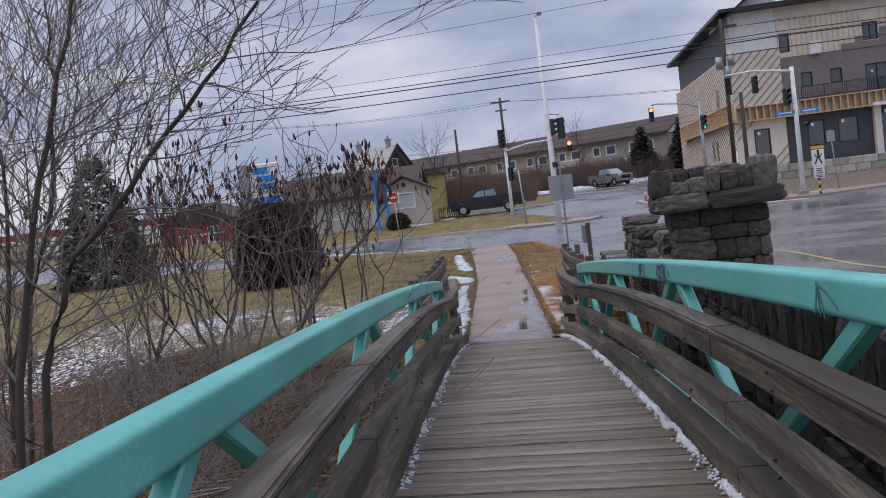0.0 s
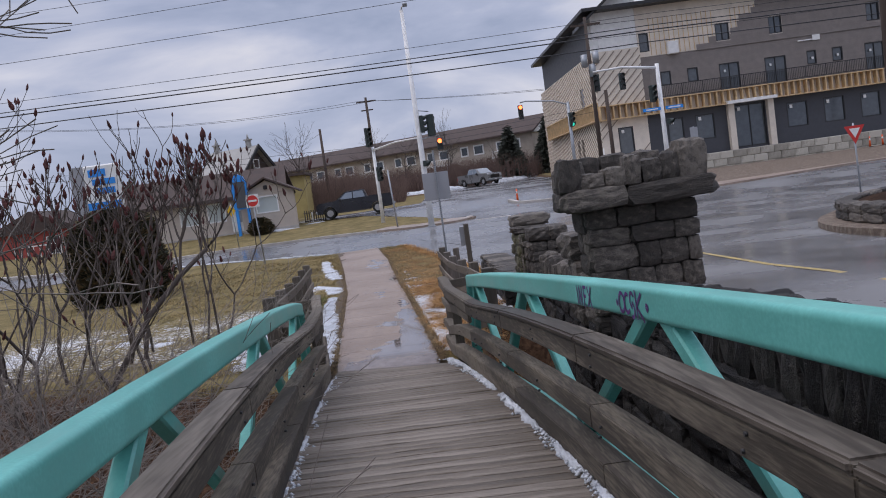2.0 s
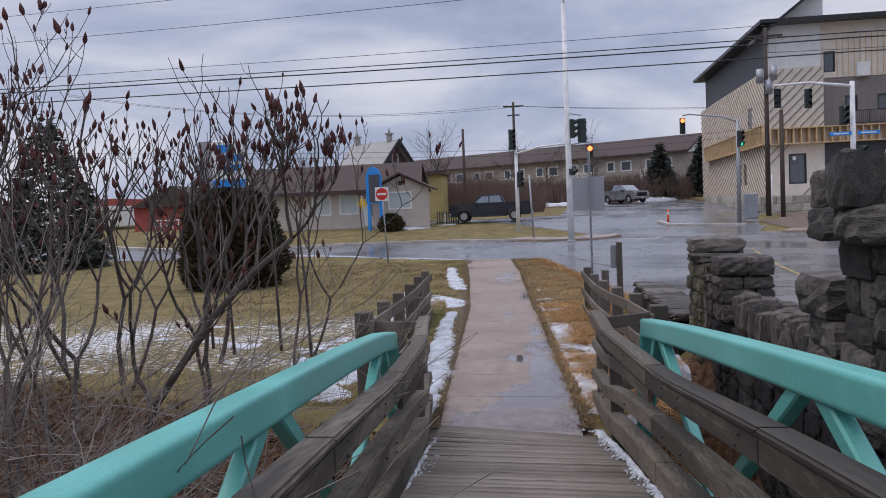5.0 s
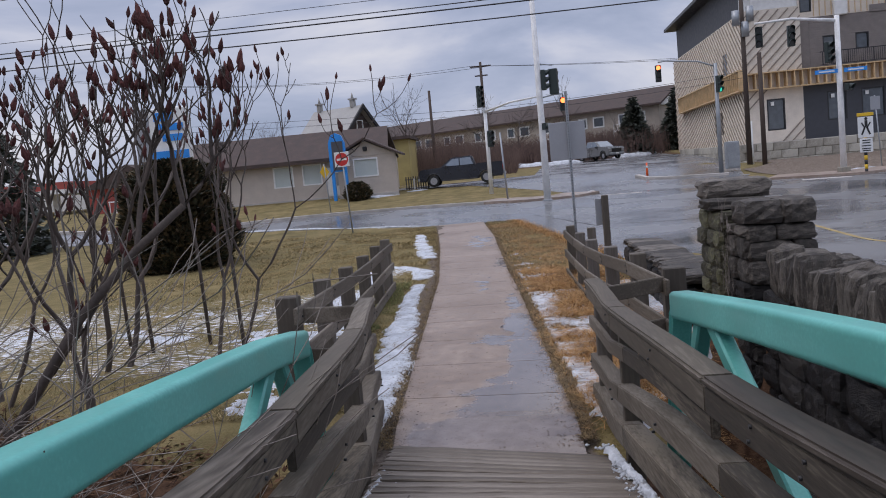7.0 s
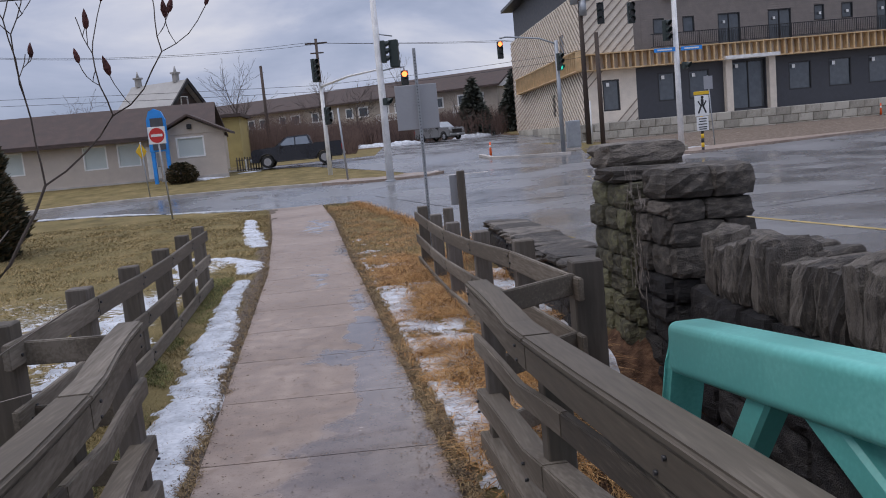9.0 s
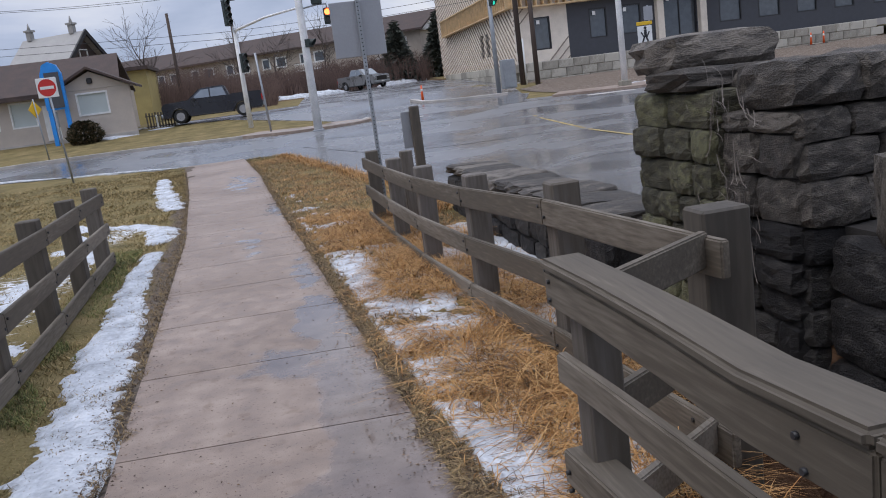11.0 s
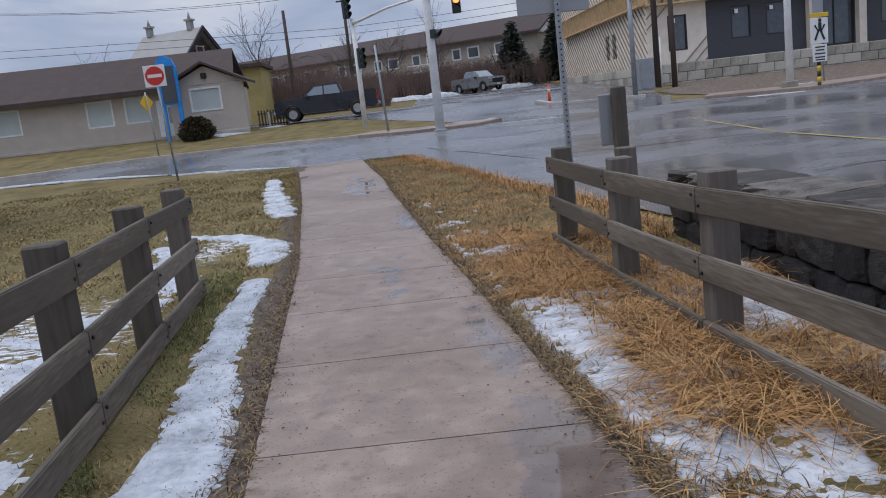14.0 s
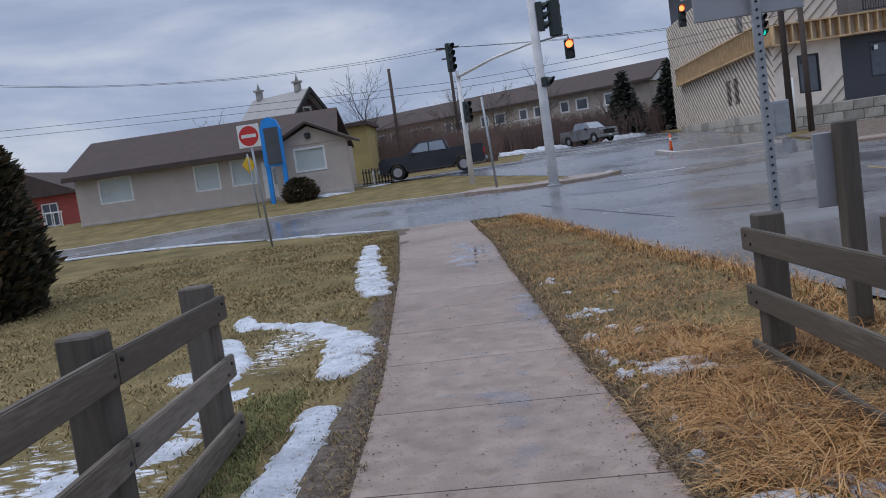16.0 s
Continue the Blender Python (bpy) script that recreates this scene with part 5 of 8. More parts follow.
# crossing sign on striped post
pw = thing("crossing_sign", "white pedestrian crossing sign on a striped post", "road sign")
sx, sy, sz = 17.95, 43.9, 0.75
for i in range(8):
    tube("post_band", [(sx, sy, sz + i * 0.22), (sx, sy, sz + (i + 1) * 0.22 - 0.001)], 0.075, M["sigyellow"] if i % 2 else M["black"], pw, 10)
part("sign_board", bevelled_box((sx, sy - 0.1, 3.0), (0.72, 0.03, 1.0), 0.01), M["white"], pw)
part("plate", bevelled_box((sx, sy - 0.1, 3.62), (0.78, 0.03, 0.16), 0.01), M["sigyellow"], pw)
bm = bmesh.new()
for x, z, w, h, r in ((0.02, 3.16, 0.13, 0.34, 0), (-0.12, 2.82, 0.08, 0.4, 22), (0.12, 2.82, 0.08, 0.4, -22), (-0.12, 3.1, 0.06, 0.3, -30), (0.14, 3.1, 0.06, 0.3, 30)):
    add_box(bm, (0, 0, 0), (w, 0.01, h), pose(sx + x, sy - 0.124, z, 0, r, 0))
c0 = Vector((sx + 0.02, sy - 0.127, 3.41))
bm.faces.new([bm.verts.new(c0 + Vector((0.075 * math.cos(k * math.pi / 6), 0, 0.075 * math.sin(k * math.pi / 6)))) for k in range(12)])
part("walking_figure", bm, M["black"], pw, "black pictogram")
part("lower_plate", bevelled_box((sx, sy - 0.1, 2.12), (0.6, 0.03, 0.68), 0.01), M["white"], pw)
bm = bmesh.new()
for z, w in ((2.36, 0.4), (2.24, 0.36), (2.1, 0.44), (1.96, 0.42), (1.86, 0.38)):
    add_box(bm, (sx, sy - 0.12, z), (w, 0.008, 0.05))
part("lettering", bm, M["black"], pw)

pe = thing("signal_pole", "grey signal pole with curved arm on the far corner", "traffic signal", "traffic signals at the junction")
tube("pole", [(13.4, 54, 1.0), (13.4, 54, 7.9)], [0.14, 0.11], M["galv"], pe, 10)
tube("mast_arm", [(13.4, 54, 7.7), (12.4, 54, 8.1), (10.4, 54, 8.35), (9.98, 54, 8.3)], 0.05, M["galv"], pe)
signal_head(pe, (9.95, 53.95, 7.6), 0, ("red", 0), 3)
signal_head(pe, (13.5, 53.8, 6.6), 30, ("green", 2), 3)

pp = thing("utility_pole", "tall brown utility pole with transformer and wires", "utility pole", "utility poles along the street")
tube("pole", [(17.0, 61, 1.2), (17.0, 61, 15.0)], [0.19, 0.13], M["wpole"], pp, 10)
bm = bmesh.new()
add_box(bm, (17.0, 61, 14.4), (2.4, 0.12, 0.14))
part("crossarm", bm, M["wpole"], pp)
for dx, dz in ((-0.5, 11.0), (0.45, 11.2), (0.1, 10.2)):
    tube("transformer", [(17.0 + dx, 60.7, dz), (17.0 + dx, 60.7, dz + 1.0)], 0.26, M["galv"], pp, 12)
tube("guard", [(17.2, 60.85, 1.4), (17.2, 60.85, 4.4)], 0.06, M["white"], pp)
pq = thing("utility_pole", "short bare brown timber pole", "utility pole", "utility poles along the street")
tube("pole", [(17.9, 60.6, 1.2), (17.9, 60.6, 9.0)], [0.17, 0.14], M["wpole"], pq, 10)
cab = thing("control_cabinet", "grey traffic control cabinet on the corner", "cabinet")
part("body", bevelled_box((14.4, 55.2, 2.2), (0.8, 0.6, 1.7), 0.03), M["galv"], cab)
part("door", bevelled_box((14.4, 54.88, 2.2), (0.66, 0.04, 1.5), 0.01), M["galv"], cab)

for (x, y, h, arm) in ((-3.9, 118, 14.6, True), (-7.3, 80, 8.5, False)):
    u = thing("utility_pole", "weathered brown timber utility pole", "utility pole", "utility poles along the street")
    g = ground_z(x, y)
    tube("pole", [(x, y, g - 0.2), (x, y, g + h)], [0.24, 0.18] if arm else [0.17, 0.12], M["wpole"], u, 8)
    if arm:
        bm = bmesh.new()
        add_box(bm, (x, y, g + h - 0.6), (3.0, 0.16, 0.2))
        add_box(bm, (x, y, g + h - 1.9), (1.8, 0.14, 0.18))
        part("crossarm", bm, M["wpole"], u)


def wire(spans, r=0.018):
    """One cable through its supports, each span (from, to, sag)."""
    pts = []
    for a, b, sag in spans:
        for i in range(13):
            t = i / 12
            p = Vector(a).lerp(Vector(b), t)
            p.z -= sag * 4 * t * (1 - t)
            if not pts or (p - pts[-1]).length > 0.01:
                pts.append(p)
    return tagged(tube("overhead_wire", pts, r, M["black"], None, 5), "black overhead cable strung across the street", "cable", "overhead wires")


# blue sign on the lawn, no-entry sign, yellow diamond
bs = thing("blue_sign", "blue framed lawn sign with a dark panel", "sign")
bz = 1.55
for x in (-12.1, -11.2):
    bm = bmesh.new()
    add_box(bm, (x, 58.0, bz + 1.5), (0.22, 0.22, 3.4 if x < -12 else 1.6))
    part("leg", bm, M["blue"], bs)
bm = bmesh.new()
quad_prism(bm, [(-12.25, 3.5), (-11.1, 3.5), (-11.1, 5.5), (-11.3, 6.0), (-11.7, 6.2), (-12.05, 6.05), (-12.25, 5.5)], 57.85, 58.15)
part("frame", bm, M["blue"], bs)
bm = bmesh.new()
add_box(bm, (-11.62, 57.82, 4.6), (0.78, 0.06, 2.0))
part("panel", bm, M["slate"], bs)

ne = thing("no_entry_sign", "red and white no-entry sign on a leaning steel post", "road sign")
tube("post", [(-6.55, 37.65, 0.3), (-6.72, 37.6, 3.95)], 0.035, M["galv"], ne)
part("sign_board", bevelled_box((-6.7, 37.54, 3.62), (0.66, 0.02, 0.66), 0.006), M["white"], ne)
bm = bmesh.new()
bm.faces.new([bm.verts.new((-6.7 + 0.29 * math.cos(k * math.pi / 16), 37.526, 3.62 + 0.29 * math.sin(k * math.pi / 16))) for k in range(32)])
part("red_disc", bm, M["signred"], ne)
bm = bmesh.new()
add_box(bm, (-6.7, 37.522, 3.62), (0.44, 0.004, 0.1))
part("bar", bm, M["white"], ne)
yd = thing("warning_sign", "narrow yellow warning sign seen edge-on", "road sign")
tube("post", [(-10.6, 50.2, 0.8), (-10.75, 50.2, 3.9)], 0.035, M["galv"], yd)
part("sign_board", bevelled_box((-10.75, 50.2, 3.4), (0.6, 0.02, 0.6), 0.005, pose(-10.75, 50.2, 3.4, 0, 0, 62) @ pose(0, 0, 0, 0, 45, 0) @ Matrix.Translation((10.75, -50.2, -3.4))), M["sigyellow"], yd)

# back of a road sign and short timber post by the fence end
sb = thing("road_sign", "large blank grey sign back on a perforated steel post", "road sign")
part("post", bevelled_box((2.38, 20.48, 2.1), (0.06, 0.05, 3.9), 0.004), M["galv"], sb)
part("sign_board", bevelled_box((2.35, 20.55, 2.96), (0.8, 0.02, 0.84), 0.006), M["signgrey"], sb)
bm = bmesh.new()
for i in range(60):
    add_tube(bm, [(2.38, 20.452, 0.4 + i * 0.06), (2.38, 20.448, 0.4 + i * 0.06)], 0.011, 6)
part("hole", bm, M["black"], sb)["kind"] = "stuff"
tp = thing("marker_post", "brown timber marker post with a grey reflector plate", "post")
part("post", bevelled_box((3.1, 20.9, 0.75), (0.15, 0.15, 1.85), 0.015), M["post"], tp)
part("plate", bevelled_box((3.0, 20.99, 1.3), (0.24, 0.02, 0.6), 0.008), M["signgrey"], tp)

# big pylon sign behind the hedge
py = thing("pylon_sign", "tall pylon sign with blue and white panel", "sign")
bm = bmesh.new()
add_box(bm, (-13.0, 32.1, 2.9), (0.6, 0.45, 6.2))
part("column", bm, M["signgrey"], py)
part("panel", bevelled_box((-11.95, 32.0, 5.0), (1.5, 0.35, 2.0), 0.05), M["white"], py)
bm = bmesh.new()
add_box(bm, (-11.95, 31.81, 4.2), (1.45, 0.04, 0.32))
for i, (x, z, w, h) in enumerate(((-12.1, 5.65, 0.75, 0.32), (-11.85, 5.25, 1.0, 0.26), (-11.8, 4.85, 0.8, 0.26))):
    add_box(bm, (x, 31.81, z), (w, 0.04, h))
part("lettering", bm, M["blue"], py)

# traffic island with stone kerb
isl = thing("traffic_island", "raised traffic island ringed by dark stone blocks", "traffic island")
IC = (17.6, 15.0)


def island_point(a, k):
    return (IC[0] + (6.6 * math.cos(a) * k + 2.6 * math.sin(a) * k), IC[1] + 9.5 * math.sin(a) * k + 1.2 * math.cos(a) * k)


bm = bmesh.new()
n = 64
outer = [bm.verts.new((*island_point(2 * math.pi * i / n, 1.0), ground_z(*island_point(2 * math.pi * i / n, 1.0)) + 0.16)) for i in range(n)]
low = [bm.verts.new((v.co.x, v.co.y, v.co.z - 0.3)) for v in outer]
bm.faces.new(outer)
for i in range(n):
    bm.faces.new((low[i], low[(i + 1) % n], outer[(i + 1) % n], outer[i]))
part("kerb", bm, M["gravel"], isl, "worn brownish concrete apron")
for i in range(46):
    a = 2 * math.pi * i / 46
    p = island_point(a, 0.88)
    q = island_point(a + 0.01, 0.88)
    turn = math.degrees(math.atan2(q[1] - p[1], q[0] - p[0]))
    for r in range(2):
        stone(isl, (p[0], p[1], ground_z(*p) + 0.26 + r * 0.22), (1.05, 0.42, 0.22), turn)
bm = bmesh.new()
rings = []
for k in (0.86, 0.7, 0.52, 0.34, 0.17, 0.02):
    ring = []
    for i in range(n):
        p = island_point(2 * math.pi * i / n, k)
        rise = 0.9 * smooth((0.86 - k) / 0.6) + 0.12 * noise.noise((p[0] * 0.7, p[1] * 0.7, 4))
        ring.append(bm.verts.new((*p, ground_z(*p) + 0.46 + rise)))
    rings.append(ring)
for q, r in zip(rings, rings[1:]):
    for i in range(n):
        bm.faces.new((q[i], q[(i + 1) % n], r[(i + 1) % n], r[i]))
bm.faces.new(rings[-1])
part("soil", bm, M["brush"], isl, "brown dead growth on a low mound", True)
iu = thing("utility_pole", "dark brown timber utility pole on the island", "utility pole", "utility poles along the street")
tube("pole", [(13.95, 15.9, 0.9), (14.1, 15.9, 13.0)], [0.2, 0.17], M["wpole"], iu, 10)
ys_ = thing("yield_sign", "red and white yield sign on a steel post", "road sign")
tube("post", [(18.6, 26.2, 0.3), (18.55, 26.2, 3.2)], 0.035, M["galv"], ys_)
bm = bmesh.new()
quad_prism(bm, [(18.15, 3.1), (18.95, 3.1), (18.55, 2.4)], 26.13, 26.15)
part("sign_board", bm, M["signred"], ys_)
bm = bmesh.new()
quad_prism(bm, [(18.34, 3.0), (18.76, 3.0), (18.55, 2.63)], 26.118, 26.128)
part("white_face", bm, M["white"], ys_)
yp = thing("bollard", "yellow painted steel bollard pipe", "bollard")
tube("pipe", [(19.6, 25.6, 0.3), (19.6, 25.6, 2.8)], 0.06, M["sigyellow"], yp)
tube("pipe", [(19.6, 25.6, 2.75), (20.3, 25.9, 2.8)], 0.06, M["sigyellow"], yp)

M["orange"] = mat("orange_plastic", (0.85, 0.12, 0.02), 0.5, var=0.1)
for x, y in ((9.1, 55.5), (41.2, 64.6), (42.5, 64.9), (19.9, 69.0)):
    co = thing("traffic_cone", "orange plastic traffic marker on a black base", "traffic cone", "orange markers")
    g = ground_z(x, y) + 0.01
    tube("cone", [(x, y, g + 0.05), (x, y, g + 0.95)], [0.09, 0.05], M["orange"], co, 10)
    part("base", bevelled_box((x, y, g + 0.03), (0.4, 0.4, 0.06), 0.01), M["black"], co)
    tube("band", [(x, y, g + 0.6), (x, y, g + 0.75)], [0.066, 0.061], M["white"], co, 10)

# site board and small road sign before the unfinished building
st = thing("site_board", "white building-site board with blue panels on timber posts", "sign")
for x in (36.0, 37.9):
    tube("post", [(x, 48.06, ground_z(x, 48) - 0.1), (x, 48.06, 4.1)], 0.05, M["lumber"], st)
part("board", bevelled_box((36.95, 48, 3.5), (2.3, 0.04, 1.35), 0.01), M["white"], st)
bm = bmesh.new()
for x, z, w, h in ((36.3, 3.85, 0.3, 0.36), (36.75, 3.72, 0.3, 0.3), (37.3, 3.4, 0.7, 0.1), (37.3, 3.2, 0.6, 0.08), (36.4, 3.15, 0.5, 0.08)):
    add_box(bm, (x, 47.975, z), (w, 0.012, h))
part("panel", bm, M["slate"], st, "dark blue panels and bars")
rs = thing("road_sign", "small grey sign back on a thin steel post", "road sign")
tube("post", [(20.4, 48, ground_z(20.4, 48) - 0.1), (20.15, 48, 4.7)], 0.035, M["galv"], rs)
part("sign_board", bevelled_box((20.15, 47.95, 4.3), (0.5, 0.02, 0.7), 0.006), M["signgrey"], rs)

# corner island kerbs and paint
def strip(name, pts, width, lift, material, label, category, thick=0.0):
    bm = bmesh.new()
    rows = []
    fine_pts = []
    for (a, b), (c, d) in zip(pts, pts[1:]):
        for i in range(8):
            fine_pts.append((a + (c - a) * i / 8, b + (d - b) * i / 8))
    fine_pts.append(pts[-1])
    for i, (x, y) in enumerate(fine_pts):
        x2, y2 = fine_pts[min(i + 1, len(fine_pts) - 1)]
        x1, y1 = fine_pts[max(i - 1, 0)]
        d = Vector((x2 - x1, y2 - y1)).normalized() * width / 2
        rows.append([bm.verts.new((x + s * d.y, y - s * d.x, ground_z(x + s * d.y, y - s * d.x) + lift)) for s in (-1, 1)])
        if thick:
            rows[-1] += [bm.verts.new((rows[-1][1].co.x, rows[-1][1].co.y, rows[-1][1].co.z - thick)), bm.verts.new((rows[-1][0].co.x, rows[-1][0].co.y, rows[-1][0].co.z - thick))]
    k = len(rows[0])
    for a, b in zip(rows, rows[1:]):
        for i in range(k if thick else 1):
            bm.faces.new((a[i], a[(i + 1) % k], b[(i + 1) % k], b[i]))
    bmesh.ops.recalc_face_normals(bm, faces=bm.faces[:])
    if not thick and sum(f.normal.z for f in bm.faces) < 0:
        bmesh.ops.reverse_faces(bm, faces=bm.faces[:])
    return tagged(part(name, bm, material), label, category, kind="structure")


strip("trim", [(7.3, -8), (7.35, 9), (7.8, 14), (8.1, 19), (8.7, 24), (9.6, 31), (10.4, 38)], 0.11, 0.018, M["yellow"], "faded yellow centre line on the road", "road marking")
strip("trim", [(-60, 65.2), (-21, 50.8), (-9.4, 48.0), (-4.5, 47.6), (-0.6, 46.1), (2.2, 45.2), (4.5, 46.4), (5.0, 48)], 0.25, 0.14, M["kerb"], "worn concrete kerb edge", "kerb", 0.2)
strip("pavement", [(-1.0, 47.4), (1.4, 45.9), (3.4, 46.0), (4.3, 47.6)], 2.2, 0.13, M["concrete"], "worn concrete and dirt street corner", "pavement", 0.15)
strip("pavement", [(14.3, 46.6), (17.5, 45.0), (24, 47), (45, 55)], 2.6, 0.13, M["concrete"], "concrete pavement along the far kerb", "pavement", 0.2)
strip("kerb", [(8.6, 56.5), (9.0, 54.6), (10.5, 53.6), (13.5, 52.6)], 0.3, 0.14, M["kerb"], "curved concrete kerb", "kerb", 0.2)

for k, pts in enumerate(([(2.5, 40.5), (4.2, 39.6), (6.5, 40.2), (9.0, 39.2)], [(3.5, 33), (6, 31.5), (9, 30.5)], [(6, 22), (9.5, 21), (13, 22.5)], [(4.0, 43), (6.5, 42), (9.5, 43.2), (13, 42.4)], [(1.5, 38.6), (2.6, 36), (4.2, 31)])):
    strip("trim", pts, 0.07, 0.016, M["black"], "dark tar-sealed crack in the asphalt", "road crack")
for pts in ([(5.0, 44.9), (7.2, 44.6)], [(14.8, 43.6), (17.0, 43.2)], [(19.5, 44.4), (22.5, 45.4)]):
    strip("trim", pts, 0.5, 0.017, M["kerb"], "worn pale crosswalk paint", "road marking")

# dark picket fence beside the bungalow
pf = thing("picket_fence", "short dark timber fence with white end posts beside the bungalow", "fence")
for k in range(10):
    part("picket", bevelled_box((-7.5 + 0.18 * k, 61.4, 2.15), (0.09, 0.03, 1.15 - 0.04 * (k % 3)), 0.006), M["post"], pf)
for z in (1.85, 2.5):
    part("rail", bevelled_box((-6.7, 61.44, z), (1.8, 0.05, 0.08), 0.006), M["post"], pf)
for x in (-6.9, -5.75):
    part("end_post", bevelled_box((x, 61.3, 2.05), (0.1, 0.1, 1.0), 0.01), M["white"], pf, "white end post")

# ---- parked pickups ----
M["navy"] = mat("dark_navy_car_paint", (0.012, 0.014, 0.022), 0.28, var=0.15, scale=1, bump=0, coat=0.35)
M["silver"] = mat("silver_grey_car_paint", (0.24, 0.245, 0.25), 0.3, metal=0.6, var=0.1, scale=1, bump=0, coat=0.5)
M["pale_car"] = mat("pale_blue_car_paint", (0.5, 0.55, 0.6), 0.3, metal=0.4, var=0.1, scale=1, bump=0, coat=0.5)
M["carglass"] = mat("dark_car_glass", (0.24, 0.27, 0.30), 0.05, metal=0.6, var=0.1, bump=0, spec=0.9)
M["tyre"] = mat("black_tyre_rubber", (0.02, 0.02, 0.02), 0.85, var=0.3)
M["rim"] = mat("alloy_rim", (0.5, 0.5, 0.52), 0.35, metal=0.8, var=0.2)
M["taillight"] = mat("red_tail_lamp", (0.5, 0.02, 0.02), 0.2, var=0.05, bump=0)
M["headlight"] = mat("clear_head_lamp", (0.7, 0.72, 0.75), 0.15, var=0.05, bump=0)


def pickup(label, at, paint):
    """Four-door pickup facing +x, wheels on z = 0."""
    root = thing("pickup_truck", label, "pickup truck", "parked pickups", at=at)
    def slab(name, outline, w0, w1, z_split, material, parent=root, r=0.05):
        bm = bmesh.new()
        a = [bm.verts.new((x, -(w0 if z < z_split else w1) / 2, z)) for x, z in outline]
        b = [bm.verts.new((x, (w0 if z < z_split else w1) / 2, z)) for x, z in outline]
        n = len(outline)
        bm.faces.new(a)
        bm.faces.new(b[::-1])
        for i in range(n):
            bm.faces.new((a[(i + 1) % n], a[i], b[i], b[(i + 1) % n]))
        bmesh.ops.recalc_face_normals(bm, faces=bm.faces[:])
        if r:
            bmesh.ops.bevel(bm, geom=bm.edges[:], offset=r, segments=2, affect="EDGES")
        return part(name, bm, material, parent)
    def arch(cx):
        return [(cx + 0.47 * math.cos(a), 0.4 + 0.47 * math.sin(a)) for a in [math.pi * k / 8 for k in range(9)]]
    low = [(2.9, 0.4), (2.95, 1.05), (2.75, 1.24), (1.35, 1.32), (-1.08, 1.32), (-1.12, 1.38), (-2.92, 1.38), (-2.95, 0.6), (-2.85, 0.4)]
    low += [(x, z) for x, z in reversed(arch(-1.75))] + [(x, z) for x, z in reversed(arch(1.93))]
    slab("body", low, 1.96, 1.96, 9, paint, r=0.03)
    slab("cab", [(1.4, 1.28), (0.6, 1.92), (-0.8, 1.96), (-1.05, 1.28)], 1.9, 1.6, 1.4, paint, r=0.06)
    for s in (-1, 1):
        for pts in ([(1.12, 1.36), (0.55, 1.82), (0.1, 1.84), (0.1, 1.36)], [(0.02, 1.36), (0.02, 1.84), (-0.72, 1.86), (-0.88, 1.36)]):
            bm = bmesh.new()
            f = [bm.verts.new((x, s * ((0.95 - (z - 1.28) * 0.235) + 0.015), z)) for x, z in pts]
            bm.faces.new(f if s < 0 else f[::-1])
            part("side_window", bm, M["carglass"], root)
        part("mirror", bevelled_box((1.0, s * 1.08, 1.32), (0.14, 0.2, 0.2), 0.03), M["black"], root)
        part("head_lamp", bevelled_box((2.86, s * 0.8, 0.95), (0.16, 0.3, 0.22), 0.03), M["headlight"], root)
        part("tail_lamp", bevelled_box((-2.93, s * 0.9, 1.0), (0.08, 0.16, 0.36), 0.02), M["taillight"], root)
        for zz in (0.92,):
            part("door_handle", bevelled_box((0.2, s * 0.99, 1.08), (0.2, 0.03, 0.04), 0.01), M["black"], root)
    bm = bmesh.new()
    bm.faces.new([bm.verts.new(p) for p in ((1.38, -0.82, 1.34), (1.38, 0.82, 1.34), (0.68, 0.72, 1.89), (0.68, -0.72, 1.89))])
    part("windscreen", bm, M["carglass"], root)
    bm = bmesh.new()
    add_box(bm, (-1.98, 0, 1.39), (1.66, 1.6, 0.02))
    part("bed_floor", bm, M["black"], root)
    for cx in (1.93, -1.75):
        for s in (-1, 1):
            bm = bmesh.new()
            add_tube(bm, [(cx + 0.5 * math.cos(a), s * 0.975, 0.42 + 0.5 * math.sin(a)) for a in [math.pi * k / 10 for k in range(11)]], 0.035, 6)
            part("arch_trim", bm, M["black"], root)
    for s in (-1, 1):
        for x in (1.16, 0.06, -1.02):
            bm = bmesh.new()
            add_box(bm, (x, s * 0.981, 0.86), (0.018, 0.006, 0.84))
            part("door_seam", bm, M["black"], root)
        part("running_board", bevelled_box((0.1, s * 0.95, 0.38), (2.5, 0.2, 0.07), 0.02), M["black"], root)
    part("tailgate_handle", bevelled_box((-2.96, 0, 1.1), (0.04, 0.3, 0.08), 0.01), M["black"], root)
    part("grille", bevelled_box((2.93, 0, 0.88), (0.06, 1.2, 0.4), 0.02), M["black"], root)
    part("bumper", bevelled_box((2.95, 0, 0.55), (0.18, 1.9, 0.22), 0.05), M["galv"], root)
    part("bumper", bevelled_box((-3.0, 0, 0.6), (0.16, 1.85, 0.2), 0.05), M["galv"], root)
    part("number_plate", bevelled_box((3.05, 0, 0.56), (0.02, 0.34, 0.12), 0.004), M["white"], root)
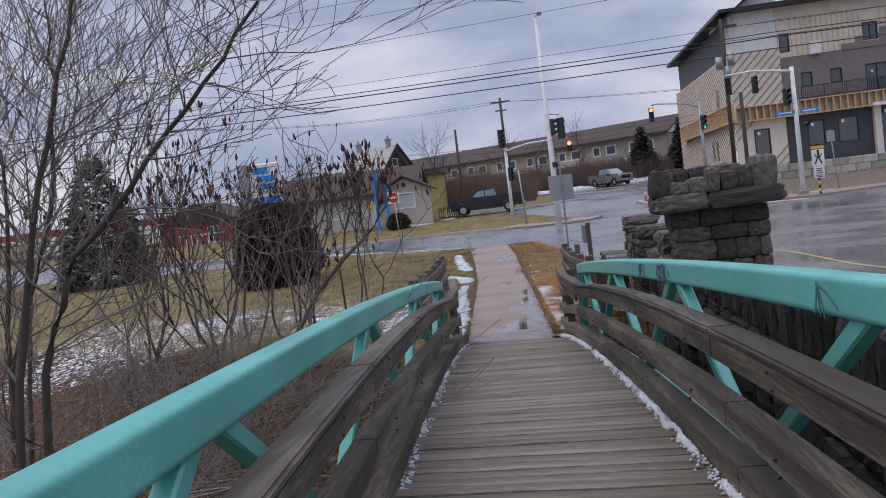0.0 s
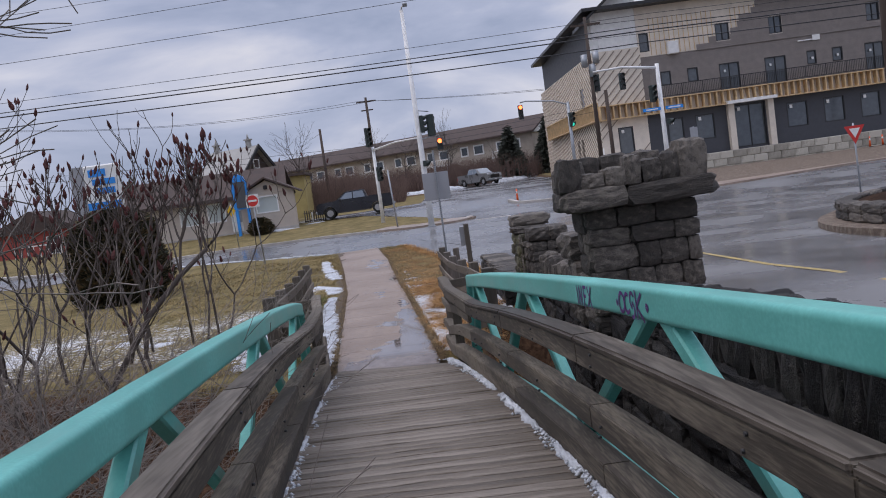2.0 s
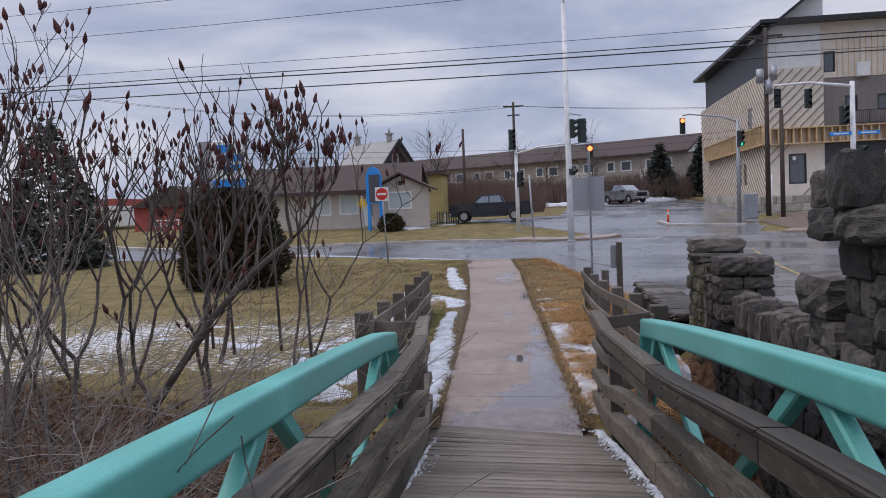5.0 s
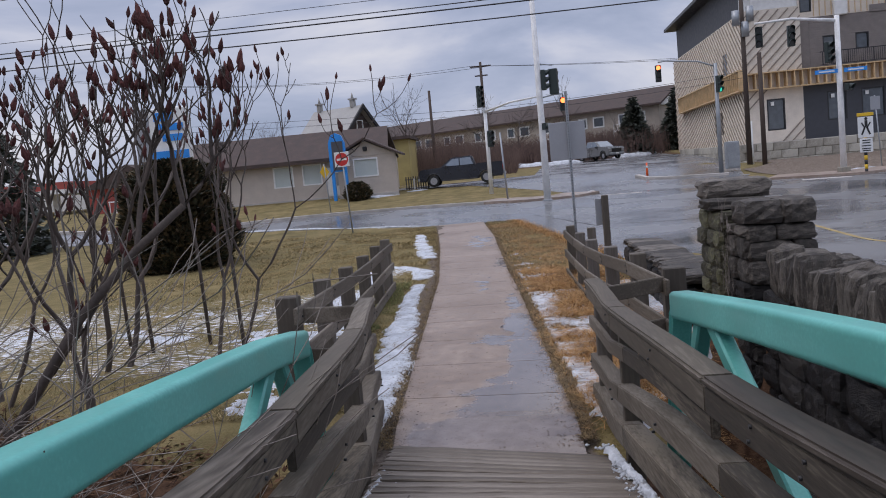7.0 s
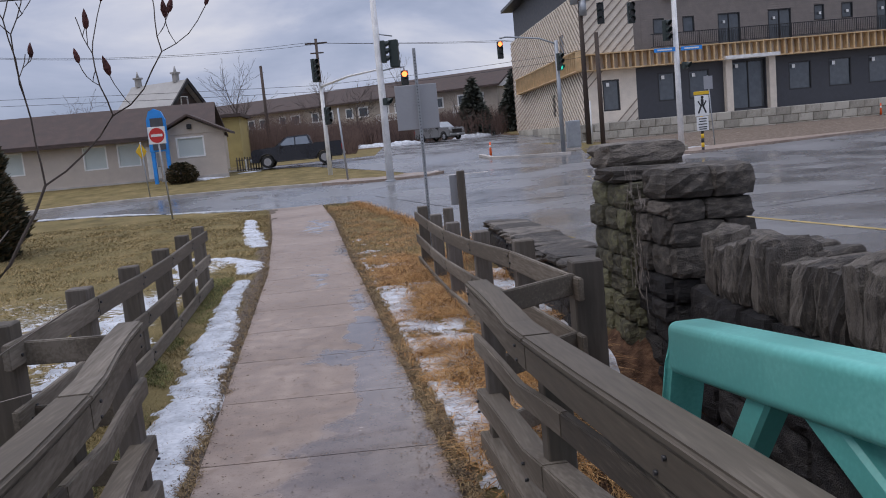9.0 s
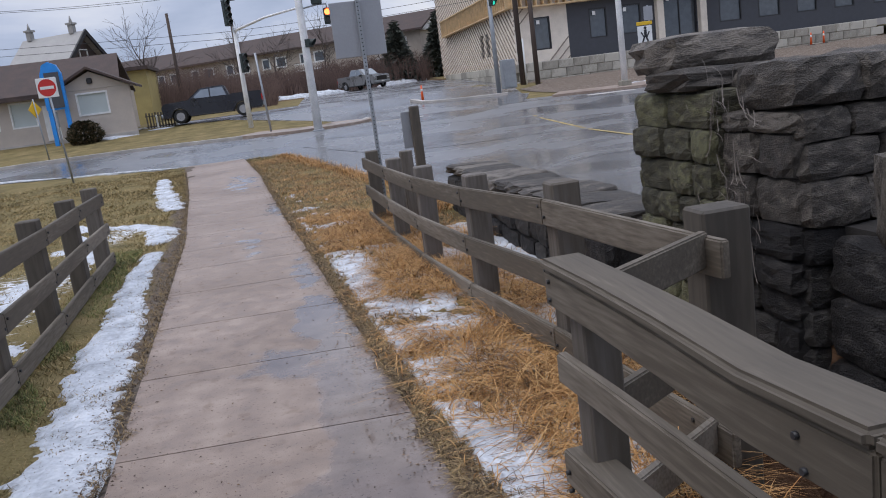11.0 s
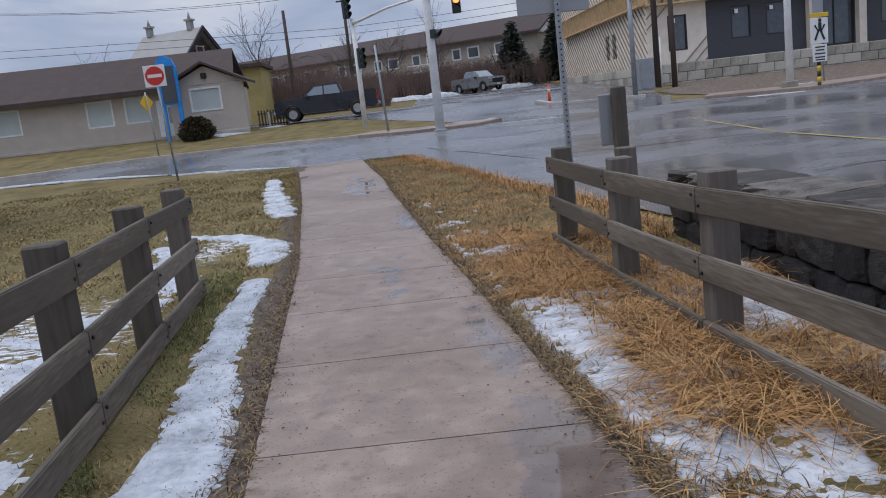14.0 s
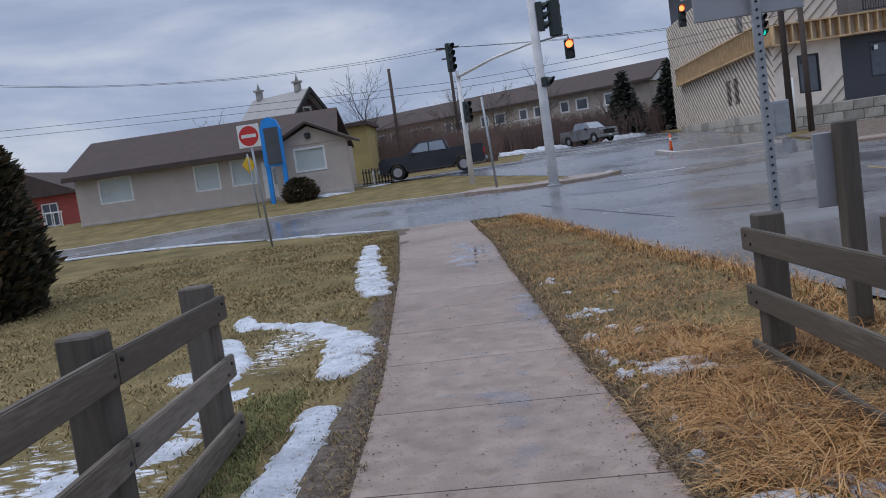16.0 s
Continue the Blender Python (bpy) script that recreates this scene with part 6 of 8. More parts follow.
    for x in (1.93, -1.75):
        for s in (-1, 1):
            bm = bmesh.new()
            prof = [(0.25, 0.11), (0.36, 0.13), (0.40, 0.09), (0.41, 0.0), (0.40, -0.09), (0.36, -0.13), (0.25, -0.11)]
            rings = [[bm.verts.new((x + r * math.cos(k * math.pi / 12), s * 0.87 + w, 0.41 + r * math.sin(k * math.pi / 12))) for k in range(24)] for r, w in prof]
            for q, p in zip(rings, rings[1:]):
                for k in range(24):
                    bm.faces.new((q[k], q[(k + 1) % 24], p[(k + 1) % 24], p[k]))
            bmesh.ops.recalc_face_normals(bm, faces=bm.faces[:])
            w = part("wheel", bm, M["tyre"], root, "", True)
            bm = bmesh.new()
            add_tube(bm, [(x, s * 0.87 + s * 0.02, 0.41), (x, s * 0.87 + s * 0.05, 0.41)], 0.25, 20)
            for k in range(6):
                a = k * math.pi / 3
                add_box(bm, (0, 0, 0.13), (0.07, 0.04, 0.24), Matrix.Translation((x, s * 0.94, 0.41)) @ Matrix.Rotation(a, 4, "Y"))
            part("rim", bm, M["rim"], w)
    return root


pickup("dark navy crew-cab pickup parked beside the bungalow", pose(-3.3, 61.2, 1.80, 0, 0, 180) @ Matrix.Scale(1.04, 4), M["navy"])
pickup("silver-grey crew-cab pickup parked uphill on the street", pose(9.6, 94.5, 2.8, 0, 0, -58) @ Matrix.Scale(1.08, 4), M["silver"])
pickup("pale blue pickup parked far up beside the building", pose(18.6, 112, 3.6, 0, 0, -60), M["pale_car"])

# ---- plants ----
M["bark"] = mat("dark_bare_bark", (0.085, 0.068, 0.058), 0.9, var=0.4, scale=3, fine=30, bump=0.4)
M["bark_pale"] = mat("pale_dead_twigs", (0.215, 0.183, 0.16), 0.9, var=0.4, scale=2, fine=20)
M["cone"] = mat("dark_red_seed_heads", (0.085, 0.028, 0.025), 0.9, var=0.5, scale=12, fine=60, bump=0.8, bump_dist=0.02, island=0.4)
M["cedar"] = mat("dark_cedar_foliage", (0.05, 0.052, 0.028), 0.9, var=0.5, scale=3, fine=12, island=0.6, other=(0.16, 0.115, 0.065))
M["spruce"] = mat("spruce_needles", (0.085, 0.095, 0.078), 0.9, var=0.4, island=0.4)
M["gold"] = mat("dry_golden_grass", (0.46, 0.222, 0.068), 0.85, var=0.78, scale=2, fine=10, island=0.9, other=(0.60, 0.36, 0.15))
M["lawnblade"] = mat("short_lawn_grass", (0.265, 0.205, 0.085), 0.9, var=0.55, scale=1.2, fine=8, island=1.0, other=(0.42, 0.31, 0.15))
M["thicket"] = mat("reddish_bare_thicket", (0.15, 0.10, 0.083), 0.95, var=0.4, scale=0.4, fine=4, island=0.6)


def branch(verts, faces, tips, rnd, p, d, r, length, depth, bend, split, shrink, up, minr=0.004, spread=1.0):
    """Grows one limb as a chain of rings, with side limbs."""
    segs = 4 if depth > 1 else 3
    sides = 6 if r > 0.035 else 4 if r > 0.012 else 3
    base = None
    pos, dire = Vector(p), Vector(d).normalized()
    for i in range(segs + 1):
        rad = max(minr, r * (1 - 0.55 * i / segs))
        a = dire.orthogonal().normalized()
        b = dire.cross(a)
        ring = []
        for k in range(sides):
            t = 2 * math.pi * k / sides
            verts.append(pos + (a * math.cos(t) + b * math.sin(t)) * rad)
            ring.append(len(verts) - 1)
        if base:
            for k in range(sides):
                faces.append((base[k], base[(k + 1) % sides], ring[(k + 1) % sides], ring[k]))
        base = ring
        if i < segs:
            if depth > 0 and i > 0:
                for _ in range(split if rnd.random() < 0.8 else 1):
                    ax = Vector((rnd.uniform(-1, 1), rnd.uniform(-1, 1), rnd.uniform(-0.3, 0.8)))
                    nd = (dire + ax.normalized() * rnd.uniform(0.55, 1.0) * spread).normalized()
                    nd.z += up
                    branch(verts, faces, tips, rnd, pos, nd, rad * rnd.uniform(0.45, 0.7), length * shrink * rnd.uniform(0.7, 1.15), depth - 1, bend, split, shrink, up, minr, spread)
            dire = (dire + Vector((rnd.uniform(-bend, bend), rnd.uniform(-bend, bend), rnd.uniform(-bend, bend) + up * 0.4))).normalized()
            pos = pos + dire * length / segs
    if depth > 0:
        for _ in range(2):
            nd = (dire + Vector((rnd.uniform(-0.6, 0.6), rnd.uniform(-0.6, 0.6), rnd.uniform(-0.2, 0.6)))).normalized()
            branch(verts, faces, tips, rnd, pos, nd, max(minr, r * 0.42), length * shrink, depth - 1, bend, split, shrink, up, minr, spread)
    else:
        tips.append((pos, dire))


def add_cones(verts, faces, tips, rnd, chance, size):
    for p, d in tips:
        if rnd.random() > chance:
            continue
        s = size * rnd.uniform(0.7, 1.3)
        d = (d + Vector((0, 0, 0.7))).normalized()
        a = d.orthogonal().normalized()
        b = d.cross(a)
        rings = []
        for t, w in ((0, 0.1), (0.15, 0.75), (0.4, 1.0), (0.7, 0.7), (1.0, 0.08)):
            ring = []
            for k in range(6):
                q = 2 * math.pi * k / 6
                verts.append(p + d * s * t + (a * math.cos(q) + b * math.sin(q)) * s * 0.19 * w * rnd.uniform(0.75, 1.2))
                ring.append(len(verts) - 1)
            rings.append(ring)
        for r, q in zip(rings, rings[1:]):
            for k in range(6):
                faces.append((r[k], r[(k + 1) % 6], q[(k + 1) % 6], q[k]))


def fork(verts, faces, tips, rnd, p, d, r, length, level, rise=0.2):
    """Limb that curves up to the light and parts in two at its end, again and again."""
    segs, sides = 4, 6 if r > 0.03 else 4 if r > 0.012 else 3
    base, pos, dire = None, Vector(p), Vector(d).normalized()
    for i in range(segs + 1):
        rad = max(0.005, r * (1 - 0.25 * i / segs))
        a = dire.orthogonal().normalized()
        b = dire.cross(a)
        ring = []
        for k in range(sides):
            t = 2 * math.pi * k / sides
            verts.append(pos + (a * math.cos(t) + b * math.sin(t)) * rad)
            ring.append(len(verts) - 1)
        if base:
            faces.extend((base[k], base[(k + 1) % sides], ring[(k + 1) % sides], ring[k]) for k in range(sides))
        base = ring
        if i < segs:
            if level <= 3 and i and rnd.random() < 0.14:
                q = Vector((rnd.uniform(-1, 1), rnd.uniform(-1, 1), 0.3)).normalized()
                fork(verts, faces, tips, rnd, pos, dire * 0.4 + q, rad * 0.45, length * 0.45, 0, rise)
            dire = (dire + Vector((rnd.uniform(-0.22, 0.22), rnd.uniform(-0.22, 0.22), rnd.uniform(-0.1, 0.1) + rise))).normalized()
            pos = pos + dire * length / segs
    if level == 0:
        tips.append((pos, dire))
        return
    q = dire.cross(Vector((rnd.uniform(-1, 1), rnd.uniform(-1, 1), rnd.uniform(-0.4, 0.4)))).normalized()
    for k in range(3 if rnd.random() < 0.2 else 2):
        nd = dire + q * (rnd.uniform(0.5, 1.15) * (1, -1, 0.2)[k])
        fork(verts, faces, tips, rnd, pos, nd, r * rnd.uniform(0.62, 0.78), length * rnd.uniform(0.6, 0.95), level - 1, rise)


def sumac(seed, x, y, h, lean=(0, 0), stems=3):
    rnd = random.Random(seed)
    root = thing("sumac_shrub", "bare sumac shrub with dark red cone-shaped seed heads", "shrub", "sumac shrubs on the bank")
    v, f, tips = [], [], []
    g = ground_z(x, y) - 0.1
    for k in range(stems):
        d = Vector((rnd.uniform(-0.45, 0.45) + lean[0], rnd.uniform(-0.4, 0.4) + lean[1], 1))
        fork(v, f, tips, rnd, (x + rnd.uniform(-0.35, 0.35), y + rnd.uniform(-0.35, 0.35), g), d, 0.042 * rnd.uniform(0.7, 1.2), h * rnd.uniform(0.25, 0.32), 4)
    mesh_part("trunk", v, f, M["bark"], root, smoothed=True)
    v, f = [], []
    add_cones(v, f, tips, rnd, 0.45, 0.155)
    mesh_part("seed_head", v, f, M["cone"], root, "clustered dark red seed heads")["kind"] = "stuff"
    return root


def split_limbs(v, f, cut):
    """Parts a limb mesh into thick and thin pieces by the width of each face."""
    thick, thin = [], []
    for q in f:
        w = (Vector(v[q[0]]) - Vector(v[q[1]])).length
        (thick if w > cut else thin).append(q)
    out = []
    for fs in (thick, thin):
        used = sorted({i for q in fs for i in q})
        ix = {i: k for k, i in enumerate(used)}
        out.append(([v[i] for i in used], [tuple(ix[i] for i in q) for q in fs]))
    return out


def bare_tree(seed, x, y, h, r, lean=(0, 0), depth=3, label="bare leafless tree with fine spreading twigs", split=2, name="bare_tree", material="bark", up=0.06):
    rnd = random.Random(seed)
    root = thing(name, label, "tree", "bare trees")
    v, f, tips = [], [], []
    g = ground_z(x, y) - 0.15
    branch(v, f, tips, rnd, (x, y, g), (lean[0], lean[1], 1), r, h * 0.55, depth, 0.3, split, 0.57, up, 0.004 if h < 9 else 0.012, 1.6)
    (tv_, tf_), (wv_, wf_) = split_limbs(v, f, r * 0.32)
    mesh_part("trunk", tv_, tf_, M[material], root, smoothed=True)
    mesh_part("twig", wv_, wf_, M["bark_pale"] if h < 9 else M[material], root, "fine pale twigs", smoothed=True)["kind"] = "stuff"
    return root


for i, (x, y, h, lx, ly) in enumerate(((-4.6, 13.4, 4.6, 0.35, 0), (-3.2, 13.3, 3.9, 0.1, 0.05), (-5.6, 11.9, 5.0, 0.2, 0.1), (-7.4, 13.0, 5.0, 0, 0), (-5.4, 9.6, 5.2, 0.0, 0.1), (-8.4, 11.0, 5.2, 0.1, 0), (-4.2, 7.4, 4.7, -0.15, 0.05), (-6.6, 8.2, 5.2, 0, 0), (-3.5, 10.2, 4.2, 0.0, 0))):
    sumac(300 + i, x, y, h * 1.19, (lx, ly), 2)


def leaning_sumac(seed):
    """Old sumac whose main limb leans out towards the footbridge."""
    rnd = random.Random(seed)
    root = thing("sumac_shrub", "old sumac leaning out with dark red seed heads", "shrub", "sumac shrubs on the bank")
    tube("trunk", [(-4.4, 9.5, -1.3), (-3.9, 9.6, 0.2), (-3.2, 9.9, 1.3), (-2.6, 10.1, 1.95), (-2.1, 10.2, 2.35)], [0.06, 0.055, 0.05, 0.045, 0.038], M["bark"], root, 7)
    v, f, tips = [], [], []
    for p, d, r, l, n in (((-3.25, 9.88, 1.25), (-0.1, -0.3, 1), 0.034, 0.72, 4), ((-2.6, 10.1, 1.95), (0.2, 0.3, 1), 0.032, 0.62, 4), ((-2.1, 10.2, 2.35), (0.7, 0.1, 0.5), 0.03, 0.56, 4), ((-2.1, 10.2, 2.35), (0.1, -0.3, 1), 0.03, 0.6, 4), ((-3.7, 9.7, 0.6), (0.9, 0.5, 0.6), 0.022, 0.7, 3), ((-3.9, 9.6, 0.2), (-0.8, 0.2, 1.2), 0.035, 0.9, 4)):
        fork(v, f, tips, rnd, p, d, r, l, n)
    mesh_part("limb", v, f, M["bark"], root, smoothed=True)
    v, f = [], []
    add_cones(v, f, tips, rnd, 0.6, 0.15)
    mesh_part("seed_head", v, f, M["cone"], root, "clustered dark red seed heads")["kind"] = "stuff"


leaning_sumac(350)


def limb_tree(seed, limbs, label):
    """Bare many-stemmed tree: bent main stems, each with side limbs and fine twigs."""
    rnd = random.Random(seed)
    root = thing("bare_tree", label, "tree", "bare trees")
    tw, tf_, tips = [], [], []
    for pts, r in limbs:
        pts = [Vector(p) for p in pts]
        path = []
        for p, q in zip(pts, pts[1:]):
            path += [p + (q - p) * (k / 5) + Vector([rnd.uniform(-0.025, 0.025) for _ in range(3)]) for k in range(5)]
        path.append(pts[-1])
        n = len(path) - 1
        tube("trunk", path, [max(0.008, r * (1 - 0.85 * k / n)) for k in range(n + 1)], M["bark"], root, 7)
        for k in range(4, n):
            for _ in range(2 if k > n * 0.4 else 1):
                d = (path[k + 1] - path[k]).normalized()
                side = d.cross(Vector((rnd.uniform(-1, 1), rnd.uniform(-1, 1), rnd.uniform(-0.4, 0.4)))).normalized()
                branch(tw, tf_, tips, rnd, path[k], d * 0.8 + side, max(0.006, r * (1 - 0.85 * k / n) * 0.42), rnd.uniform(0.7, 1.5), 2, 0.24, 1, 0.62, 0.06, 0.0035, 1.1)
    mesh_part("twig", tw, tf_, M["bark_pale"], root, "fine pale twigs", smoothed=True)["kind"] = "stuff"
    return root


limb_tree(401, [([(-2.9, -0.8, -1.4), (-2.55, -0.8, 1.8), (-2.1, -0.8, 3.4), (-1.6, -0.8, 4.8), (-1.3, -0.7, 6.2)], 0.042),
                ([(-2.75, -0.6, -1.4), (-2.45, -0.6, 1.8), (-2.0, -0.6, 2.75), (-1.0, -0.7, 3.65), (-0.1, -0.85, 4.5), (0.35, -0.9, 5.2)], 0.042),
                ([(-3.0, -0.5, -1.4), (-2.9, -0.4, 1.8), (-2.75, -0.3, 3.6), (-2.9, -0.3, 5.6)], 0.034)], "tall bare many-stemmed tree leaning over the stream bank")
limb_tree(402, [([(-4.4, 1.2, -1.4), (-4.1, 1.2, 1.6), (-3.3, 1.1, 3.2), (-3.0, 1.0, 4.4), (-2.9, 0.9, 5.4)], 0.05),
                ([(-4.6, 1.0, -1.4), (-4.4, 1.0, 2.0), (-3.9, 1.1, 4.0), (-3.6, 1.1, 6.0)], 0.05)], "bare tree with arching limbs on the stream bank")
limb_tree(403, [([(-6.0, 3.6, -1.4), (-5.6, 3.6, 1.4), (-5.3, 3.6, 3.0), (-5.2, 3.6, 4.4)], 0.045),
                ([(-6.2, 3.4, -1.4), (-6.4, 3.4, 1.6), (-6.4, 3.4, 4.6)], 0.045)], "slender bare tree on the stream bank")
for i, (x, y, h) in enumerate(((-4.0, 14.9, 3.4), (-3.2, 14.3, 3.0), (-4.9, 14.7, 3.2), (-5.6, 15.3, 3.2))):
    rnd = random.Random(450 + i)
    root = thing("sapling", "thin dark upright sapling stem at the lawn edge", "sapling", "saplings at the lawn edge")
    g = ground_z(x, y) - 0.1
    tube("stem", [(x, y, g), (x - 0.05, y, g + h * 0.5), (x - 0.2, y + 0.05, g + h)], [0.032, 0.026, 0.012], M["bark"], root, 6)

# far bare trees
for i, (x, y, h) in enumerate(((-12, 92, 10), (0.5, 104, 9), (6.5, 112, 10), (-3, 108, 9), (14, 108, 6), (-30, 100, 10))):
    bare_tree(500 + i, x, y, h, 0.13, (0.05, 0), 3, "far bare tree above the thicket")


def leafy(name, label, category, x, y, profile, count, leaf, seed, material, droop=0.0, squash=1.0):
    """Evergreen: trunk and a crown of many small sprays filling a profile (height, radius)."""
    rnd = random.Random(seed)
    root = thing(name, label, category)
    g = ground_z(x, y) - 0.05
    top = profile[-1][0]
    tube("trunk", [(x, y, g), (x, y, g + top * 0.9)], [0.12, 0.03], M["bark"], root, 7)
    v, f = [], []
    for _ in range(count):
        z = top * (1 - math.sqrt(rnd.random())) if profile[0][1] > 0.5 * max(p[1] for p in profile) and profile[-1][1] < 0.2 else rnd.uniform(0.02, top)
        rad = lerp_table(z, profile)
        a = rnd.uniform(0, 2 * math.pi)
        bump = 1 + 0.16 * noise.noise((math.cos(a) * 2.2, math.sin(a) * 2.2, z * 1.4 + seed))
        rr = rad * bump * 1.03 * rnd.random() ** 0.28
        c = Vector((x + rr * math.cos(a), y + rr * math.sin(a) * squash, g + z))
        out = Vector((math.cos(a), math.sin(a), 0.5 - droop + rnd.uniform(-0.5, 0.5))).normalized()
        side = out.cross(Vector((rnd.uniform(-1, 1), rnd.uniform(-1, 1), 1))).normalized()
        s = leaf * rnd.uniform(0.6, 1.4)
        n = len(v)
        v += [c - out * s * 0.4, c + side * s * 0.42, c + out * s, c - side * s * 0.42]
        f.append((n, n + 1, n + 2, n + 3))
    mesh_part("crown", v, f, M[material], root)
    return root


leafy("cedar_bush", "large rounded dark cedar bush on the lawn", "bush", -11.0, 29.6, [(0, 1.65), (0.6, 1.9), (1.8, 1.9), (2.9, 1.7), (3.5, 1.35), (3.85, 0.6)], 24000, 0.15, 1, "cedar")
leafy("round_shrub", "small rounded shrub at the foot of the blue sign", "shrub", -10.4, 57.4, [(0, 0.7), (0.5, 0.95), (1.0, 0.8), (1.3, 0.3)], 2500, 0.13, 2, "cedar")
for i, (x, y, h, r) in enumerate(((14.8, 103, 7.2, 2.4), (21.0, 109, 8.0, 2.6))):
    leafy("spruce_tree", "dark green spruce tree beside the apartment block", "tree", x, y, [(0, r), (0.3, r), (h * 0.5, r * 0.55), (h, 0.05)], 4500, 0.45, 20 + i, "spruce", 0.6)
leafy("spruce_tree", "tall greyish spruce behind the bank shrubs", "tree", -27.0, 42.0, [(0, 3.0), (0.3, 3.0), (4.5, 2.0), (9.0, 0.05)], 3000, 0.4, 25, "spruce", 0.6)

# thicket between the street and the apartments
rnd = random.Random(9)
tv, tf = [], []
for _ in range(8000):
    t = rnd.random()
    x = -34 + 52 * t + rnd.uniform(-1, 1)
    y = 96 + 9 * (1 - t) + rnd.uniform(0, 8) + max(0, (x - 4)) * 0.35
    g = ground_z(x, y)
    h = rnd.uniform(1.0, 3.7)
    dx, dy = rnd.uniform(-0.9, 0.9), rnd.uniform(-0.5, 0.5)
    w = rnd.uniform(0.02, 0.05)
    n = len(tv)
    tv += [(x - w, y, g), (x + w, y, g), (x + dx * 0.4 + w * 0.7, y + dy, g + h * 0.55), (x + dx * 0.4 - w * 0.7, y + dy, g + h * 0.55), (x + dx, y + dy, g + h)]
    tf += [(n, n + 1, n + 2, n + 3), (n + 3, n + 2, n + 4)]
    for _ in range(3):
        q = rnd.uniform(0.3, 0.9)
        bx, bz = x + dx * q, g + h * q
        ex, ez = bx + rnd.uniform(-0.9, 0.9), bz + rnd.uniform(0.2, 0.9)
        n = len(tv)
        tv += [(bx, y + dy * q, bz - 0.02), (ex, y + dy * q, ez), (bx, y + dy * q, bz + 0.04)]
        tf.append((n, n + 1, n + 2))
for _ in range(2600):
    x, y = rnd.uniform(-9.0, 0.5), rnd.uniform(76, 92)
    g = ground_z(x, y)
    h = rnd.uniform(1.0, 4.6) * (0.6 + 0.4 * smooth((-x - 1) / 4))
    dx, w = rnd.uniform(-0.8, 0.8), rnd.uniform(0.015, 0.04)
    n = len(tv)
    tv += [(x - w, y, g), (x + w, y, g), (x + dx, y, g + h)]
    tf.append((n, n + 1, n + 2))
    for _ in range(3):
        q = rnd.uniform(0.3, 0.9)
        n = len(tv)
        tv += [(x + dx * q, y, g + h * q - 0.015), (x + dx * q + rnd.uniform(-0.8, 0.8), y, g + h * q + rnd.uniform(0.2, 0.9)), (x + dx * q, y, g + h * q + 0.03)]
        tf.append((n, n + 1, n + 2))
tagged(mesh_part("thicket", tv, tf, M["thicket"]), "reddish brown bare thicket along the slope", "thicket", kind="stuff")

# undergrowth on the stream banks
uv, uf = [], []
rnd = random.Random(21)


def blade(verts, faces, p, d, h, w, rnd, curl):
    """Grass blade that rises from p, leans along d and droops the more it curls."""
    d = Vector((d[0], d[1], 0))
    side = Vector((-d.y, d.x, 0)).normalized() * w / 2 if d.length > 0 else Vector((w / 2, 0, 0))
    p = Vector(p)
    n = len(verts)
    droop = min(0.95, 0.5 * curl)
    sway = side.normalized() * rnd.uniform(-0.25, 0.25) * d.length
    for i in range(5):
        t = i / 4
        c = p + d * (t ** 1.6 * curl) + sway * t * t + Vector((0, 0, h * (1.6 * t - (0.6 + droop) * t * t)))
        if i < 4:
            verts.extend((c - side * (1 - 0.6 * t), c + side * (1 - 0.6 * t)))
        else:
            verts.append(c)
    faces.extend(((n, n + 1, n + 3, n + 2), (n + 2, n + 3, n + 5, n + 4), (n + 4, n + 5, n + 7, n + 6), (n + 6, n + 7, n + 8)))


for _ in range(26000):
    x, y = rnd.uniform(-9, 3.7), rnd.uniform(-5, 13)
    if abs(x - axis_x(y)) < 1.05 or x > 2 or ground_z(x, y) > -0.12:
        continue
    a = rnd.uniform(0, 6.3)
    blade(uv, uf, (x, y, ground_z(x, y) - 0.03), (math.cos(a) * 0.5, math.sin(a) * 0.5), rnd.uniform(0.06, 0.3) * (1.6 if noise.noise((x * 0.9, y * 0.9, 2)) > 0.15 else 1), 0.012, rnd, rnd.uniform(0.6, 1.5))
tagged(mesh_part("undergrowth", uv, uf, M["brush"]), "reddish brown dead undergrowth on the stream bank", "undergrowth", kind="stuff")
bv, bf = [], []
for _ in range(24000):
    x, y = rnd.uniform(-8, 0.6), rnd.uniform(-4, 13)
    if x > axis_x(y) - 1.25 or ground_z(x, y) > -0.1:
        continue
    size, an, z = rnd.uniform(0.02, 0.055), rnd.uniform(0, 6.3), ground_z(x, y) + rnd.uniform(0.0, 0.06)
    c, q = Vector((x, y, z)), Vector((math.cos(an), math.sin(an), rnd.uniform(-0.4, 0.4))) * size
    w = Vector((-math.sin(an), math.cos(an), rnd.uniform(-0.5, 0.5))) * size * 0.6
    n = len(bv)
    bv += [c - q, c + w, c + q, c - w]
    bf.append((n, n + 1, n + 2, n + 3))
tagged(mesh_part("fallen_leaves", bv, bf, M["brush"]), "reddish brown fallen leaves covering the stream bank", "leaf litter", kind="stuff")
tv, tf, tips = [], [], []
for _ in range(120):
    x, y = rnd.uniform(-8.5, 0.6), rnd.uniform(-3.5, 11.5)
    if x > axis_x(y) - 2.3 or y > 10.2:
        continue
    branch(tv, tf, tips, rnd, (x, y, ground_z(x, y) - 0.05), (rnd.uniform(-0.7, 0.7), rnd.uniform(-0.7, 0.7), 0.7), 0.009, rnd.uniform(0.5, 1.1), 1, 0.2, 1, 0.7, 0.05, 0.003)
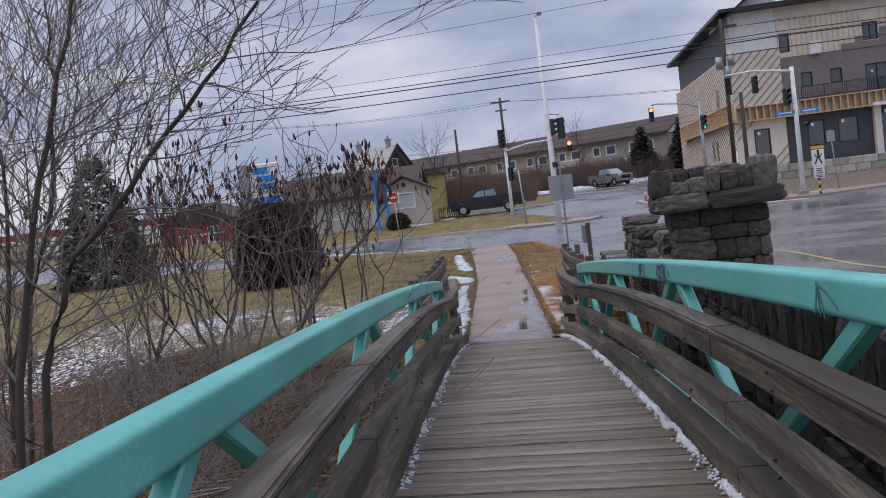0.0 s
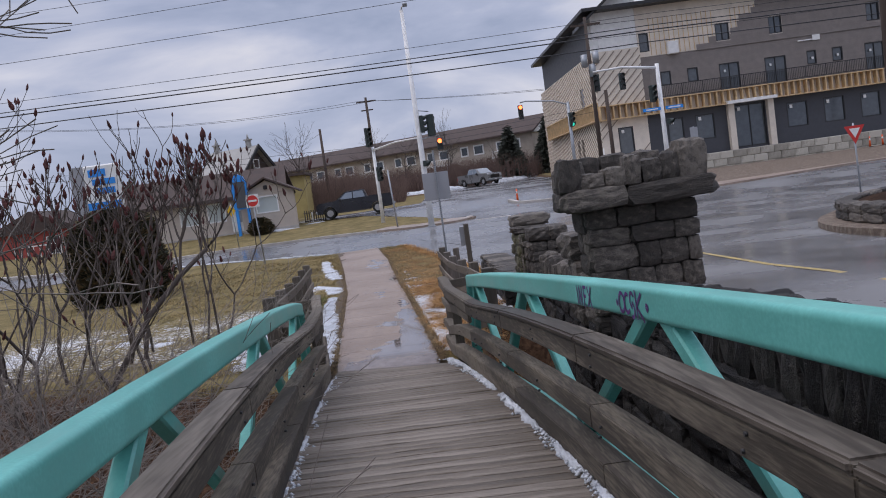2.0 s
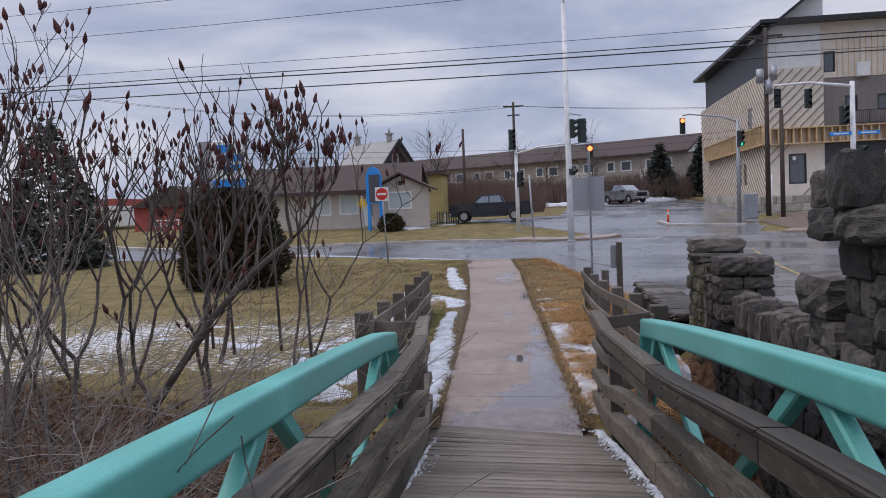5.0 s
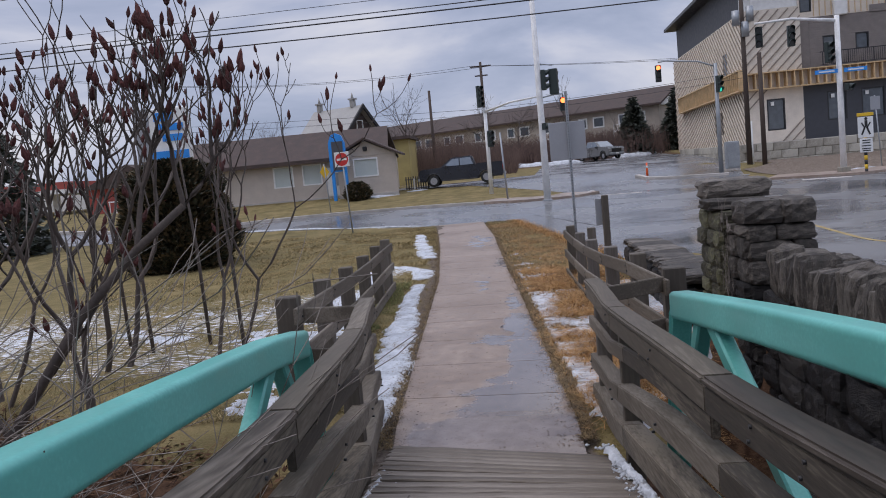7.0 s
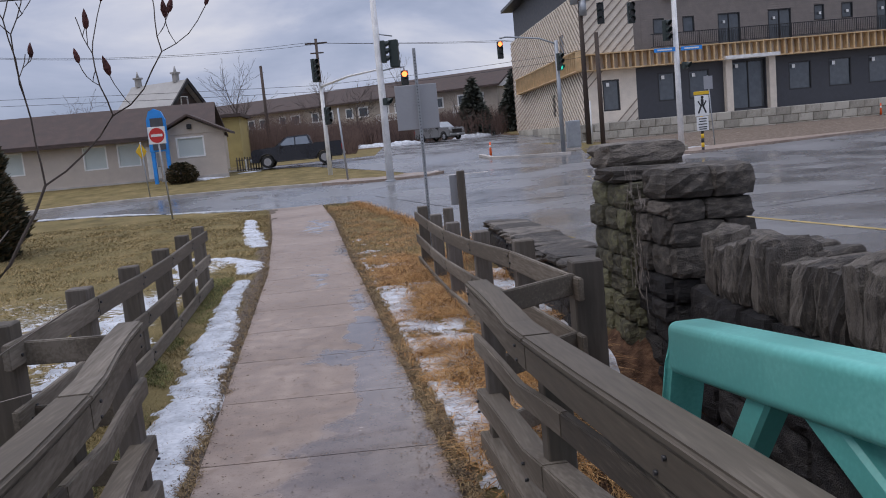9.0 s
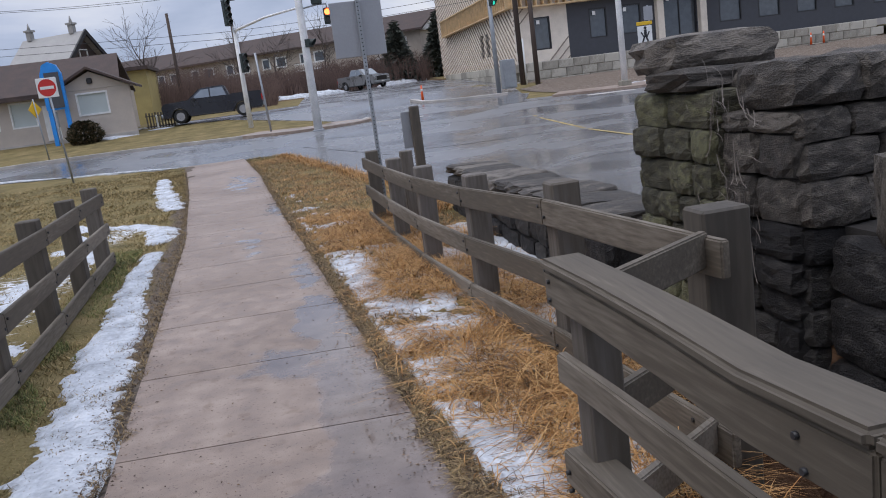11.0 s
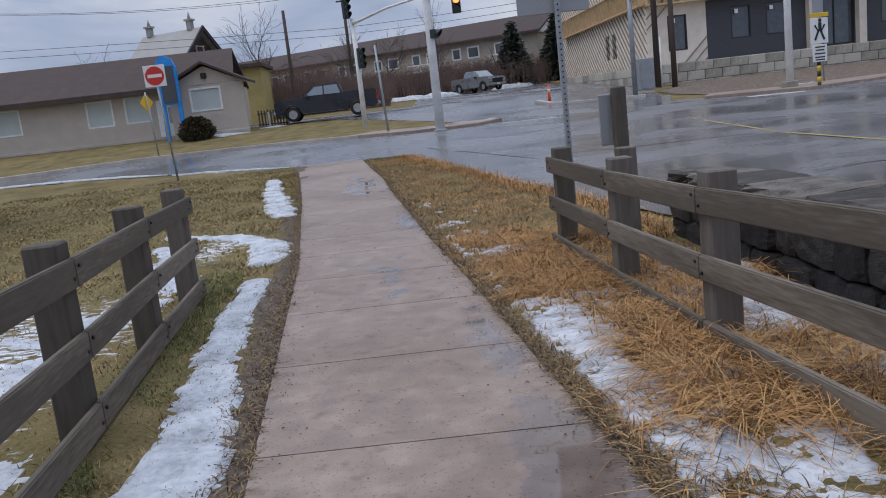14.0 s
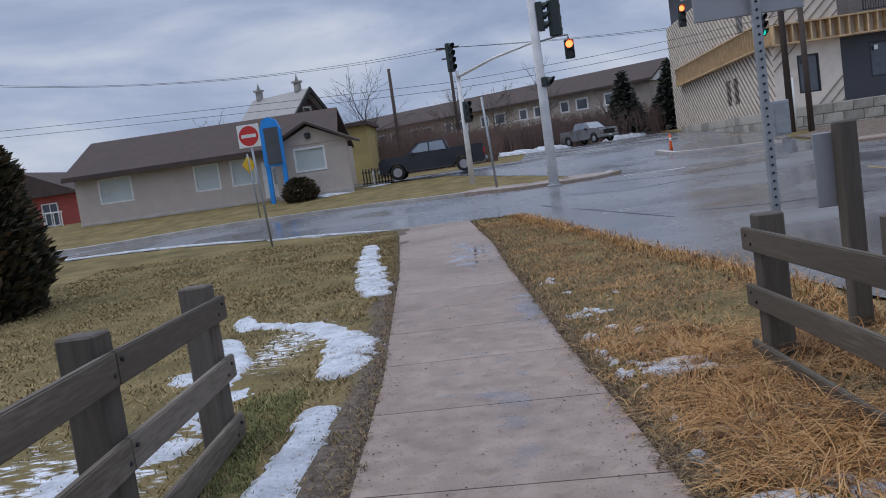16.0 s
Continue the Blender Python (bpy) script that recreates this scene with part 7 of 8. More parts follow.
for _ in range(230):
    x, y = rnd.uniform(-5.2, -1.1), rnd.uniform(-1.5, 7.5)
    if x > axis_x(y) - 2.6:
        continue
    branch(tv, tf, tips, rnd, (x, y, ground_z(x, y) + rnd.uniform(0.6, 2.2)), (rnd.uniform(-0.3, 1.0), rnd.uniform(-0.4, 0.4), rnd.uniform(0.0, 0.5)), 0.010, rnd.uniform(0.9, 1.6), 2, 0.2, 1, 0.6, -0.05, 0.003)
tagged(mesh_part("dead_twigs", tv, tf, M["bark_pale"]), "tangle of pale dead twigs over the bank", "twigs", kind="stuff")

# green grass that still grows at the foot of the fence
M["green"] = mat("green_winter_grass", (0.13, 0.15, 0.045), 0.9, var=0.5, island=0.9, other=(0.25, 0.25, 0.09))
kv, kf = [], []
for _ in range(15000):
    y = rnd.uniform(10.6, 21.0)
    x = -1.2 - 0.068 * (y - 10.5) + rnd.uniform(-0.12, 0.42)
    if noise.noise((x * 2.2, y * 0.9, 12)) < -0.1:
        continue
    an = rnd.uniform(0, 6.3)
    blade(kv, kf, (x, y, ground_z(x, y) - 0.005), (math.cos(an) * 0.06, math.sin(an) * 0.06), rnd.uniform(0.02, 0.08), 0.006, rnd, rnd.uniform(0.5, 1.3))
tagged(mesh_part("green_grass", kv, kf, M["green"]), "short green grass tufts at the foot of the fence", "grass", kind="stuff")

# golden grass tussocks on the verge
gv, gf = [], []
rnd = random.Random(31)
for _ in range(640):
    y = rnd.uniform(10.0, 21.5)
    a, b = walk_edges(y)
    fx = 2.72 - 0.05 * (y - 11)
    x = rnd.uniform(b + 0.2, fx + 0.35) if rnd.random() < 0.85 else rnd.uniform(fx + 0.1, 3.4)
    if noise.noise((x * 1.6, y * 1.0, 7)) < (-0.02 if x < fx - 0.4 else 0.05 if x > fx + 0.1 else -0.25):
        continue
    head = rnd.uniform(0, 6.3)
    big = rnd.uniform(0.5, 1.0) * (1.25 if x > fx - 0.7 else 0.75)
    for _ in range(64):
        a = head + rnd.gauss(0, 1.1)
        q = (x + rnd.gauss(0, 0.09), y + rnd.gauss(0, 0.09))
        blade(gv, gf, (*q, ground_z(*q) - 0.02), (math.cos(a) * 0.34 * big, math.sin(a) * 0.34 * big), rnd.uniform(0.08, 0.30) * big, 0.007, rnd, rnd.uniform(0.9, 1.9))
for _ in range(9000):
    y = rnd.uniform(9.6, 36)
    a, b = walk_edges(y)
    lim = min(2.75 - 0.03 * (y - 11), lerp_table(y, [(20, 3.3), (24, 3.2), (29, 2.4), (37, 0.7)])) if y > 20 else 3.3
    x = rnd.uniform(b + 0.06, max(b + 0.2, lim))
    an = rnd.uniform(0, 6.3)
    blade(gv, gf, (x, y, ground_z(x, y) - 0.01), (math.cos(an) * 0.14, math.sin(an) * 0.14), rnd.uniform(0.03, 0.11), 0.009, rnd, rnd.uniform(0.4, 1.2))
for _ in range(5200):
    y = rnd.uniform(20, 37)
    x = lerp_table(y, [(20, 3.3), (24, 3.2), (29, 2.4), (37, 0.7)]) + rnd.gauss(0, 0.16)
    an = rnd.uniform(0, 6.3)
    blade(gv, gf, (x, y, ground_z(x, y)), (math.cos(an) * 0.2, math.sin(an) * 0.2), rnd.uniform(0.04, 0.2), 0.011, rnd, rnd.uniform(0.4, 1.3))
for _ in range(520):
    y = 12 + 24 * rnd.random() ** 1.3
    a, b = walk_edges(y)
    lim = lerp_table(y, [(12, 2.6), (20, 3.2), (24, 3.1), (29, 2.3), (37, 0.6)])
    x = rnd.uniform(b + 0.15, max(b + 0.3, lim))
    if noise.noise((x * 1.1, y * 0.7, 15)) < -0.05:
        continue
    head = rnd.uniform(0, 6.3)
    for _ in range(26):
        a = head + rnd.gauss(0, 0.8)
        q = (x + rnd.gauss(0, 0.13), y + rnd.gauss(0, 0.13))
        blade(gv, gf, (*q, ground_z(*q) + 0.005), (math.cos(a) * 0.2, math.sin(a) * 0.2), rnd.uniform(0.03, 0.12), 0.007, rnd, rnd.uniform(0.9, 1.7))
tagged(mesh_part("dry_grass", gv, gf, M["gold"]), "golden dry grass tussocks lying over along the verge", "grass", kind="stuff")

lv, lf = [], []
for _ in range(150000):
    y = 10.5 + 27 * rnd.random() ** 1.5
    side = rnd.random()
    a, b = walk_edges(y)
    if side < 0.86:
        x = a - 0.08 - 9.0 * rnd.random() ** 1.6
        if a - x < 0.34 + 0.3 * noise.noise((x * 2, y * 1.3, 5)) and y < 28:
            continue
    else:
        lim = lerp_table(y, [(20, 3.3), (24, 3.2), (29, 2.4), (37, 0.7)])
        x = rnd.uniform(b + 0.05, max(b + 0.1, lim))
    if y < 12 and x < -2 and ground_z(x, y) < -0.3 or rnd.random() < 0.85 * zone(x, y)[2]:
        continue
    n = len(lv)
    z = ground_z(x, y) - 0.01
    h, w = rnd.uniform(0.015, 0.06), 0.004 + 0.0006 * (y - 10)
    an = rnd.uniform(0, 6.3)
    lv += [(x - w * math.cos(an), y - w * math.sin(an), z), (x + w * math.cos(an), y + w * math.sin(an), z), (x + rnd.uniform(-0.07, 0.07), y + rnd.uniform(-0.07, 0.07), z + h)]
    lf.append((n, n + 1, n + 2))
tagged(mesh_part("lawn_grass", lv, lf, M["lawnblade"]), "short yellowed winter lawn grass", "grass", kind="stuff")

# ---- snow, puddles, small things ----
def snow_strip(pts, label="strip of old snow with a ragged edge", seed=0, h=0.04, along=0.05):
    """Domed strip of snow along points (x, y, width)."""
    rnd = random.Random(seed)
    fine_pts = []
    for (x0, y0, w0), (x1, y1, w1) in zip(pts, pts[1:]):
        n = max(2, int(math.hypot(x1 - x0, y1 - y0) / along))
        fine_pts += [(x0 + (x1 - x0) * i / n, y0 + (y1 - y0) * i / n, w0 + (w1 - w0) * i / n) for i in range(n)]
    fine_pts.append(pts[-1])
    bm = bmesh.new()
    rows = []
    m = 10
    for i, (x, y, w) in enumerate(fine_pts):
        q0, q1 = fine_pts[max(0, i - 2)], fine_pts[min(len(fine_pts) - 1, i + 2)]
        d = Vector((q1[0] - q0[0], q1[1] - q0[1])).normalized()
        ends = min(1.0, i / 4, (len(fine_pts) - 1 - i) / 4)
        wl = w * (1 + 0.6 * noise.noise((x * 1.9 + seed, y * 1.9, 1)) + 0.3 * noise.noise((x * 5, y * 5 + seed, 2)) + 0.2 * noise.noise((x * 17, y * 17, seed))) * math.sqrt(max(0.02, ends))
        row = []
        for k in range(m + 1):
            s = k / m * 2 - 1
            shift = 0.2 * w * noise.noise((x * 2.5 + seed, y * 2.5, 5))
            px, py = x + d.y * (s * wl / 2 + shift), y - d.x * (s * wl / 2 + shift)
            dome = max(0.0, 1 - s * s) ** 0.6
            z = ground_z(px, py) + h * dome * (0.7 + 0.5 * noise.noise((px * 5, py * 5, seed))) * ends + 0.02 - (0.06 if k in (0, m) else 0)
            row.append(bm.verts.new((px, py, z)))
        rows.append(row)
    for a, b in zip(rows, rows[1:]):
        for k in range(m):
            bm.faces.new((a[k], a[k + 1], b[k + 1], b[k]))
    bmesh.ops.recalc_face_normals(bm, faces=bm.faces[:])
    if sum(f.normal.z for f in bm.faces) < 0:
        bmesh.ops.reverse_faces(bm, faces=bm.faces[:])
    ob = part("snow_patch", bm, M["snow"], None, "", True)
    return tagged(ob, label, "snow", "snow patches", "stuff")


def field(name, label, category, group, material, box, step, fn, h, seed, lift=0.012):
    """Thin sheet with ragged edges: lies wherever fn(x, y), roughened by noise, is above nought."""
    x0, x1, y0, y1 = box
    nx, ny = int((x1 - x0) / step), int((y1 - y0) / step)
    verts, faces, keep, ix = [], [], [], {}
    for j in range(ny + 1):
        for i in range(nx + 1):
            x, y = x0 + step * i, y0 + step * j
            s = fn(x, y)
            if s > -1:
                s += 0.38 * noise.noise((x * 1.7 + seed, y * 1.5, 1)) + 0.3 * noise.noise((x * 5.3, y * 4.6 + seed, 2)) + 0.2 * noise.noise((x * 14, y * 13, seed)) + 0.12 * noise.noise((x * 31, y * 29, seed))
            keep.append(s)
    for j in range(ny):
        for i in range(nx):
            q = (j * (nx + 1) + i, j * (nx + 1) + i + 1, (j + 1) * (nx + 1) + i + 1, (j + 1) * (nx + 1) + i)
            if max(keep[k] for k in q) <= 0:
                continue
            ring = []
            for k in q:
                if k not in ix:
                    x, y = x0 + step * (k % (nx + 1)), y0 + step * (k // (nx + 1))
                    s = keep[k]
                    z = ground_z(x, y) + (lift + h * min(1.0, s * 1.6) ** 0.6 * (0.75 + 0.5 * noise.noise((x * 9, y * 9, seed))) if s > 0 else -0.02)
                    ix[k] = len(verts)
                    verts.append((x, y, z))
                ring.append(ix[k])
            faces.append(ring)
    return tagged(mesh_part(name, verts, faces, material, None, "", True), label, category, group, "stuff")


def near_line(strips, top=0.42):
    """Height over a set of strips, each a list of (x, y, width)."""
    def fn(x, y):
        best = -2.0
        for pts in strips:
            for (ax, ay, aw), (bx, by, bw) in zip(pts, pts[1:]):
                dx, dy = bx - ax, by - ay
                t = clamp(((x - ax) * dx + (y - ay) * dy) / (dx * dx + dy * dy))
                w = (aw + (bw - aw) * t) / 2
                d = math.hypot(x - ax - dx * t, y - ay - dy * t)
                if d < w * 2.2:
                    best = max(best, top - 0.55 * (d / w) ** 2 * (1 if top > 0.3 else 0.4))
        return best
    return fn


def verge_snow(x, y):
    a, b = walk_edges(y)
    if ground_z(x, y) < -0.12 or x < b + 0.16 or abs(x - (2.72 - 0.05 * (y - 11))) < 0.05:
        return -2
    if x > 2.78 - 0.05 * (y - 11):
        return 0.14 if y < 18.6 else -2
    return lerp_table(y, [(9.5, 0.36), (12, 0.30), (14.2, 0.22), (16.5, 0.13), (18, 0.05), (20, -0.06), (23, -0.16), (26, -0.32)]) - 0.22 * ((x - b - 0.6) / 0.6) ** 2 - 0.9 * max(0.0, 10.3 - y)


field("snow_patch", "broad ragged band of old snow between fence and path", "snow", "snow patches", M["snow"], (-3.6, 0.1, 9.7, 35), 0.04,
      near_line([[(-0.36, 9.9, 0.3), (-0.48, 11.2, 0.5), (-0.62, 12.6, 0.6), (-0.78, 14.5, 0.55), (-0.97, 16.6, 0.45), (-1.12, 18.2, 0.42), (-1.27, 20.3, 0.3)], [(-1.4, 21.5, 0.3), (-1.38, 22.3, 0.7), (-1.6, 23.3, 0.6), (-2.3, 24.3, 0.45), (-3.1, 24.9, 0.3)], [(-1.75, 26.6, 0.5), (-2.1, 28.4, 0.7), (-2.6, 31, 0.55), (-3.0, 34, 0.4)], [(-2.3, 20.6, 0.3), (-2.7, 22.4, 0.5), (-3.3, 24.0, 0.3)], [(-3.2, 24.8, 0.4), (-4.0, 26.2, 0.5), (-4.5, 28.4, 0.3)]]), 0.035, 1)
field("snow_patch", "thin broken patches of old snow among the dry grass", "snow", "snow patches", M["snow"], (0.3, 3.5, 9.4, 26), 0.035, verge_snow, 0.045, 12)
field("snow_patch", "broken snow on the lawn behind the fence", "snow", "snow patches", M["snow"], (-3.9, -1.5, 10.5, 23), 0.04,
      near_line([[(-2.6, 17.2, 0.9), (-2.7, 18.8, 1.2), (-2.5, 20.2, 0.7)], [(-2.0, 11.0, 0.6), (-2.1, 13.0, 0.9), (-2.15, 15.5, 0.9)], [(-2.3, 21.0, 0.5), (-2.9, 22.2, 0.7)]], 0.14), 0.012, 23)
field("snow_patch", "thin patches of snow on the lawn", "snow", "snow patches", M["snow"], (-9, -2.2, 12, 19), 0.05,
      near_line([[(-2.6, 12.5, 0.8), (-3.4, 14.5, 1.3), (-3.0, 16.5, 1.0)], [(-5, 15.5, 0.7), (-6.5, 16.5, 1.0), (-8.5, 17.0, 0.6)], [(-4.2, 17.5, 0.5), (-5.5, 18.4, 0.7), (-7, 18.6, 0.4)]], -0.04), 0.012, 23)
for i, pts in enumerate((((-3, 97, 1.0), (2, 96, 1.6), (5, 95.4, 1.2), (8, 95.2, 0.8)), ((11.5, 99, 1.2), (15, 101, 2.4), (18, 104, 1.6)), ((-10.5, 58.3, 0.5), (-9.0, 58.2, 0.9), (-7.6, 58.4, 0.4)), ((-7.3, 59.8, 0.4), (-6.4, 60.0, 0.7), (-5.8, 60.2, 0.3)), ((-18, 44.2, 0.1), (-12, 41.7, 0.2), (-7.4, 39.6, 0.14)), ((-7.2, 39.4, 0.08), (-5, 38.5, 0.14), (-3, 37.6, 0.1)), ((17.2, 47.1, 0.4), (19, 47.6, 0.8), (21, 48.6, 0.5)))):
    snow_strip(list(pts), "bank of old snow by the roadside", seed=60 + i, h=0.5 if i < 2 else 0.04 if i in (4, 5) else 0.12, along=0.3)

# ridges of old snow along the edges of the deck
def deck_snow(side, y0, y1, seed):
    bm = bmesh.new()
    rows = []
    y = y0
    while y <= y1:
        ends = min(1.0, (y - y0) / 0.15, (y1 - y) / 0.15)
        w = (0.042 + 0.04 * noise.noise((y * 4, seed, 0)) + 0.035 * noise.noise((y * 19, seed, 3))) * (1.3 if side > 0 else 0.9) * math.sqrt(max(0.05, ends)) + (0.05 if y > 8.0 else 0)
        row = []
        for k in range(7):
            s = k / 6 * 2 - 1
            u = side * (0.965 - w / 2 + s * w / 2 + 0.008 * noise.noise((y * 18, k, seed)))
            h = 0.034 * max(0, 1 - s * s) ** 0.5 * (0.8 + 0.9 * noise.noise((y * 21, k * 1.1, seed + 2)))
            row.append(bm.verts.new(bridge_point(u, y, deck_z(y) + max(0.004, h * ends) - (0.02 if k in (0, 6) else 0))))
        rows.append(row)
        y += 0.03
    for a, b in zip(rows, rows[1:]):
        for k in range(6):
            bm.faces.new((a[k], a[k + 1], b[k + 1], b[k]))
    bmesh.ops.recalc_face_normals(bm, faces=bm.faces[:])
    if sum(f.normal.z for f in bm.faces) < 0:
        bmesh.ops.reverse_faces(bm, faces=bm.faces[:])
    return tagged(part("snow_patch", bm, M["snow"], None, "", True), "thin ragged ridge of old snow along the deck edge", "snow", "snow patches", "stuff")


for side, spans in ((1, ((-6.6, -4.1), (-3.6, -2.2), (-1.7, 0.4), (0.7, 1.5), (1.9, 3.8), (4.1, 5.9), (6.1, 8.9))), (-1, ((-5.5, -4.9), (-3.0, -2.4), (-0.4, 0.1), (1.2, 1.5), (2.4, 3.2), (4.0, 5.3), (5.7, 8.9)))):
    for k, (a, b) in enumerate(spans):
        deck_snow(side, a, b, k * 3 + side)

rnd = random.Random(77)
cv, cf = [], []
for _ in range(2600):
    side = 1 if rnd.random() < 0.62 else -1
    y = rnd.uniform(-6.6, 9.0)
    if noise.noise((y * 1.1, side * 4.0, 9)) < -0.12:
        continue
    u = side * (0.955 - abs(rnd.gauss(0, 0.035)) - (abs(rnd.gauss(0, 0.05)) if y > 6 else 0))
    s = rnd.uniform(0.006, 0.022)
    c = Vector(bridge_point(u, y, deck_z(y) + s * 0.5))
    n = len(cv)
    cv += [c + Vector(q) * s * rnd.uniform(0.7, 1.25) for q in ((1, 0, 0), (-1, 0, 0), (0, 1, 0), (0, -1, 0), (0, 0, 0.8), (0, 0, -0.8))]
    cf += [(n + i, n + j, n + k) for i, j, k in ((0, 2, 4), (2, 1, 4), (1, 3, 4), (3, 0, 4), (2, 0, 5), (1, 2, 5), (3, 1, 5), (0, 3, 5))]
tagged(mesh_part("snow_crumbs", cv, cf, M["snow"], None, "", True), "crumbs of granular old snow along the deck edges", "snow", "snow patches", "stuff")

# spray-painted tags on the teal rail
M["purple"] = mat("purple_spray_paint", (0.10, 0.03, 0.16), 0.5, var=0.25, scale=8)


M["faded_tag"] = mat("faded_grey_spray_paint", (0.075, 0.21, 0.21), 0.5, var=0.25, scale=8)


def scrawl(strokes, y0, z0, size, side=1, paint="purple", half=0.011):
    """Strokes in letter units laid on the inner face of the top rail; words run towards the camera."""
    root_y = y0
    bm = bmesh.new()
    for st in strokes:
        pts = []
        for a, b in st:
            yy = root_y - a * size
            zz = z0(yy) + b * size
            p = Vector(bridge_point(side * 1.2025, yy, zz))
            pts.append(p)
        for p, q in zip(pts, pts[1:]):
            d = (q - p)
            if d.length < 1e-5:
                continue
            w = Vector((0, -d.z, d.y)).normalized() * half
            vs = [bm.verts.new(r) for r in (p - w - d * 0.06, p + w - d * 0.06, q + w + d * 0.06, q - w + d * 0.06)]
            bm.faces.new(vs)
    return part("painted_tag", bm, M[paint], rail_right, "spray-painted tag, " + paint.replace("_tag", ""))


rail_mid = lambda yy: 1.505 + 0.098 * (7.68 - yy) - 0.0021 * (7.68 - yy) ** 2 - 0.155
arc = lambda cx, cz, r, a0, a1: [(cx + r * math.cos(radians(a0 + (a1 - a0) * k / 10)), cz + r * 1.2 * math.sin(radians(a0 + (a1 - a0) * k / 10))) for k in range(11)]
scrawl([arc(0.0, 0.5, 0.08, 0, 360), arc(0.75, 0.55, 0.42, 0, 360), arc(1.6, 0.55, 0.4, 60, 320), arc(2.35, 0.75, 0.3, 30, 270), arc(2.35, 0.25, 0.3, 90, -120), [(2.9, 1.2), (3.0, -0.1)], [(3.7, 1.1), (2.95, 0.5), (3.9, -0.2)], arc(4.4, 0.5, 0.12, 0, 360)], 0.38, rail_mid, 0.112)
scrawl([[(0, 1), (0.1, 0)], [(0.4, 0), (0.5, 1), (0.9, 0), (1.0, 1)], [(1.9, 1), (1.4, 1), (1.4, -0.1)], [(1.4, 0.5), (1.8, 0.5)], [(2.2, 1), (2.9, -0.1)], [(2.9, 1), (2.2, 0)]], 1.26, rail_mid, 0.118)

scrawl([[(0, -0.1), (0.45, 1.15)], [(0.45, 1.15), (1.0, -0.25)], [(0.45, 1.15), (0.55, -0.2)], [(0.35, 1.1), (1.2, 0.85), (2.3, 0.2)]], -3.14, rail_mid, 0.105, paint="faded_tag", half=0.007)

# overhead wires
for z0, z1, z2, r in ((9.10, 9.12, 9.0, 0.03), (9.30, 9.34, 9.2, 0.022), (8.57, 8.55, 8.5, 0.026), (9.75, 9.9, 9.8, 0.012), (11.6, 12.35, 13.2, 0.013), (12.9, 13.9, 15.0, 0.012), (13.8, 14.7, 15.8, 0.012)):
    wire([((-60, 35, 2 * z0 - z1 + 0.6), (-14, 35, z0), 0.15), ((-14, 35, z0), (14, 35, z1), 0.06), ((14, 35, z1), (60, 35, z2), 0.15)], r)
for x, top in ((-60, 14.0), (60, 16.4)):
    u = thing("utility_pole", "tall weathered timber pole carrying street cables", "utility pole", "utility poles along the street")
    tube("pole", [(x, 35, ground_z(x, 35) - 0.2), (x, 35, top)], [0.19, 0.13], M["wpole"], u, 10)
for z in (14.3, 13.2):
    wire([((17.0, 61, z), (75, 52, z + 0.4), 0.8)], 0.02)
for dx, dz in ((-1.3, 0.0), (1.3, -0.25)):
    wire([((-70, 112, 22.5 + dz), (-3.9 + dx, 118, 17.8 + dz), 2.2), ((-3.9 + dx, 118, 17.8 + dz), (60, 112, 15.0 + dz), 1.0)], 0.025)
for z in (0.0, -0.45):
    wire([((-60, 66, 10.4 + z), (-2.35, 66, 7.5 + z), 0.3), ((-2.35, 66, 7.5 + z), (17.0, 61, 7.9 + z), 0.2)], 0.014)

# mud and leaf litter along the path
M["litter"] = mat("dead_leaf_litter", (0.10, 0.06, 0.036), 0.9, var=0.5, island=0.8, other=(0.22, 0.14, 0.08))


rnd = random.Random(91)
dv, df = [], []
for _ in range(9000):
    y = 9.4 + 20 * rnd.random() ** 1.4
    a, b = walk_edges(y)
    if rnd.random() < 0.93:
        x = (a + rnd.gauss(-0.16, 0.16)) if rnd.random() < 0.55 else (b - abs(rnd.gauss(0, 0.16)) + 0.12)
    else:
        x = rnd.uniform(a, b)
    s = rnd.uniform(0.004, 0.013)
    an = rnd.uniform(0, 6.3)
    z = ground_z(x, y) + 0.03 + rnd.uniform(-0.008, 0.006)
    if a + 0.1 < x < b - 0.1:
        z = ground_z(x, y) + 0.0175
    n = len(dv)
    dv += [(x + s * math.cos(an), y + s * math.sin(an), z), (x - 0.5 * s * math.sin(an), y + 0.5 * s * math.cos(an), z + rnd.uniform(0, 0.006)), (x - s * math.cos(an), y - s * math.sin(an), z), (x + 0.5 * s * math.sin(an), y - 0.5 * s * math.cos(an), z + rnd.uniform(0, 0.004))]
    df.append((n, n + 1, n + 2, n + 3))
tagged(mesh_part("leaf_litter", dv, df, M["litter"]), "dead leaf crumbs scattered over the path", "leaf litter", kind="stuff")

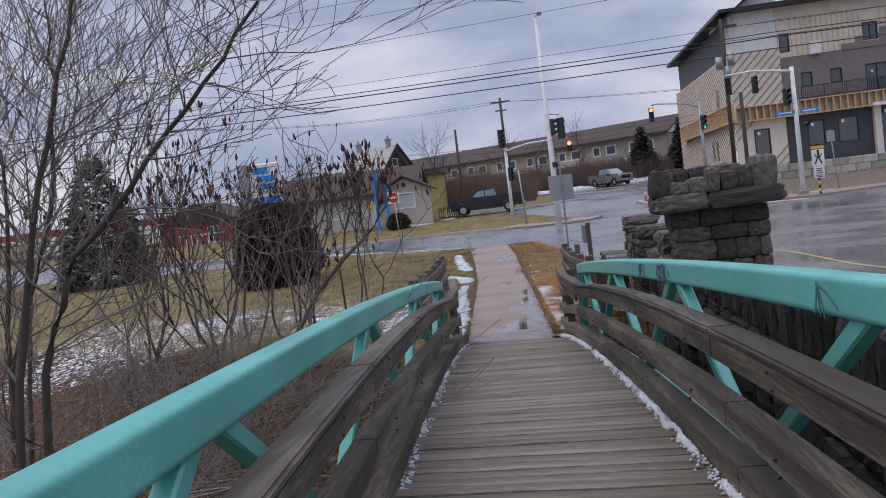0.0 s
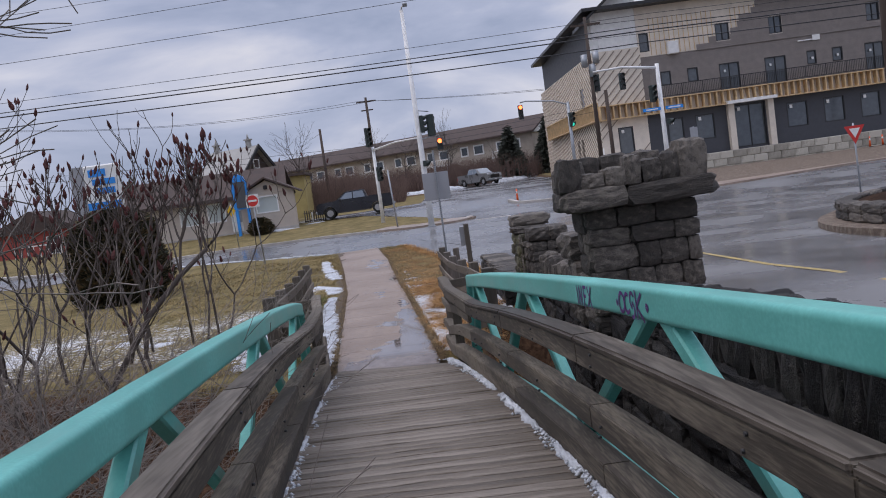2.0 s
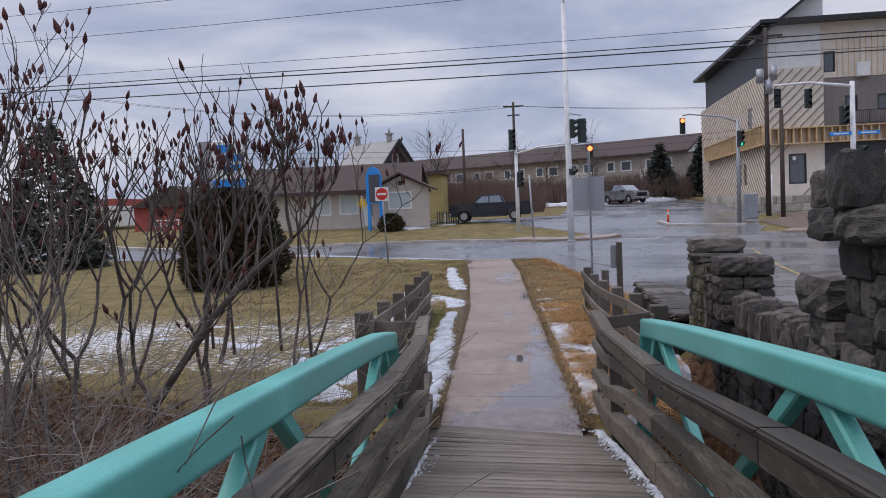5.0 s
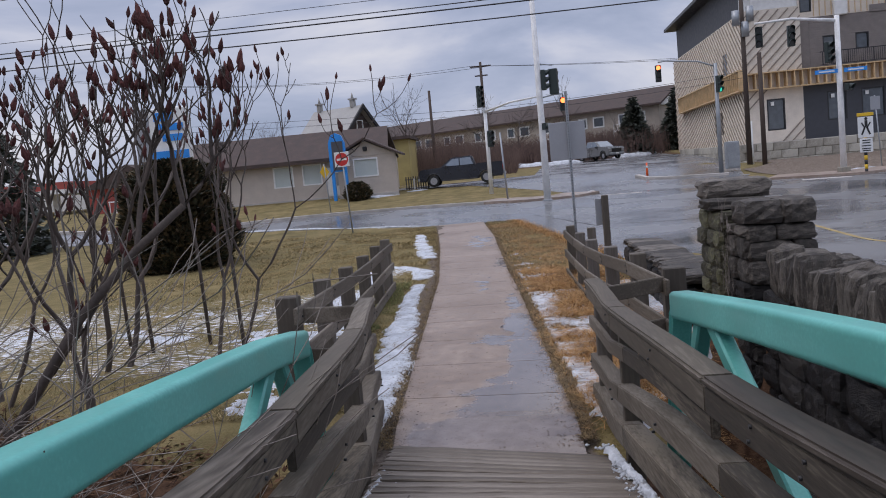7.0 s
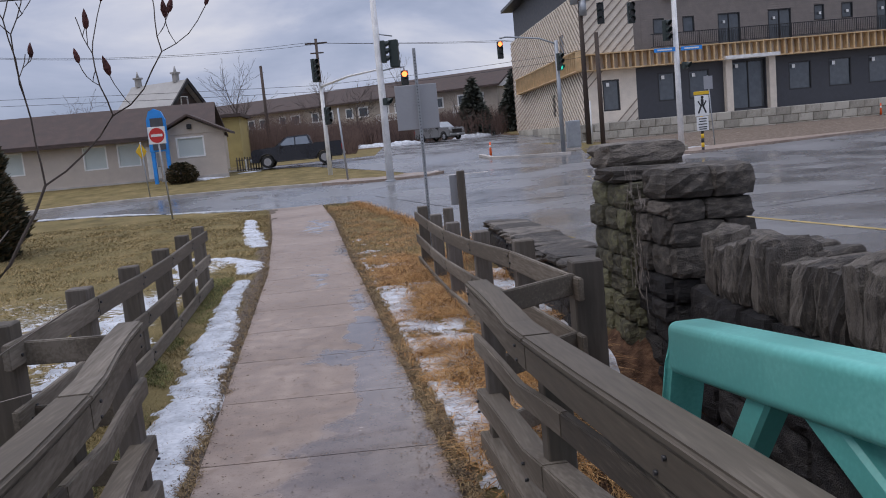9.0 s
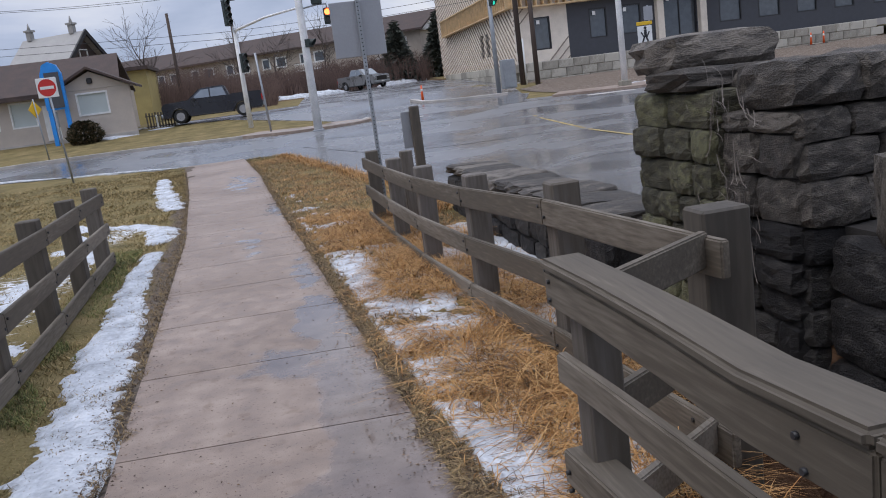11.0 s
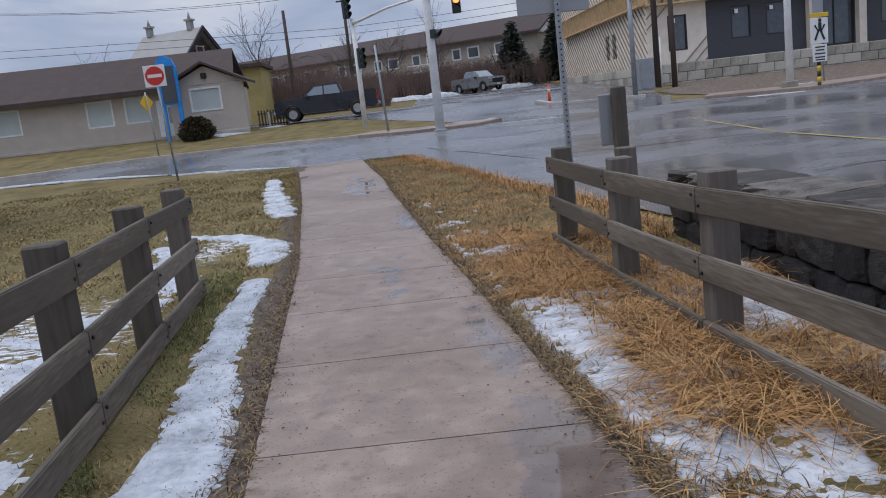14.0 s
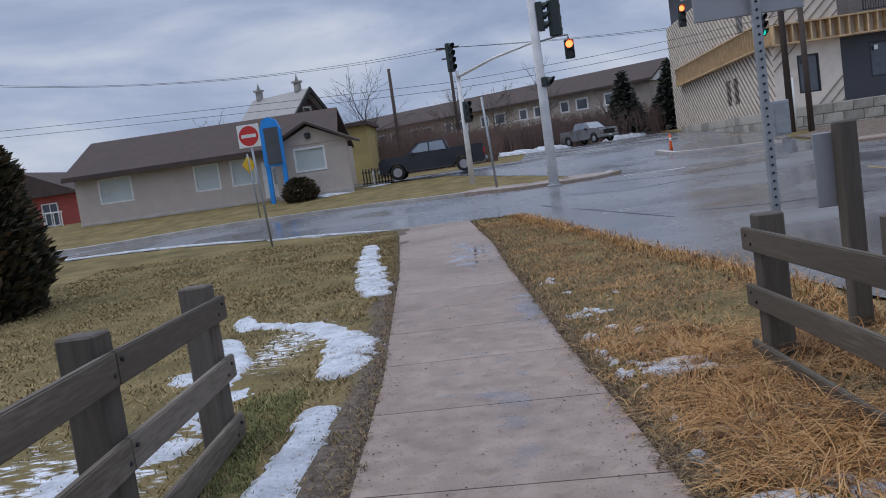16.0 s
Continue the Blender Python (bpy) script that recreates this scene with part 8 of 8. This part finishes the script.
# ragged dead grass leaning over the slab edges
M["edge_grass"] = mat("dead_edge_grass", (0.17, 0.115, 0.06), 0.9, var=0.6, island=0.9, other=(0.34, 0.24, 0.12))
ev, ef = [], []
rnd = random.Random(58)
for _ in range(19000):
    y = 9.5 + 27 * rnd.random() ** 1.35
    a, b = walk_edges(y)
    left = rnd.random() < 0.5
    spill = 0.07 * noise.noise((y * 2.3, 3.0 if left else 8.0, 1)) + 0.05 * noise.noise((y * 7, 5.0 if left else 2.0, 4))
    x = (a + spill - abs(rnd.gauss(0, 0.07 if rnd.random() < 0.45 else 0.24))) if left else (b - spill + abs(rnd.gauss(0, 0.07)))
    an = rnd.uniform(0, 6.3)
    blade(ev, ef, (x, y, ground_z(x, y) + 0.005), (math.cos(an) * 0.07, math.sin(an) * 0.07), rnd.uniform(0.012, 0.05), 0.008, rnd, rnd.uniform(0.5, 1.3))
for _ in range(42000):
    y = 11 + 25 * rnd.random() ** 1.4
    a, b = walk_edges(y)
    lim = lerp_table(y, [(12, 3.2), (20, 3.2), (24, 3.1), (29, 2.3), (37, 0.6)])
    x = rnd.uniform(b, max(b + 0.1, lim))
    if noise.noise((x * 1.6, y * 1.2, 11)) < -0.25:
        continue
    an = rnd.gauss(2.4, 1.2)
    blade(ev, ef, (x, y, ground_z(x, y) + 0.004), (math.cos(an) * 0.12, math.sin(an) * 0.12), rnd.uniform(0.015, 0.06), 0.006, rnd, rnd.uniform(0.8, 1.5))
tagged(mesh_part("edge_grass", ev, ef, M["edge_grass"]), "ragged dead grass leaning over the footpath edges", "grass", kind="stuff")

# dry vines hanging on the pier
vv, vf = [], []
rnd = random.Random(17)
for _ in range(110):
    y = rnd.uniform(12.0, 12.9)
    z = rnd.uniform(0.7, 1.75)
    blade(vv, vf, (3.70, y, z), (-rnd.uniform(0.02, 0.14), rnd.uniform(-0.4, 0.4)), rnd.uniform(-0.5, 0.25), 0.006, rnd, rnd.uniform(0.4, 1.0))
tagged(mesh_part("dry_vines", vv, vf, M["bark_pale"]), "dry straw vines hanging on the stone pier", "vines", kind="stuff")
